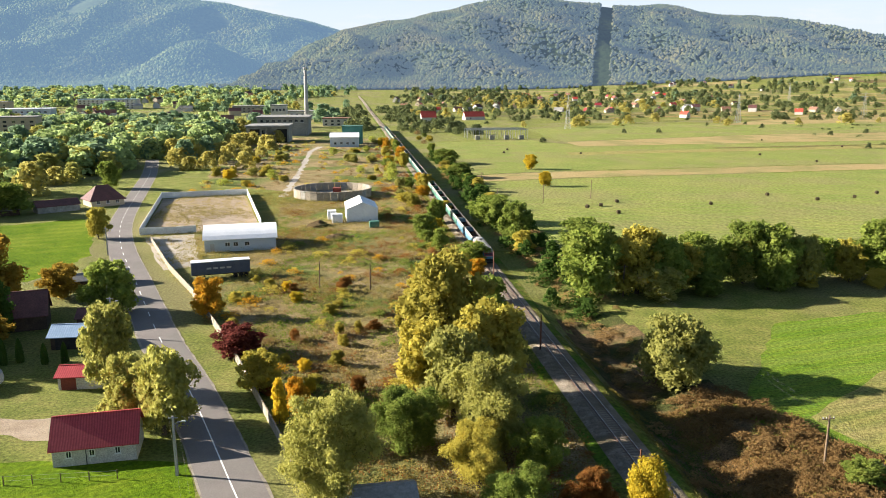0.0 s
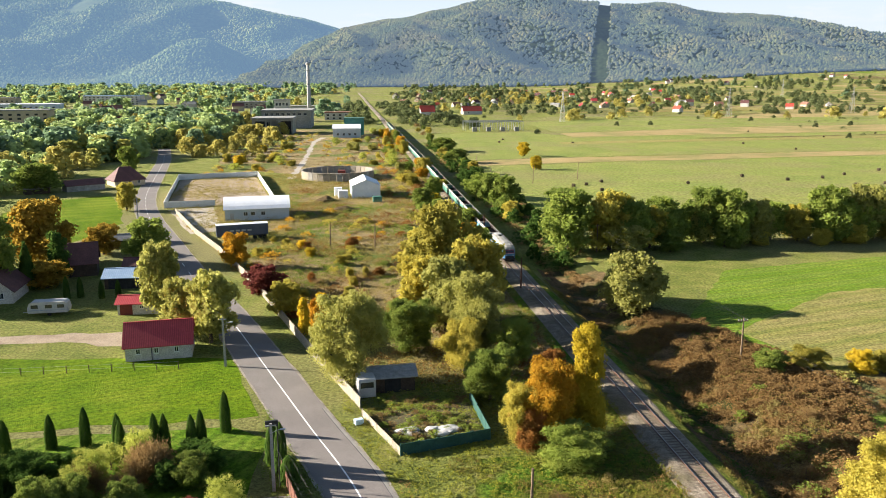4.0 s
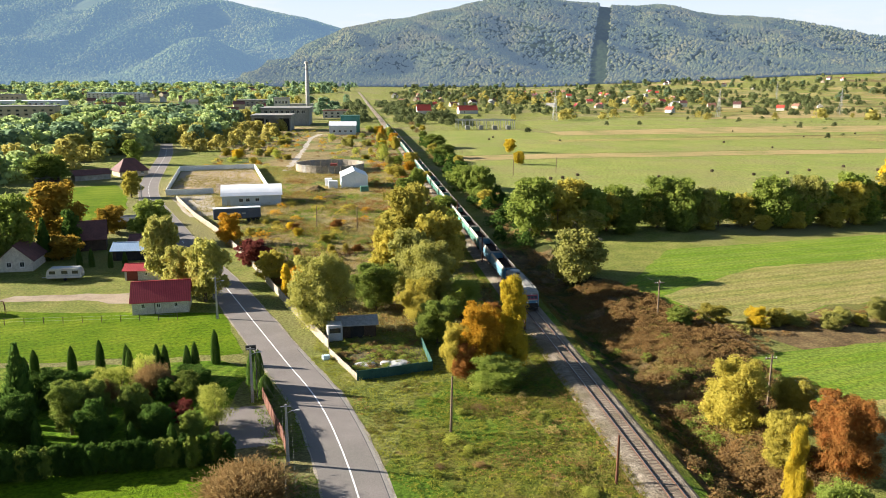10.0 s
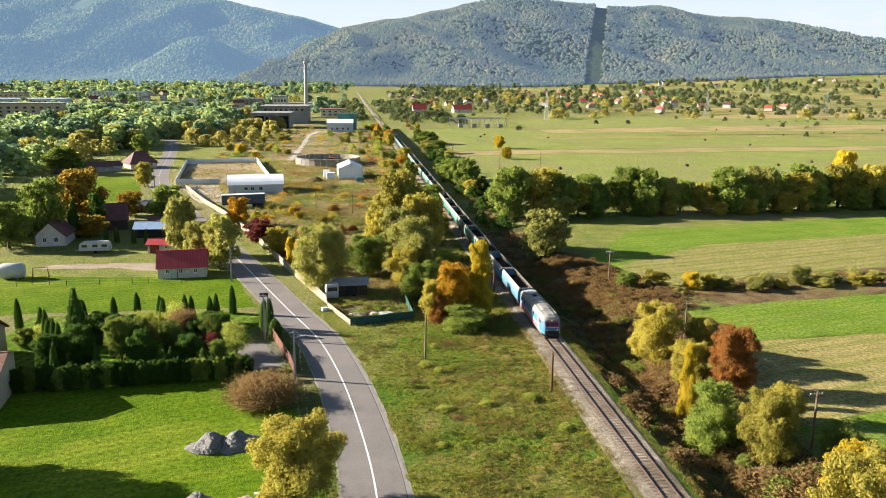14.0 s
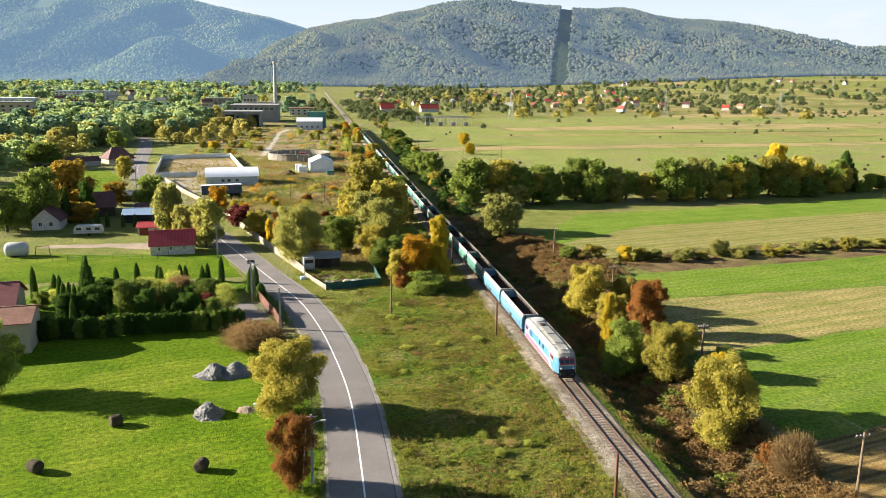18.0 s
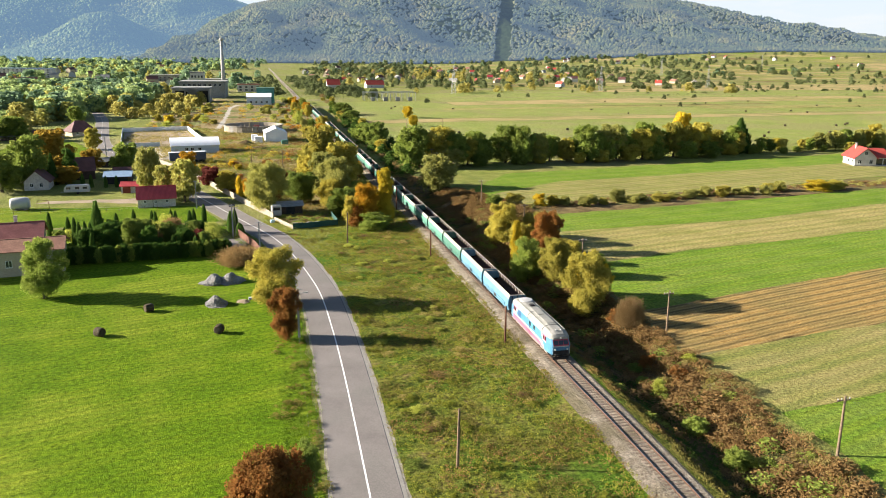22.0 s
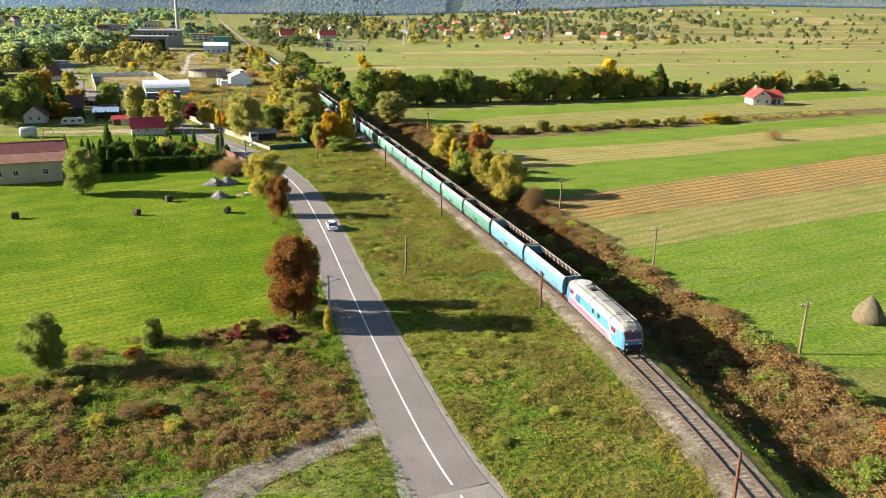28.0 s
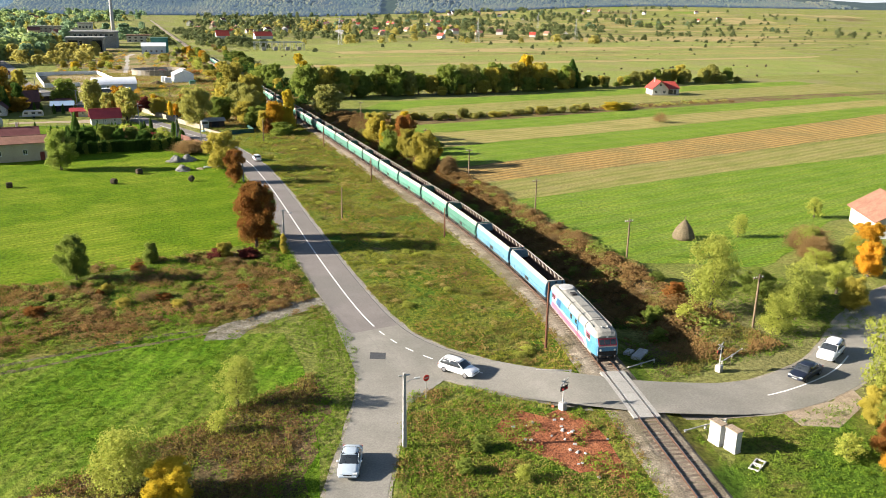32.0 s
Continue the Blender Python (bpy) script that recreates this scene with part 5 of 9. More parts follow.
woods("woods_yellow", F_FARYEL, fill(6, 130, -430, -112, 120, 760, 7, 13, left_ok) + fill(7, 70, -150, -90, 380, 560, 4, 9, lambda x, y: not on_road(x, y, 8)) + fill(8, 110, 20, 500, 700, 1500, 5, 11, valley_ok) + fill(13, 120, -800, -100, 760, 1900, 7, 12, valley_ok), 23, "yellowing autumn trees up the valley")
woods("village_trees", F_VILLAGE, fill(5, 240, 60, 1300, 1150, 2250, 8, 14, valley_ok) + fill(14, 520, 10, 760, 800, 1750, 4, 9, lambda x, y: noise.noise((x * 0.008, y * 0.005, 1.0)) > -0.15) + fill(15, 150, -60, 60, 620, 1100, 4, 9, lambda x, y: abs(x - rail_x(y)) > 9), 26, "garden trees among the village houses")
woods("line_thicket", F_DARK, fill(77, 150, 4, 16, 128, 440, 1.4, 4.2, lambda x, y: x - rail_x(y) > 5.5 and x < 16 - 0.012 * (y - 128)), 77, "dark thicket along the railway up the valley")
woods("line_brush", F_BROWN, fill(79, 150, 3, 15, 118, 440, 0.8, 2.2, lambda x, y: x - rail_x(y) > 4.8), 79, "brown brush along the railway up the valley", "brush")
woods("field_bushes", F_VILLAGE, fill(78, 130, 60, 1500, 420, 1500, 1.6, 4.6, lambda x, y: x > 0.12 * y), 78, "low dark bushes scattered over far fields", "bushes")
woods("hedgerow_far", F_VILLAGE, fill(9, 240, 60, 1700, 900, 2400, 5, 10, lambda x, y: noise.noise((x * 0.003, y * 0.012, 2.0)) > 0.10) + fill(10, 90, 40, 900, 560, 1000, 1.5, 3.5, lambda x, y: noise.noise((x * 0.004, y * 0.02, 5.0)) > 0.15), 24, "scattered far hedges and bushes on the slopes")


def waste_ok(x, y):
    return x > -(34 + max(0, y - 70) * 0.42) and clear_road(x, y, 5.0) and off_line(x, y)


def scrub_ok(cut, seed):
    def ok(x, y):
        built = (-110 < x < -56 and 150 < y < 298) or (-62 < x < -26 and 205 < y < 306) or abs(x + 62.5) < 4 and y > 285
        return waste_ok(x, y) and not built and abs(x - rail_x(y)) > 5 and noise.noise((x * 0.05, y * 0.04, seed)) > cut
    return ok


def weeds(name, material, count, region, seed, size, label, density=lambda x, y: True, blades=8, flat=0.8):
    """Tufts of grass and weeds over a piece of land."""
    rng = np.random.default_rng(seed)
    x0, x1, y0, y1 = region
    P = []
    while len(P) < count:
        x, y = rng.uniform(x0, x1), rng.uniform(y0, y1)
        if density(x, y):
            P.append((x, y, 0.0))
    P = np.array(P)
    n = count * blades
    base = np.repeat(P, blades, 0) + np.concatenate([rng.normal(0, size * 0.55, (n, 2)), np.zeros((n, 1))], 1)
    base[:, 2] += np.array([bank_z(x, y) for x, y in base[:, :2]])
    lump = np.array([0.55 + 1.3 * max(0.0, noise.noise((x * 0.38, y * 0.38, seed)) + 0.25) + 0.7 * max(0.0, noise.noise((x * 0.9, y * 0.9, seed + 5))) for x, y, _ in P])
    big = np.repeat(rng.uniform(0.6, 1.4, count) * lump, blades)
    hgt = size * big * rng.uniform(0.15, 1.15, n) * flat
    pos = base + np.stack([np.zeros(n), np.zeros(n), hgt], 1)
    nrm = rng.normal(0, 0.7, (n, 3)) + np.array([-0.35, 0.0, 0.75])
    nrm /= np.linalg.norm(nrm, axis=1, keepdims=True)
    a = np.cross(nrm, rng.normal(size=(n, 3)) + np.array([0, 0, 1.2]))
    a /= np.linalg.norm(a, axis=1, keepdims=True) + 1e-9
    b = np.cross(nrm, a)
    s = ((0.055 + size * 0.14) * rng.uniform(0.5, 1.4, n))[:, None]
    V = np.stack([pos - b * s * 0.9, pos + a * s * 0.42, pos + b * s * 0.9, pos - a * s * 0.42], 1).reshape(-1, 3)
    ob = mesh_ob(name, fast_mesh(name, V, np.arange(4 * n).reshape(-1, 4)), material)
    tagged(ob, label, "weeds", kind="stuff")


def bank_z(x, y):
    """The height of the ground with the railway's bank on it."""
    d = abs(x - rail_x(y))
    if d < 1.9:
        return rail_z(y) - 0.2
    if d < 3.2:
        return rail_z(y) - 0.24 - 0.2 * (d - 1.9)
    if x > rail_x(y) and dip(rail_x(y) + 7, y) < -0.3:
        return ground_z(x, y) if d > 4.4 else max(ground_z(x, y), 0.1 - 0.82 * (d - 3.2) / 1.2)
    if d < 6.0:
        return (rail_z(y) - 0.50) * (6.0 - d) / 2.8
    return ground_z(x, y)


def patchy(scale, cut, seed):
    return lambda x, y: noise.noise((x * scale, y * scale, seed)) > cut


def off_line(x, y):
    return abs(x - rail_x(y)) > 2.55


ROAD_XY = np.array([(p.x, p.y) for p in ROAD])
SIDE_XY = np.array([(p.x, p.y) for p in SIDE_ROAD])


def clear_road(x, y, w=3.35):
    """Whether a spot lies off both roads."""
    return ((ROAD_XY - (x, y)) ** 2).sum(1).min() > w * w and ((SIDE_XY - (x, y)) ** 2).sum(1).min() > (w - 0.75) ** 2


def off_ditch(x, y):
    """Whether a spot lies beyond the ditch bottom at the foot of the bank, but for a few tufts."""
    d = x - rail_x(y) + 1.2 * noise.noise((x * 0.2, y * 0.12, 31.0))
    return y > 84 or d > 9.0 or (d < 5.0 and noise.noise((x * 0.3, y * 0.3, 2.0)) > 0.2) or noise.noise((x * 0.5, y * 0.5, 8.0)) > 0.42


def off_lane(x, y):
    """Whether a spot lies off the strip of tipped gravel."""
    t = min(1.0, max(0.0, ((x + 42.5) * 13.4 + (y + 104.6) * 7.2) / (13.4 ** 2 + 7.2 ** 2)))
    return math.hypot(x + 42.5 - 13.4 * t, y + 104.6 - 7.2 * t) > 1.25


def verge_ok(x, y):
    if not off_line(x, y) or x > rail_x(y):
        return False
    return clear_road(x, y) and right_of_road(x, y)


def right_of_road(x, y):
    i = int(((ROAD_XY - (x, y)) ** 2).sum(1).argmin())
    s = side_of(ROAD, i)
    return (x - ROAD_XY[i, 0]) * s.x + (y - ROAD_XY[i, 1]) * s.y < 0


F_GRASS = foliage("grass_blades_green", [(0.078, 0.148, 0.014), (0.132, 0.214, 0.022), (0.205, 0.275, 0.038)], 0.4, gain=1.0)
F_VERGE = foliage("grass_blades_yellow_green", [(0.116, 0.146, 0.020), (0.205, 0.228, 0.034), (0.318, 0.305, 0.064)], 0.4, gain=1.0)
F_DRY = foliage("grass_blades_dry", [(0.200, 0.168, 0.053), (0.294, 0.247, 0.089), (0.389, 0.315, 0.137)], 0.4, gain=1.0)
F_BRACKEN = foliage("bracken_brown", [(0.125, 0.074, 0.028), (0.24, 0.15, 0.06), (0.36, 0.24, 0.1)], 0.3, gain=1.0)
F_OLIVE = foliage("grass_blades_olive", [(0.135, 0.120, 0.032), (0.215, 0.190, 0.050), (0.300, 0.250, 0.080)], 0.4, gain=1.0)
weeds("weeds_green", F_VERGE, 17000, (-36, -2, -136, 66), 31, 0.25, "rough green weeds on the verge", lambda x, y: noise.noise((x * 0.22, y * 0.22, 1.0)) > -0.32 and verge_ok(x, y), 10)
weeds("weeds_olive", F_OLIVE, 11000, (-36, -2, -136, 66), 32, 0.27, "olive seeding grass on the verge", lambda x, y: noise.noise((x * 0.17, y * 0.17, 4.0)) + 0.02 * (x + 16) > 0.12 and verge_ok(x, y), 10)
weeds("weeds_verge_brown", F_BRACKEN, 3000, (-30, -2, -136, 60), 45, 0.26, "brown dead weeds scattered on the verge", lambda x, y: noise.noise((x * 0.15, y * 0.15, 11.0)) + 0.02 * (x + 14) > 0.12 and verge_ok(x, y), 10)
weeds("bracken", F_BRACKEN, 9000, (3, 32, -128, 90), 33, 0.55, "brown bracken and weeds beside the railway", lambda x, y: off_ditch(x, y) and off_line(x, y) and x < (17 if y < 35 else 17 + (y - 35) * 0.45 if y < 62 else 29 - (y - 62) * 0.4) and noise.noise((x * 0.12, y * 0.12, 6.0)) > -0.18, 24, 0.8)
weeds("weeds_ditch_olive", F_OLIVE, 4500, (3, 30, -128, 90), 48, 0.42, "olive dying weeds beside the railway", lambda x, y: off_ditch(x, y) and off_line(x, y) and x < (17 if y < 35 else 17 + (y - 35) * 0.45 if y < 62 else 29 - (y - 62) * 0.4) and noise.noise((x * 0.14, y * 0.14, 16.0)) > 0.0, 20, 0.8)
# Dark leaf colour along the bottom stands for the ditch's shade.
weeds("weeds_ditch_dark", F_DARK, 5000, (4, 12, -114, 86), 51, 0.34, "dark green weeds that deepen the shade of the ditch bottom", lambda x, y: 5.0 < x - rail_x(y) < 9.8 and noise.noise((x * 0.25, y * 0.25, 40.0)) > -0.25, 12)
weeds("weeds_ditch", F_OLIVE, 5000, (2, 13, -130, 120), 34, 0.34, "green weeds on the bank beside the railway", lambda x, y: off_line(x, y) and x > rail_x(y) and (x < rail_x(y) + 5.2 or noise.noise((x * 0.2, y * 0.2, 8.0)) > 0.25) and noise.noise((x * 0.12, y * 0.12, 8.0)) > -0.25, 12)
weeds("weeds_rough", F_BRACKEN, 3800, (-100, -30, -104, -72), 35, 0.46, "brown and russet weeds along a ditch", lambda x, y: off_lane(x, y) and noise.noise((x * 0.10, y * 0.14, 9.0)) > 0.02 and (x > -57 or y < -80), 14, 0.8)
weeds("weeds_rough_olive", F_OLIVE, 4600, (-100, -29, -105, -72), 46, 0.34, "olive and tan weeds along a ditch", lambda x, y: off_lane(x, y) and clear_road(x, y) and noise.noise((x * 0.12, y * 0.15, 14.0)) > -0.15 and (x > -57 or y < -80), 12, 0.8)
weeds("weeds_meadow", F_GRASS, 9000, (-95, -29, -150, -104), 47, 0.24, "long green grass of the near meadow", lambda x, y: off_lane(x, y) and clear_road(x, y, 3.3) and x < -29 - 0.42 * max(0, -118 - y) and noise.noise((x * 0.15, y * 0.15, 15.0)) > -0.3, 9, 0.9)
weeds("weeds_rough_green", F_GRASS, 6000, (-100, -29, -104, -70), 36, 0.36, "green weeds along a ditch", lambda x, y: off_lane(x, y) and noise.noise((x * 0.12, y * 0.12, 2.0)) > 0.0 and (x > -50 or y < -80))


def brush_ok(x, y):
    return off_lane(x, y) and clear_road(x, y, 4.6) and (x > -57 or y < -80) and y > -101 + 0.06 * (x + 30) and noise.noise((x * 0.11, y * 0.16, 71.0)) > -0.12


woods("bracken_clumps", F_BRACKEN, fill(74, 300, 8, 31, 26, 92, 0.7, 1.6, lambda x, y: dip(x, y) > -1.6 and x < (18 + (y - 26) * 0.42 if y < 60 else 31 - (y - 60) * 0.42)) + fill(75, 400, 8, 18, -120, 26, 0.6, 1.9, lambda x, y: 9.6 < x - rail_x(y) < 17.2 and noise.noise((x * 0.15, y * 0.1, 75.0)) > -0.35), 74, "clumps of brown dead bracken beside the railway", "bracken")
woods("verge_tussocks", F_VERGE, fill(85, 200, -24, -4, -124, 44, 0.3, 0.8, verge_ok), 85, "uneven grass tussocks between road and railway", "tussocks")
woods("verge_brambles", F_GREEN, fill(86, 100, -22, -4, -122, 44, 0.3, 0.9, lambda x, y: verge_ok(x, y) and noise.noise((x * 0.12, y * 0.08, 86.0)) > 0.0), 86, "low green brambles between road and railway", "brambles")
woods("verge_stalks", F_DRY, fill(87, 90, -20, -4, -122, 44, 0.3, 0.9, lambda x, y: verge_ok(x, y) and noise.noise((x * 0.12, y * 0.08, 87.0)) > 0.05), 87, "dry pale stalks between road and railway", "weeds")
woods("roadside_tussocks", F_OLIVE, fill(88, 110, -33.5, -28.6, -72, 20, 0.25, 0.75, lambda x, y: clear_road(x, y, 3.7)), 88, "rough olive grass along the road's edge", "tussocks")
woods("meadow_tussocks", F_GRASS, fill(89, 160, -90, -30, -150, -106, 0.2, 0.5, lambda x, y: off_lane(x, y) and clear_road(x, y, 3.8) and x < -29 - 0.42 * max(0, -118 - y)), 89, "uneven tussocks of long meadow grass", "tussocks")
woods("strip_brush", F_BRACKEN, fill(83, 260, 24, 190, 56, 100, 0.4, 1.1, lambda x, y: abs(y - 63.5 - 0.16 * (x - 32)) < 4.5), 83, "brown dead weeds on a strip between fields", "brush")
woods("strip_scrub", F_WILLOW, fill(84, 120, 24, 190, 56, 100, 0.6, 1.8, lambda x, y: abs(y - 64.5 - 0.16 * (x - 32)) < 3.5), 84, "low pale scrub on a strip between fields", "brush")
woods("ditch_green", F_GREEN, fill(80, 90, 7, 18, -120, 60, 0.6, 2.0, lambda x, y: 8.5 < x - rail_x(y) < 17 and noise.noise((x * 0.2, y * 0.1, 80.0)) > -0.1) + fill(81, 60, 2, 8, -122, 60, 0.4, 1.0, lambda x, y: 3.4 < x - rail_x(y) < 6), 80, "low green brambles on the sides of a ditch", "brush")
woods("ditch_tan", F_DRY, fill(82, 220, 9, 18.5, -120, 60, 0.4, 1.3, lambda x, y: 11 < x - rail_x(y) < 18 and noise.noise((x * 0.2, y * 0.1, 82.0)) > -0.2), 82, "dry tan grass tussocks on the edge of a ditch", "brush")
woods("ditch_brush", F_BROWN, fill(76, 300, 4, 17, -120, 120, 0.5, 1.5, lambda x, y: 4.2 < x - rail_x(y) < 16 and noise.noise((x * 0.2, y * 0.12, 76.0)) > -0.2), 76, "dry tan brush in a deep ditch", "brush")
woods("brush_brown", F_BROWN, fill(71, 420, -105, -31, -101, -73, 0.4, 1.1, brush_ok), 71, "dense dry brown brush along a ditch", "brush")
woods("brush_rust", F_BRACKEN, fill(72, 240, -105, -31, -101, -73, 0.4, 0.9, brush_ok), 72, "dark brown dead weeds along a ditch", "brush")
woods("brush_green", F_GREEN, fill(73, 130, -90, -31, -99, -73, 0.4, 1.2, brush_ok), 73, "green brambles along a ditch", "brush")


def corner_ok(x, y):
    bare = (x + 15.4) ** 2 / 16 + (y + 137.5) ** 2 / 36 + 2.2 * noise.noise((x * 0.45, y * 0.45, 3.0)) + 0.35
    side = int(((SIDE_XY - (x, y)) ** 2).sum(1).argmin())
    return clear_road(x, y) and not right_of_road(x, y) and x > SIDE_XY[side, 0] and abs(x - rail_x(y)) > 2.6 and x < rail_x(y) and bare > 1.0


weeds("weeds_corner", F_GRASS, 5200, (-31, -9, -175, -125), 37, 0.26, "green weeds at the crossing corner", lambda x, y: corner_ok(x, y))
weeds("weeds_corner_dry", F_OLIVE, 3400, (-31, -9, -175, -125), 38, 0.28, "dry grass at the crossing corner", lambda x, y: corner_ok(x, y))
weeds("weeds_far_side", F_GRASS, 8000, (-5, 34, -180, -106), 39, 0.30, "green weeds beyond the crossing", lambda x, y: x > rail_x(y) + 3 and (y < -140 - 0.0 * x or (y > -131 + 0.15 * x and y > -131)) and not (-4.5 < x < -1 and -146 < y < -141))


def bank_ok(x, y):
    return x < -33.6 - 0.42 * (-122 - y) * (y < -122) and y < -118 + (x + 34) * 0.55


weeds("weeds_bank", F_BRACKEN, 1900, (-60, -32, -148, -118), 43, 0.36, "brown weeds on the bank of the side road", lambda x, y: bank_ok(x, y) and noise.noise((x * 0.2, y * 0.2, 21.0)) > -0.1, 12, 0.9)
weeds("weeds_bank_olive", F_OLIVE, 1900, (-60, -32, -148, -118), 49, 0.36, "tan and olive weeds on the bank of the side road", lambda x, y: bank_ok(x, y) and noise.noise((x * 0.2, y * 0.2, 25.0)) > -0.2, 12, 0.9)
weeds("weeds_corner_brown", F_BRACKEN, 1500, (-31, -9, -175, -125), 50, 0.28, "brown dry weeds at the crossing corner", lambda x, y: corner_ok(x, y) and noise.noise((x * 0.25, y * 0.25, 23.0)) > 0.1, 10)


woods("scrub_rust", F_RUST, fill(61, 80, -30, -6, 70, 520, 0.8, 2.2, scrub_ok(-0.05, 61.0)), 61, "low rust-brown scrub on waste ground", "scrub")
woods("scrub_olive", F_YGREEN, fill(62, 150, -100, -6, 70, 560, 0.8, 2.4, scrub_ok(-0.2, 62.0)), 62, "low yellow-green scrub on waste ground", "scrub")
woods("scrub_orange", F_ORANGE, fill(63, 60, -100, -6, 90, 560, 0.9, 2.4, scrub_ok(0.0, 63.0)), 63, "orange autumn scrub on waste ground", "scrub")
woods("scrub_green", F_GREEN, fill(64, 110, -60, -6, 70, 330, 0.7, 1.6, scrub_ok(0.0, 64.0)), 64, "low green scrub on waste ground", "scrub")
woods("scrub_tan", F_BROWN, fill(65, 240, -100, -6, 66, 560, 0.6, 1.5, scrub_ok(-0.15, 65.0)), 65, "dry tan scrub on waste ground", "scrub")


weeds("weeds_waste", F_DRY, 9000, (-100, -6, 62, 300), 40, 0.62, "tawny dry grass on waste ground", lambda x, y: waste_ok(x, y) and noise.noise((x * 0.06, y * 0.06, 3.0)) > -0.2, 12)
weeds("weeds_waste_green", F_OLIVE, 8000, (-100, -6, 62, 300), 41, 0.66, "olive scrub on waste ground", lambda x, y: waste_ok(x, y) and noise.noise((x * 0.05, y * 0.05, 5.0)) > -0.05, 12)
weeds("weeds_waste_rust", F_RUST, 3600, (-60, -6, 66, 320), 52, 0.66, "rust-coloured scrub on waste ground", lambda x, y: waste_ok(x, y) and noise.noise((x * 0.07, y * 0.05, 13.0)) + 0.006 * (x + 25) > 0.05, 12)
weeds("weeds_waste_fresh", F_GRASS, 3600, (-60, -6, 62, 240), 53, 0.55, "fresh green scrub on waste ground", lambda x, y: waste_ok(x, y) and noise.noise((x * 0.06, y * 0.06, 17.0)) > 0.12, 12)
weeds("weeds_roadside", F_GRASS, 6500, (-46, -27, -150, 60), 42, 0.25, "long grass beside the road", lambda x, y: off_lane(x, y) and clear_road(x, y, 3.3) and not clear_road(x, y, 7.5) and not right_of_road(x, y) and noise.noise((x * 0.2, y * 0.1, 5.0)) > -0.3, 6)

# ---- the train ----
P_BLUE = mat("faded_light_blue_paint", [(0.041, 0.148, 0.259), (0.070, 0.192, 0.303)], 0.6, 5.0, 0.5, vary=0.16, random_amount=0.12)
P_PINK = mat("faded_pink_red_paint", [(0.34, 0.065, 0.12), (0.42, 0.11, 0.165)], 0.6, 5.0, 0.5, vary=0.16)
P_RED = mat("dark_red_paint", [(0.30, 0.035, 0.055), (0.40, 0.06, 0.08)], 0.8, 5.0, 0.5, vary=0.16)
P_WHITE = mat("off_white_paint", [(0.357, 0.357, 0.348), (0.442, 0.442, 0.433)], 0.8, 5.0, 0.5, vary=0.14)
P_ROOF = mat("dusty_grey_roof_paint", [(0.185, 0.183, 0.165), (0.265, 0.260, 0.235)], 0.9, 5.0, 0.7, bump=0.05, vary=0.22)
# Sooty steel; also the black of panels painted for shaded openings.
P_BLACK = mat("sooty_steel_and_shade_black", [(0.012, 0.012, 0.013), (0.035, 0.032, 0.030)], 1.5, 8.0, 0.75, vary=0.3)
# Rust brown taken down to near black, the same over the whole inside.
P_RUST = mat("dark_rusty_wagon_inside", [(0.018, 0.011, 0.009), (0.042, 0.024, 0.017)], 1.0, 6.0, 0.9, bump=0.2, vary=0.35)
P_TEAL = mat("faded_teal_green_paint", [(0.046, 0.150, 0.112), (0.090, 0.212, 0.158)], 0.5, 4.0, 0.6, vary=0.25, random_amount=0.25)
P_DKGREEN = mat("dirty_dark_green_paint", [(0.035, 0.13, 0.10), (0.07, 0.20, 0.16)], 0.5, 4.0, 0.65, vary=0.28, random_amount=0.25)
P_STEELBLUE = mat("faded_sky_blue_paint", [(0.066, 0.172, 0.250), (0.117, 0.234, 0.304)], 0.5, 4.0, 0.6, vary=0.22, random_amount=0.1)
P_LAMP = mat("pale_lamp_glass", [(0.75, 0.75, 0.70), (0.85, 0.85, 0.80)], 1.0, 6.0, 0.15, spec=0.8)
P_RIM = mat("worn_bare_rim_steel", [(0.30, 0.27, 0.24), (0.42, 0.38, 0.33)], 0.9, 7.0, 0.6, metal=0.2, vary=0.3)
P_WORN = mat("bleached_worn_paint", [(0.27, 0.25, 0.21), (0.38, 0.34, 0.28)], 0.7, 5.0, 0.7, vary=0.25, random_amount=0.15)
GLASS = glass_mat()


def wheelset(root, y, r=0.5, gauge=0.7535):
    bm = bmesh.new()
    for s in (-1, 1):
        loft(bm, disc_rings(s * gauge, y, r, r, 0.13))
    tube(bm, [(-gauge, y, r), (gauge, y, r)], [0.08, 0.08], 8)
    return part("wheelset", bm, P_BLACK, root)


def bogie(root, y, axles, half=1.0):
    bm = bmesh.new()
    for s in (-1, 1):
        box(bm, s * 1.08 - 0.07, s * 1.08 + 0.07, y - half - 0.45, y + half + 0.45, 0.42, 0.78, bevel=0.03)
        for a in axles:
            box(bm, s * 1.12 - 0.12, s * 1.12 + 0.12, y + a - 0.17, y + a + 0.17, 0.32, 0.66, bevel=0.03)
    box(bm, -1.05, 1.05, y - 0.3, y + 0.3, 0.5, 0.95)
    b = part("bogie", bm, P_BLACK, root)
    for a in axles:
        wheelset(b, y + a)


def buffers(root, y_end, sgn):
    for s in (-1, 1):
        bm = tube(bmesh.new(), [(s * 0.875, y_end, 1.05), (s * 0.875, y_end + sgn * 0.42, 1.05), (s * 0.875, y_end + sgn * 0.44, 1.05), (s * 0.875, y_end + sgn * 0.50, 1.05)], [0.11, 0.09, 0.22, 0.22], 10)
        part("buffer", bm, P_BLACK, root)


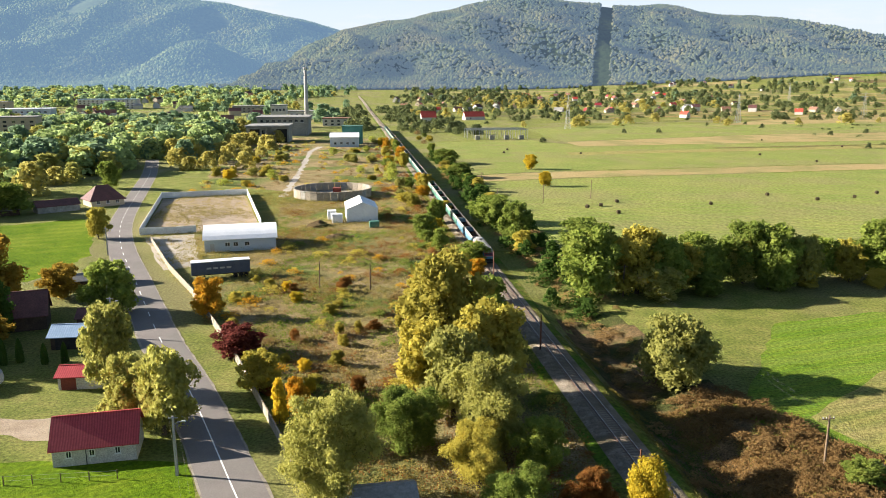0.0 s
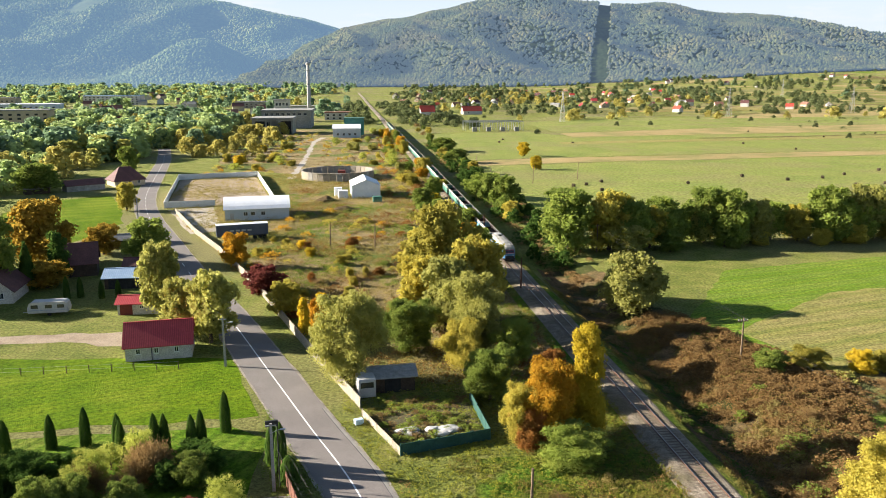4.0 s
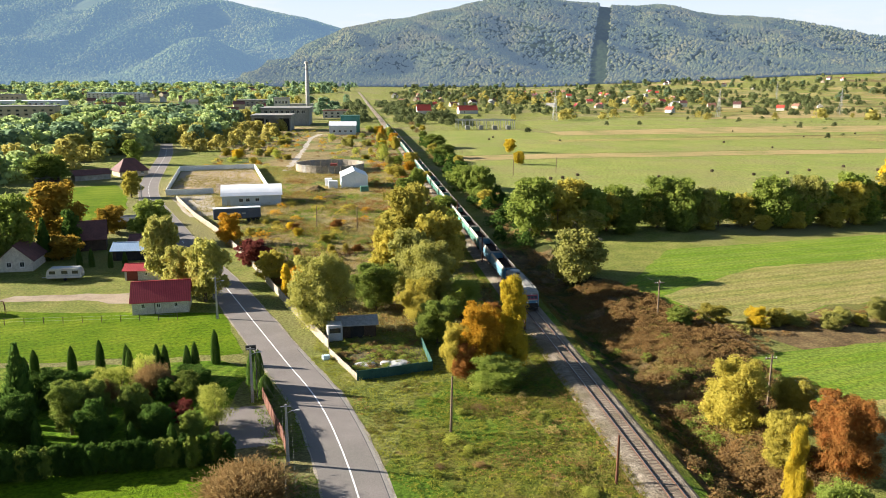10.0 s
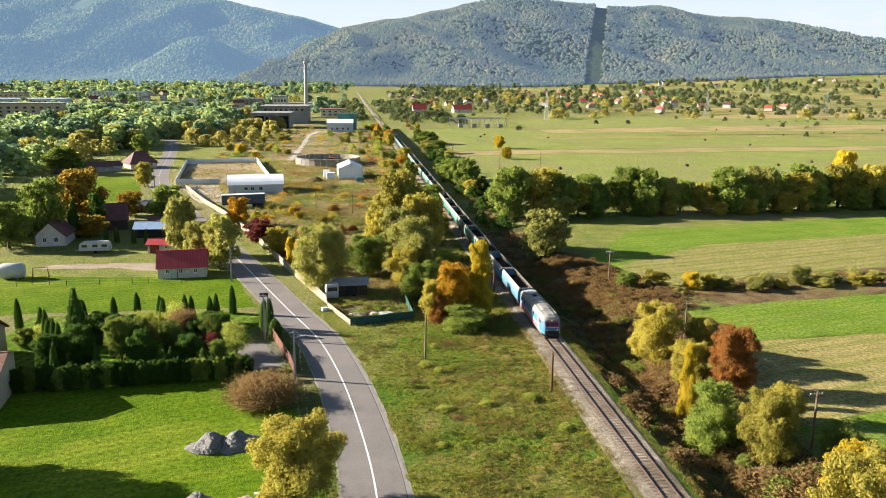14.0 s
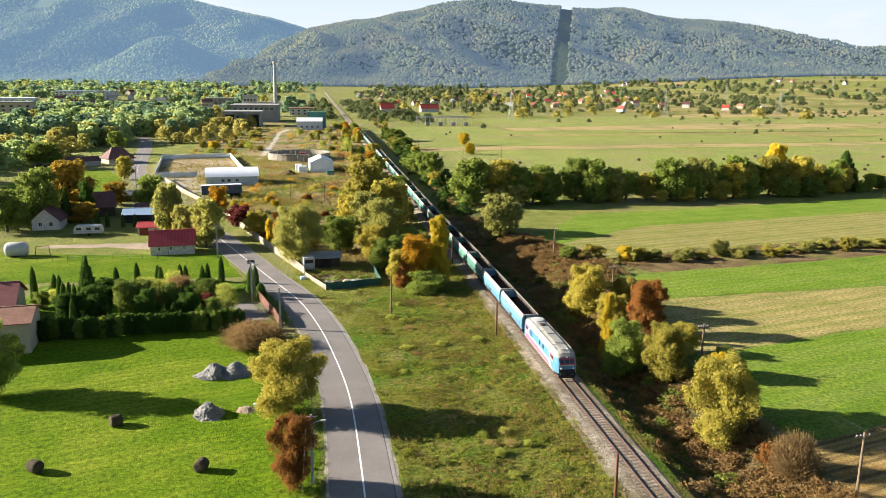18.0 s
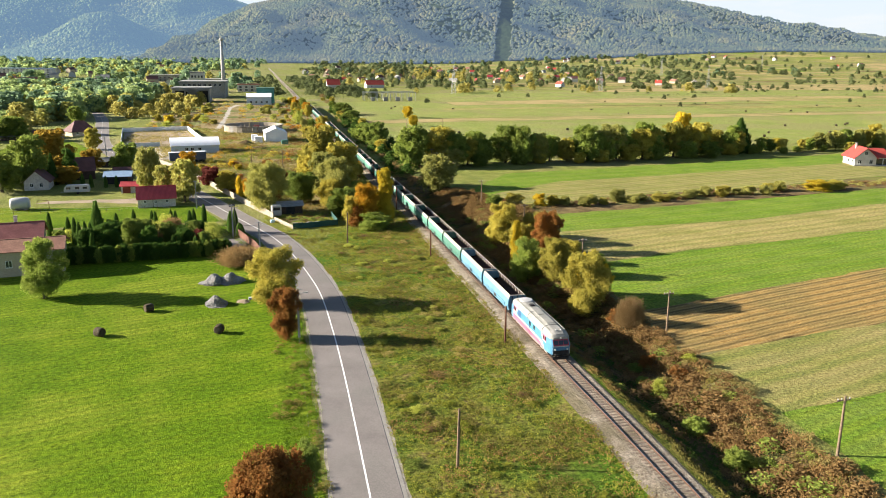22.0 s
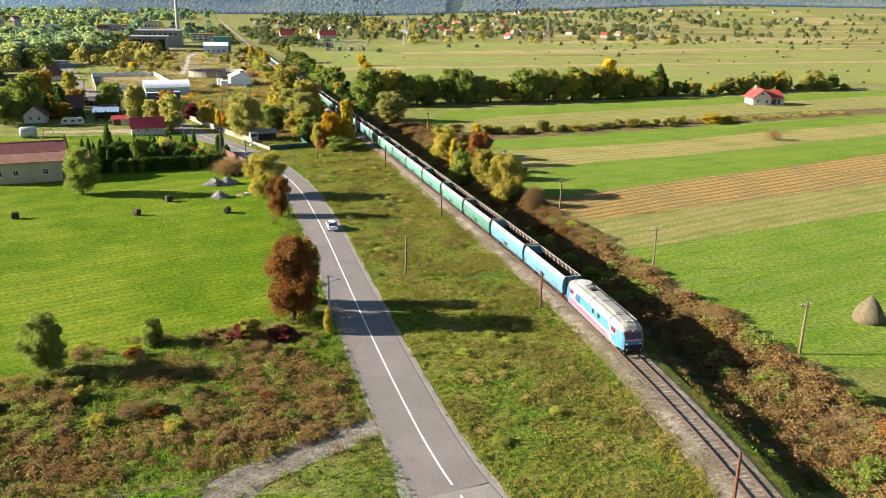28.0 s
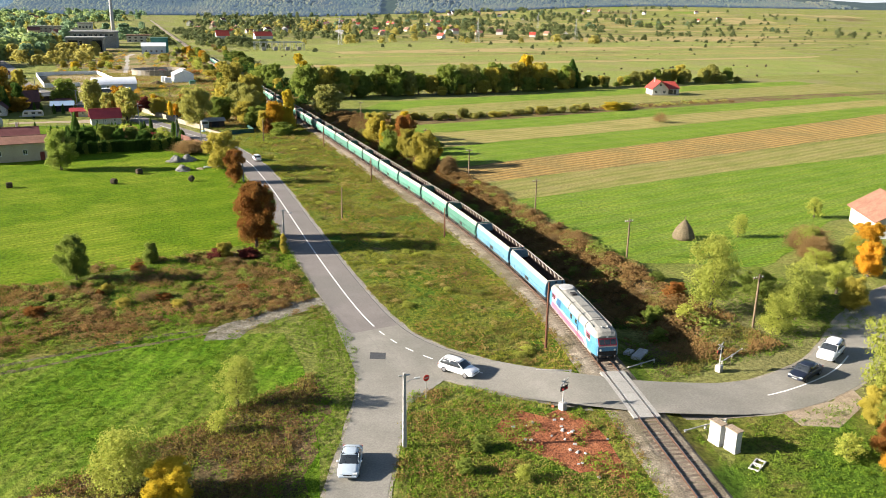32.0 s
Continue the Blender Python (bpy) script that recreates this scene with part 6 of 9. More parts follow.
def build_locomotive():
    root = thing("diesel_locomotive", pose(0, 0, 0), "light blue, pink and white diesel locomotive with a grey roof", "locomotive")

    def ring(y, w, z0=0.98, z1=3.12, slope=0.0):
        return [(-w, y, z0), (-w * 1.0, y, 2.3), (-w * 0.985, y + slope, z1), (w * 0.985, y + slope, z1), (w, y, 2.3), (w, y, z0)]

    body = loft(bmesh.new(), [ring(-8.1, 1.12, slope=0.42), ring(-7.95, 1.30, slope=0.40), ring(-7.2, 1.48, slope=0.1), ring(-6.5, 1.5), ring(6.5, 1.5), ring(7.2, 1.48, slope=-0.1), ring(7.95, 1.30, slope=-0.40), ring(8.1, 1.12, slope=-0.42)])
    body = part("body", body, P_BLUE, root)

    def roof_ring(y, w, h):
        return [(-w, y, 3.124), (-w * 0.96, y, 3.124 + h * 0.42), (-w * 0.78, y, 3.124 + h * 0.78), (-w * 0.4, y, 3.124 + h * 0.97), (w * 0.4, y, 3.124 + h * 0.97), (w * 0.78, y, 3.124 + h * 0.78), (w * 0.96, y, 3.124 + h * 0.42), (w, y, 3.124)]

    roof = loft(bmesh.new(), [roof_ring(-7.78, 1.10, 0.30), roof_ring(-7.45, 1.36, 0.70), roof_ring(-6.7, 1.49, 0.98), roof_ring(-4.5, 1.5, 1.05), roof_ring(4.5, 1.5, 1.05), roof_ring(6.7, 1.49, 0.98), roof_ring(7.45, 1.36, 0.70), roof_ring(7.78, 1.10, 0.30)])
    roof = part("roof", roof, P_ROOF, root, "dusty grey rounded roof", smooth=False)
    part("roof_hatch", boxed((-0.62, 0.62, -4.4, -1.2, 4.13, 4.24), bevel=0.04), P_ROOF, roof)
    part("roof_hatch", boxed((-0.62, 0.62, -0.9, 2.2, 4.13, 4.25), bevel=0.04), P_ROOF, roof)
    part("exhaust", boxed((-0.35, 0.35, 2.5, 3.3, 4.12, 4.36), bevel=0.05), P_BLACK, roof, "sooty black exhaust")
    fan = loft(bmesh.new(), [[(r * math.cos(a), 5.35 + r * math.sin(a), z) for a in (2 * math.pi * i / 20 for i in range(20))] for r, z in ((1.0, 4.10), (1.0, 4.25), (0.86, 4.30), (0.2, 4.33))])
    part("radiator_fan", fan, P_WHITE, roof, "pale round radiator fan cover")
    for y in (-4.9, 0.6):
        bm = bmesh.new()
        loft(bm, [[(x * 1.012, y + d, z + 0.02) for x, _, z in roof_ring(0, 1.5, 1.05)] for d in (-0.05, 0.05)])
        part("roof_seam", bm, P_BLACK, roof)
    for s in (-1, 1):
        bm = bmesh.new()
        box(bm, s * 1.12 - 0.04, s * 1.12 + 0.04, -6.4, 6.4, 3.98, 4.06)
        part("roof_rail", bm, P_ROOF, roof)
        part("horn", tube(bmesh.new(), [(s * 0.35, -6.6, 4.13), (s * 0.35, -7.0, 4.16)], [0.04, 0.09], 8), P_WHITE, roof)

    def panel(name, s, y0, y1, z0, z1, material, label="", proud=0.012, parent=root):
        x = s * 1.5
        return part(name, boxed((min(x, x + s * proud), max(x, x + s * proud), y0, y1, z0, z1)), material, parent, label)

    def shape(name, s, pts, material, label="", proud=0.012):
        bm = loft(bmesh.new(), [[(s * (1.5 + q), y, z) for y, z in pts] for q in (0.0, proud)])
        return part(name, bm, material, root, label)

    for s in (-1, 1):
        shape("lower_stripe", s, ((6.5, 1.02), (6.5, 1.78), (-4.3, 1.50), (-5.6, 1.02)), P_PINK, "faded pink lower stripe")
        shape("white_stripe", s, ((6.5, 1.785), (6.5, 2.02), (-4.2, 1.86), (-5.3, 1.86), (-5.9, 1.025), (-5.62, 1.025), (-4.3, 1.506)), P_WHITE, "off-white waist stripe")
        for e in (-1, 1):
            shape("cab_panel", s, ((e * 4.95, 3.08), (e * 6.5, 3.08), (e * 6.5, 2.26), (e * 5.55, 2.26)), P_PINK, "pink cab side")
            shape("cab_band", s, ((e * 4.5, 3.08), (e * 4.94, 3.08), (e * 5.54, 2.25), (e * 6.5, 2.25), (e * 6.5, 2.10), (e * 5.2, 2.10)), P_WHITE, "white diagonal band behind the cab")
            y0, y1 = sorted((e * 5.95, e * 6.42))
            panel("cab_window", s, y0, y1, 2.38, 2.95, GLASS, "dark cab side window", 0.02)
            y0, y1 = sorted((e * 5.42, e * 5.82))
            panel("cab_door_window", s, y0, y1, 2.38, 2.9, GLASS, "dark door window", 0.02)
        for y in (-2.3, -0.7):
            panel("side_window", s, y, y + 0.55, 2.35, 2.95, GLASS, "dark engine-room window", 0.02)
        panel("equipment_door", s, 3.4, 4.5, 1.95, 2.98, mat("deep_blue_door_paint", [(0.020, 0.060, 0.130), (0.032, 0.085, 0.165)], 0.8, 5.0, 0.5, vary=0.2), "deep blue equipment door", 0.025)
        panel("skirt", s, -7.0, 7.0, 0.80, 0.97, P_ROOF, "dusty grey skirt along the sill", 0.004)
    for e in (-1, 1):
        bm = bmesh.new()
        loft(bm, [[(x, e * (8.11 + q - (0.42 if z > 3 else 0.0)), z) for x, z in ((-1.12, 2.26), (-1.10, 3.10), (1.10, 3.10), (1.12, 2.26))] for q in (0, 0.02)])
        part("front_window_band", bm, P_RED, root, "dark red band round the front windows")
        for x0, x1 in ((-0.98, -0.38), (-0.30, 0.30), (0.38, 0.98)):
            bm = bmesh.new()
            loft(bm, [[(x, e * (8.13 + q - (0.33 if z > 2.9 else 0.06)), z) for x, z in ((x0, 2.42), (x0, 2.94), (x1, 2.94), (x1, 2.42))] for q in (0, 0.02)])
            part("windscreen", bm, GLASS, root)
        part("front_stripe", boxed((-1.1, 1.1, min(e * 8.1, e * 8.115), max(e * 8.1, e * 8.115), 2.10, 2.24)), P_WHITE, root, "white stripe across the nose")
        part("nose_stripe", boxed((-1.1, 1.1, min(e * 8.1, e * 8.115), max(e * 8.1, e * 8.115), 1.0, 1.56)), P_BLACK, root, "black band low on the nose")
        for x in (-0.85, 0.85):
            bm = tube(bmesh.new(), [(x, e * 8.09, 1.72), (x, e * 8.17, 1.72)], [0.13, 0.11], 12)
            part("headlight", bm, P_LAMP, root, "round headlight")
        part("headlight", tube(bmesh.new(), [(0, e * 7.66, 3.28), (0, e * 7.82, 3.26)], [0.13, 0.12], 12), P_LAMP, root)
        part("buffer_beam", boxed((-1.3, 1.3, min(e * 7.7, e * 8.1), max(e * 7.7, e * 8.1), 0.72, 0.975), bevel=0.03), P_BLACK, root)
        part("snow_plough", boxed((-1.15, 1.15, min(e * 7.9, e * 8.15), max(e * 7.9, e * 8.15), 0.22, 0.62), bevel=0.05), P_BLACK, root)
        part("coupling", boxed((-0.1, 0.1, min(e * 8.1, e * 8.4), max(e * 8.1, e * 8.4), 0.82, 1.02), bevel=0.03), P_BLACK, root)
        buffers(root, e * 8.1, e)
        for x in (-1.2, 1.2):
            part("handrail", tube(bmesh.new(), [(x, e * 8.0, 1.0), (x, e * 8.13, 1.2), (x, e * 8.13, 2.1)], [0.02, 0.02, 0.02], 5), P_WHITE, root)
    part("fuel_tank", boxed((-1.25, 1.25, -1.9, 1.9, 0.38, 0.96), bevel=0.12), P_BLACK, root)
    for y in (-4.9, 4.9):
        bogie(root, y, (-1.6, 0, 1.6), 1.6)
    return root


SIDE = ((1.20, 3.72), (1.34, 3.46), (1.45, 3.08), (1.50, 2.60), (1.49, 2.05), (1.43, 1.55), (1.36, 1.22))


def build_wagon(paint, label):
    """A hopper wagon whose sides bulge and close in towards an open top."""
    root = thing("hopper_wagon", pose(0, 0, 0), label, "freight wagon", "coal train")
    L = 6.72

    def skin(s, out, inn, pts, y0=-L, y1=L):
        ring = [(x + out, z) for x, z in pts] + [(x + inn, z) for x, z in pts[::-1]]
        return loft(bmesh.new(), [[(s * x, y, z) for x, z in ring] for y in (y0, y1)])

    for s in (-1, 1):
        part("side_wall", skin(s, 0.0, -0.05, SIDE), paint, root)
        part("worn_band", skin(s, 0.012, 0.002, ((1.21, 3.70), (1.34, 3.46), (1.42, 3.18)), -L + 0.02, L - 0.02), P_WORN, root, "pale worn band along the top")
        part("rim", boxed((min(s * 1.13, s * 1.23), max(s * 1.13, s * 1.23), -L, L, 3.722, 3.80), bevel=0.02), P_RIM, root, "worn bare top rim")
        part("waist_rail", boxed((min(s * 1.50, s * 1.56), max(s * 1.50, s * 1.56), -L, L, 1.96, 2.06)), paint, root)
        part("lower_rail", boxed((min(s * 1.38, s * 1.46), max(s * 1.38, s * 1.46), -L, L, 1.20, 1.30)), paint, root)
        for k in range(10):
            y = -L + 0.45 + k * (2 * L - 0.9) / 9
            bm = loft(bmesh.new(), [[(s * 1.48, y + q, 1.96), (s * 1.55, y + q, 1.96), (s * 1.45, y + q, 1.30), (s * 1.37, y + q, 1.30)] for q in (-0.05, 0.05)])
            part("rib", bm, paint, root)
            part("inner_stay", skin(s, -0.06, -0.16, ((1.20, 3.70), (1.34, 3.46), (1.45, 3.08), (1.48, 2.8)), y - 0.09, y + 0.09), P_RIM, root, "pale inner stay")
        part("inner_lining", skin(s, -0.055, -0.065, ((1.20, 3.68), (1.34, 3.44), (1.44, 3.06), (1.48, 2.6), (1.40, 2.3)), -L + 0.12, L - 0.12), P_RUST, root, "dark rust-brown inner lining")
        part("sill", boxed((min(s * 1.05, s * 1.34), max(s * 1.05, s * 1.34), -L, L, 0.98, 1.20)), P_BLACK, root)
        part("discharge_door", boxed((min(s * 1.46, s * 1.52), max(s * 1.46, s * 1.52), -0.5, 0.5, 1.32, 1.94)), P_BLACK, root)
    for e in (-1, 1):
        bm = loft(bmesh.new(), [[(-x + 0.05, e * q, z) for x, z in SIDE] + [(x - 0.05, e * q, z) for x, z in SIDE[::-1]] for q in (L - 0.10, L)])
        part("end_wall", bm, paint, root)
        for x in (-0.9, 0, 0.9):
            part("end_rib", boxed((x - 0.05, x + 0.05, min(e * L, e * (L + 0.08)), max(e * L, e * (L + 0.08)), 1.3, 3.70)), P_BLACK, root)
        part("end_rim", boxed((-1.13, 1.13, min(e * (L - 0.12), e * (L + 0.04)), max(e * (L - 0.12), e * (L + 0.04)), 3.722, 3.80)), P_RIM, root)
        part("platform", boxed((-1.3, 1.3, min(e * L, e * (L + 0.10)), max(e * L, e * (L + 0.10)), 0.95, 1.20)), P_BLACK, root)
        buffers(root, e * (L + 0.02), e)
        bogie(root, e * 4.5, (-0.9, 0.9), 0.9)
    part("hopper_floor", loft(bmesh.new(), [[(-1.40, y, 2.34), (-0.5, y, 1.7), (0.5, y, 1.7), (1.40, y, 2.34), (0, y, 1.4)] for y in (-L + 0.11, L - 0.11)]), P_RUST, root, "dark rusty empty hopper floor")
    return root


LOCO = build_locomotive()
LOCO.scale = (0.90, 1.0, 0.85)
WAGONS = []
_blue = build_wagon(P_STEELBLUE, "sky-blue steel hopper wagon, open and empty")
_teal = build_wagon(P_TEAL, "faded teal-green steel hopper wagon, open and empty")
_dark = build_wagon(P_DKGREEN, "dirty dark green steel hopper wagon, open and empty")
for _w in (_blue, _teal, _dark):
    _w.scale = (0.90, 1.0, 0.83)
for i in range(35):
    if i == 0:
        w = _blue
    elif i == 1:
        w = copy_thing(_blue, pose(0, 0, 0))
    elif i == 2:
        w = _teal
    elif i == 9:
        w = _dark
    elif i in (13, 14, 18, 21, 22, 26, 27, 30, 33):
        w = copy_thing(_dark, pose(0, 0, 0))
    else:
        w = copy_thing(_teal, pose(0, 0, 0)) if i > 2 else _teal
    WAGONS.append(w)


def train_rows(back):
    """Poses of a vehicle whose middle is that far behind the train's front."""
    rows = []
    for t in range(0, 33, 2):
        s = S_Y0 - 168.0 + 9.60 * t - 0.0125 * t * t - back
        (x, y, z), rz = on_track(s)
        rows.append((t, pose(x, y, z, 0, 0, rz)))
    return rows


# ---- road vehicles ----
def car_paint(name, c):
    return mat(name, [c, tuple(min(1, v * 1.08) for v in c)], 1.0, 5.0, 0.28, vary=0.05, spec=0.6)


M_TYRE = mat("black_tyre_rubber", [(0.012, 0.012, 0.012), (0.022, 0.022, 0.022)], 4.0, 12.0, 0.85)
M_ALLOY = mat("grey_wheel_metal", [(0.30, 0.30, 0.31), (0.42, 0.42, 0.43)], 3.0, 9.0, 0.35, metal=0.8)
M_PLASTIC = mat("dark_plastic_trim", [(0.02, 0.02, 0.022), (0.03, 0.03, 0.03)], 3.0, 9.0, 0.6)
M_TAIL = mat("red_lamp_plastic", [(0.35, 0.02, 0.02), (0.42, 0.03, 0.03)], 3.0, 9.0, 0.3)


def build_car(m, material, label, shape="hatch", length=4.1, width=1.72, height=1.46):
    """A car whose nose points along -y."""
    root = thing("car", m, label, "car")
    h = length / 2

    def ring(y, w, z0, z1, crown=0.03):
        half = [(0.72, 0.0), (0.93, 0.10), (0.99, 0.32), (1.0, 0.55), (0.975, 0.82), (0.90, 0.96), (0.60, 1.0)]
        pts = [(w * a, y, z0 + (z1 - z0) * b + (crown if a == 0.60 else 0)) for a, b in half]
        return pts + [(-x, yy, z) for x, yy, z in pts[::-1]]

    W = width / 2
    tail = {"hatch": 0.98, "wagon": 1.0, "suv": 1.05, "sedan": 0.97}[shape]
    lift = height - 1.46
    lower = loft(bmesh.new(), [ring(-h, W * 0.72, 0.36, 0.58), ring(-h + 0.06, W * 0.85, 0.28, 0.66), ring(-h + 0.22, W * 0.95, 0.23, 0.74 + lift * 0.5), ring(-h + 0.6, W, 0.21, 0.82 + lift * 0.6), ring(-h + 1.1, W, 0.21, 0.92 + lift * 0.6), ring(0, W, 0.21, 0.95 + lift * 0.6), ring(h - 0.9, W, 0.21, 0.97 * tail), ring(h - 0.35, W * 0.98, 0.23, 0.97 * tail), ring(h - 0.10, W * 0.92, 0.26, 0.90), ring(h, W * 0.80, 0.34, 0.72)])
    part("body", lower, material, root, smooth=True)
    rear = {"hatch": h - 0.18, "wagon": h - 0.12, "suv": h - 0.15, "sedan": h - 0.62}[shape]
    rtop = {"hatch": h - 0.75, "wagon": h - 0.45, "suv": h - 0.45, "sedan": h - 1.25}[shape]
    zb = 0.90 + lift * 0.6

    def cab(y, w, z, k):
        half = [(1.0, 0.0), (0.93, 0.5), (0.83, 0.88), (0.70, 1.0)]
        pts = [(w * a, y, zb + (z - zb) * b) for a, b in half]
        return pts + [(-x, yy, zz) for x, yy, zz in pts[::-1]]

    n = 5
    front = [cab(-h + 1.02 + 0.75 * q / n, W * (0.90 + 0.04 * q / n), zb + 0.02 + (height - 0.05 - zb) * (q / n) ** 0.85, 0) for q in range(n + 1)]
    back = [cab(rtop + (rear - rtop) * q / n, W * (0.94 - 0.04 * q / n), zb + 0.02 + (height - 0.05 - zb) * (1 - q / n) ** 0.8, 0) for q in range(n + 1)]
    part("windows", loft(bmesh.new(), front + [cab((-h + 1.77 + rtop) / 2, W * 0.95, height - 0.02, 0)] + back), GLASS, root, "dark tinted windows", smooth=True)

    def top(y, z, k=1.0):
        half = [(0.80 * k, -0.10), (0.74 * k, -0.01), (0.45 * k, 0.022), (0.0, 0.03)]
        pts = [(W * 0.95 * a, y, z + b) for a, b in half]
        return pts + [(-x, yy, zz) for x, yy, zz in pts[-2::-1]]

    ym = (-h + 1.77 + rtop) / 2
    part("roof", loft(bmesh.new(), [top(-h + 1.66, height - 0.085, 0.97), top(-h + 1.85, height - 0.035), top(ym, height - 0.005), top(rtop - 0.1, height - 0.035), top(rtop + 0.12, height - 0.10, 0.97)]), material, root, smooth=True)
    for s in (-1, 1):
        for ya, yb in ((-h + 1.05, -h + 1.75), ((-h + 1.75 + rtop) / 2, (-h + 1.75 + rtop) / 2), (rear, rtop)):
            bm = loft(bmesh.new(), [[(s * W * 0.93, ya - 0.04, zb), (s * W * 0.94, ya + 0.05, zb), (s * W * 0.90, ya + 0.05, zb)], [(s * W * 0.80, yb - 0.04, height - 0.07), (s * W * 0.81, yb + 0.05, height - 0.07), (s * W * 0.74, yb + 0.05, height - 0.07)]])
            part("pillar", bm, material, root)
        part("mirror", boxed((min(s * W, s * (W + 0.16)), max(s * W, s * (W + 0.16)), -h + 1.28, -h + 1.42, 0.90, 1.04), bevel=0.03), material, root)
        part("headlight", boxed((min(s * W * 0.45, s * W * 0.86), max(s * W * 0.45, s * W * 0.86), -h + 0.02, -h + 0.2, 0.58, 0.70), bevel=0.02), P_LAMP, root)
        part("tail_light", boxed((min(s * W * 0.60, s * W * 0.92), max(s * W * 0.60, s * W * 0.92), h - 0.16, h - 0.005, 0.66, 0.86), bevel=0.02), M_TAIL, root)
        for y in (-h + 0.78, h - 0.78):
            tyre = part("wheel", loft(bmesh.new(), disc_rings(s * (W - 0.10), y, 0.31, 0.31, 0.20, 16)), M_TYRE, root)
            part("rim", loft(bmesh.new(), disc_rings(s * (W - 0.005), y, 0.31, 0.19, 0.03, 12)), M_ALLOY, tyre)
    for e in (-1, 1):
        part("bumper", boxed((-W * 0.85, W * 0.85, min(e * (h - 0.08), e * (h + 0.03)), max(e * (h - 0.08), e * (h + 0.03)), 0.34, 0.50), bevel=0.03), material, root)
        part("number_plate", boxed((-0.26, 0.26, min(e * (h + 0.03), e * (h + 0.04)), max(e * (h + 0.03), e * (h + 0.04)), 0.40, 0.49)), P_WHITE, root, "plain white plate")
    part("grille", boxed((-W * 0.4, W * 0.4, -h - 0.008, -h + 0.05, 0.52, 0.60)), M_PLASTIC, root)
    if shape == "wagon":
        for s in (-1, 1):
            part("roof_rail", boxed((s * W * 0.66 - 0.02, s * W * 0.66 + 0.02, -h + 2.0, rtop - 0.1, height, height + 0.06)), M_PLASTIC, root)
    return root


WHITE = car_paint("white_car_paint", (0.72, 0.74, 0.76))
SILVER = car_paint("silver_car_paint", (0.36, 0.42, 0.48))
BLACKCAR = car_paint("black_car_paint", (0.012, 0.016, 0.028))
CAR_MOVING = build_car(pose(-24.2, -72, 0.05, 0, 0, 180), WHITE, "small white hatchback driving along the road")
CAR_TURNING = build_car(pose(-19.6, -122.2, 0.05, 0, 0, 36), WHITE, "white estate car with dark windows at the junction", "wagon", 4.1, 1.68, 1.44)
CAR_SIDE = build_car(pose(-34.0, -135.5, 0.05, 0, 0, -20), SILVER, "small silver saloon car on the side road", "sedan", 4.0)
build_car(pose(13.6, -134.2, 0.05, 0, 0, -70), BLACKCAR, "black saloon car waiting at the level crossing", "sedan", 4.4)
build_car(pose(20.0, -131.2, 0.05, 0, 0, -62), WHITE, "white off-road car waiting behind a black car", "suv", 4.4, 1.85, 1.68)

# ---- buildings ----
W_WHITE = mat("white_render", [(0.46, 0.44, 0.40), (0.58, 0.56, 0.52)], 0.7, 5.0, 0.9, vary=0.14)
W_CREAM = mat("cream_render", [(0.370, 0.311, 0.215), (0.444, 0.377, 0.274)], 0.6, 5.0, 0.9, vary=0.14)
W_STONE = mat("whitewashed_blockwork", [(0.40, 0.37, 0.33), (0.56, 0.53, 0.48)], 1.5, 6.0, 0.92, bump=0.2, vary=0.25)
W_GREY = mat("stained_grey_concrete", [(0.20, 0.19, 0.17), (0.31, 0.30, 0.27)], 0.12, 1.2, 0.92, vary=0.3)
W_BROWN = mat("dark_timber_wall", [(0.045, 0.030, 0.022), (0.085, 0.058, 0.040)], 1.2, 6.0, 0.9, vary=0.3)
R_RED = mat("red_metal_tile_roof", [(0.36, 0.045, 0.052), (0.46, 0.068, 0.070)], 0.5, 3.5, 0.55, bump=0.15, bump_scale=5.0, vary=0.16, wave=((0.20, 0.022, 0.030), 1.1, 0, 0.55))
R_DULL = mat("dull_maroon_tile_roof", [(0.165, 0.055, 0.050), (0.230, 0.085, 0.075)], 0.5, 3.5, 0.7, vary=0.2)
R_BRIGHT = mat("bright_red_tile_roof", [(0.42, 0.060, 0.040), (0.52, 0.085, 0.055)], 0.4, 3.0, 0.6, vary=0.15)
R_FIELD = mat("weathered_red_tile_roof", [(0.280, 0.040, 0.032), (0.370, 0.062, 0.045)], 0.5, 3.0, 0.65, vary=0.2)
R_MAROON = mat("maroon_tile_roof", [(0.085, 0.040, 0.038), (0.140, 0.062, 0.055)], 0.5, 4.0, 0.75, vary=0.22)
R_BROWN = mat("brown_tile_roof", [(0.185, 0.090, 0.060), (0.270, 0.140, 0.095)], 0.5, 4.0, 0.8, vary=0.25)
R_BLUE = mat("blue_grey_sheet_roof", [(0.25, 0.36, 0.50), (0.34, 0.45, 0.58)], 0.5, 4.0, 0.45, vary=0.12, wave=((0.20, 0.29, 0.42), 0.9, 0, 0.4))
R_WHITE = mat("white_sheet_roof", [(0.66, 0.69, 0.72), (0.78, 0.80, 0.82)], 0.3, 3.0, 0.5, vary=0.08)
R_GREY = mat("grey_felt_roof", [(0.20, 0.20, 0.19), (0.30, 0.29, 0.27)], 0.2, 2.0, 0.9, vary=0.25)
W_PALEBLUE = mat("pale_blue_grey_panels", [(0.42, 0.48, 0.52), (0.52, 0.57, 0.60)], 0.3, 3.0, 0.6, vary=0.1, wave=((0.34, 0.40, 0.44), 1.2, 0, 0.35))
W_DOOR = mat("red_brown_door_paint", [(0.14, 0.030, 0.022), (0.20, 0.045, 0.032)], 1.0, 5.0, 0.7, vary=0.2)
M_FRAME = mat("white_window_frame", [(0.60, 0.60, 0.58), (0.70, 0.70, 0.68)], 2.0, 6.0, 0.6, vary=0.1)
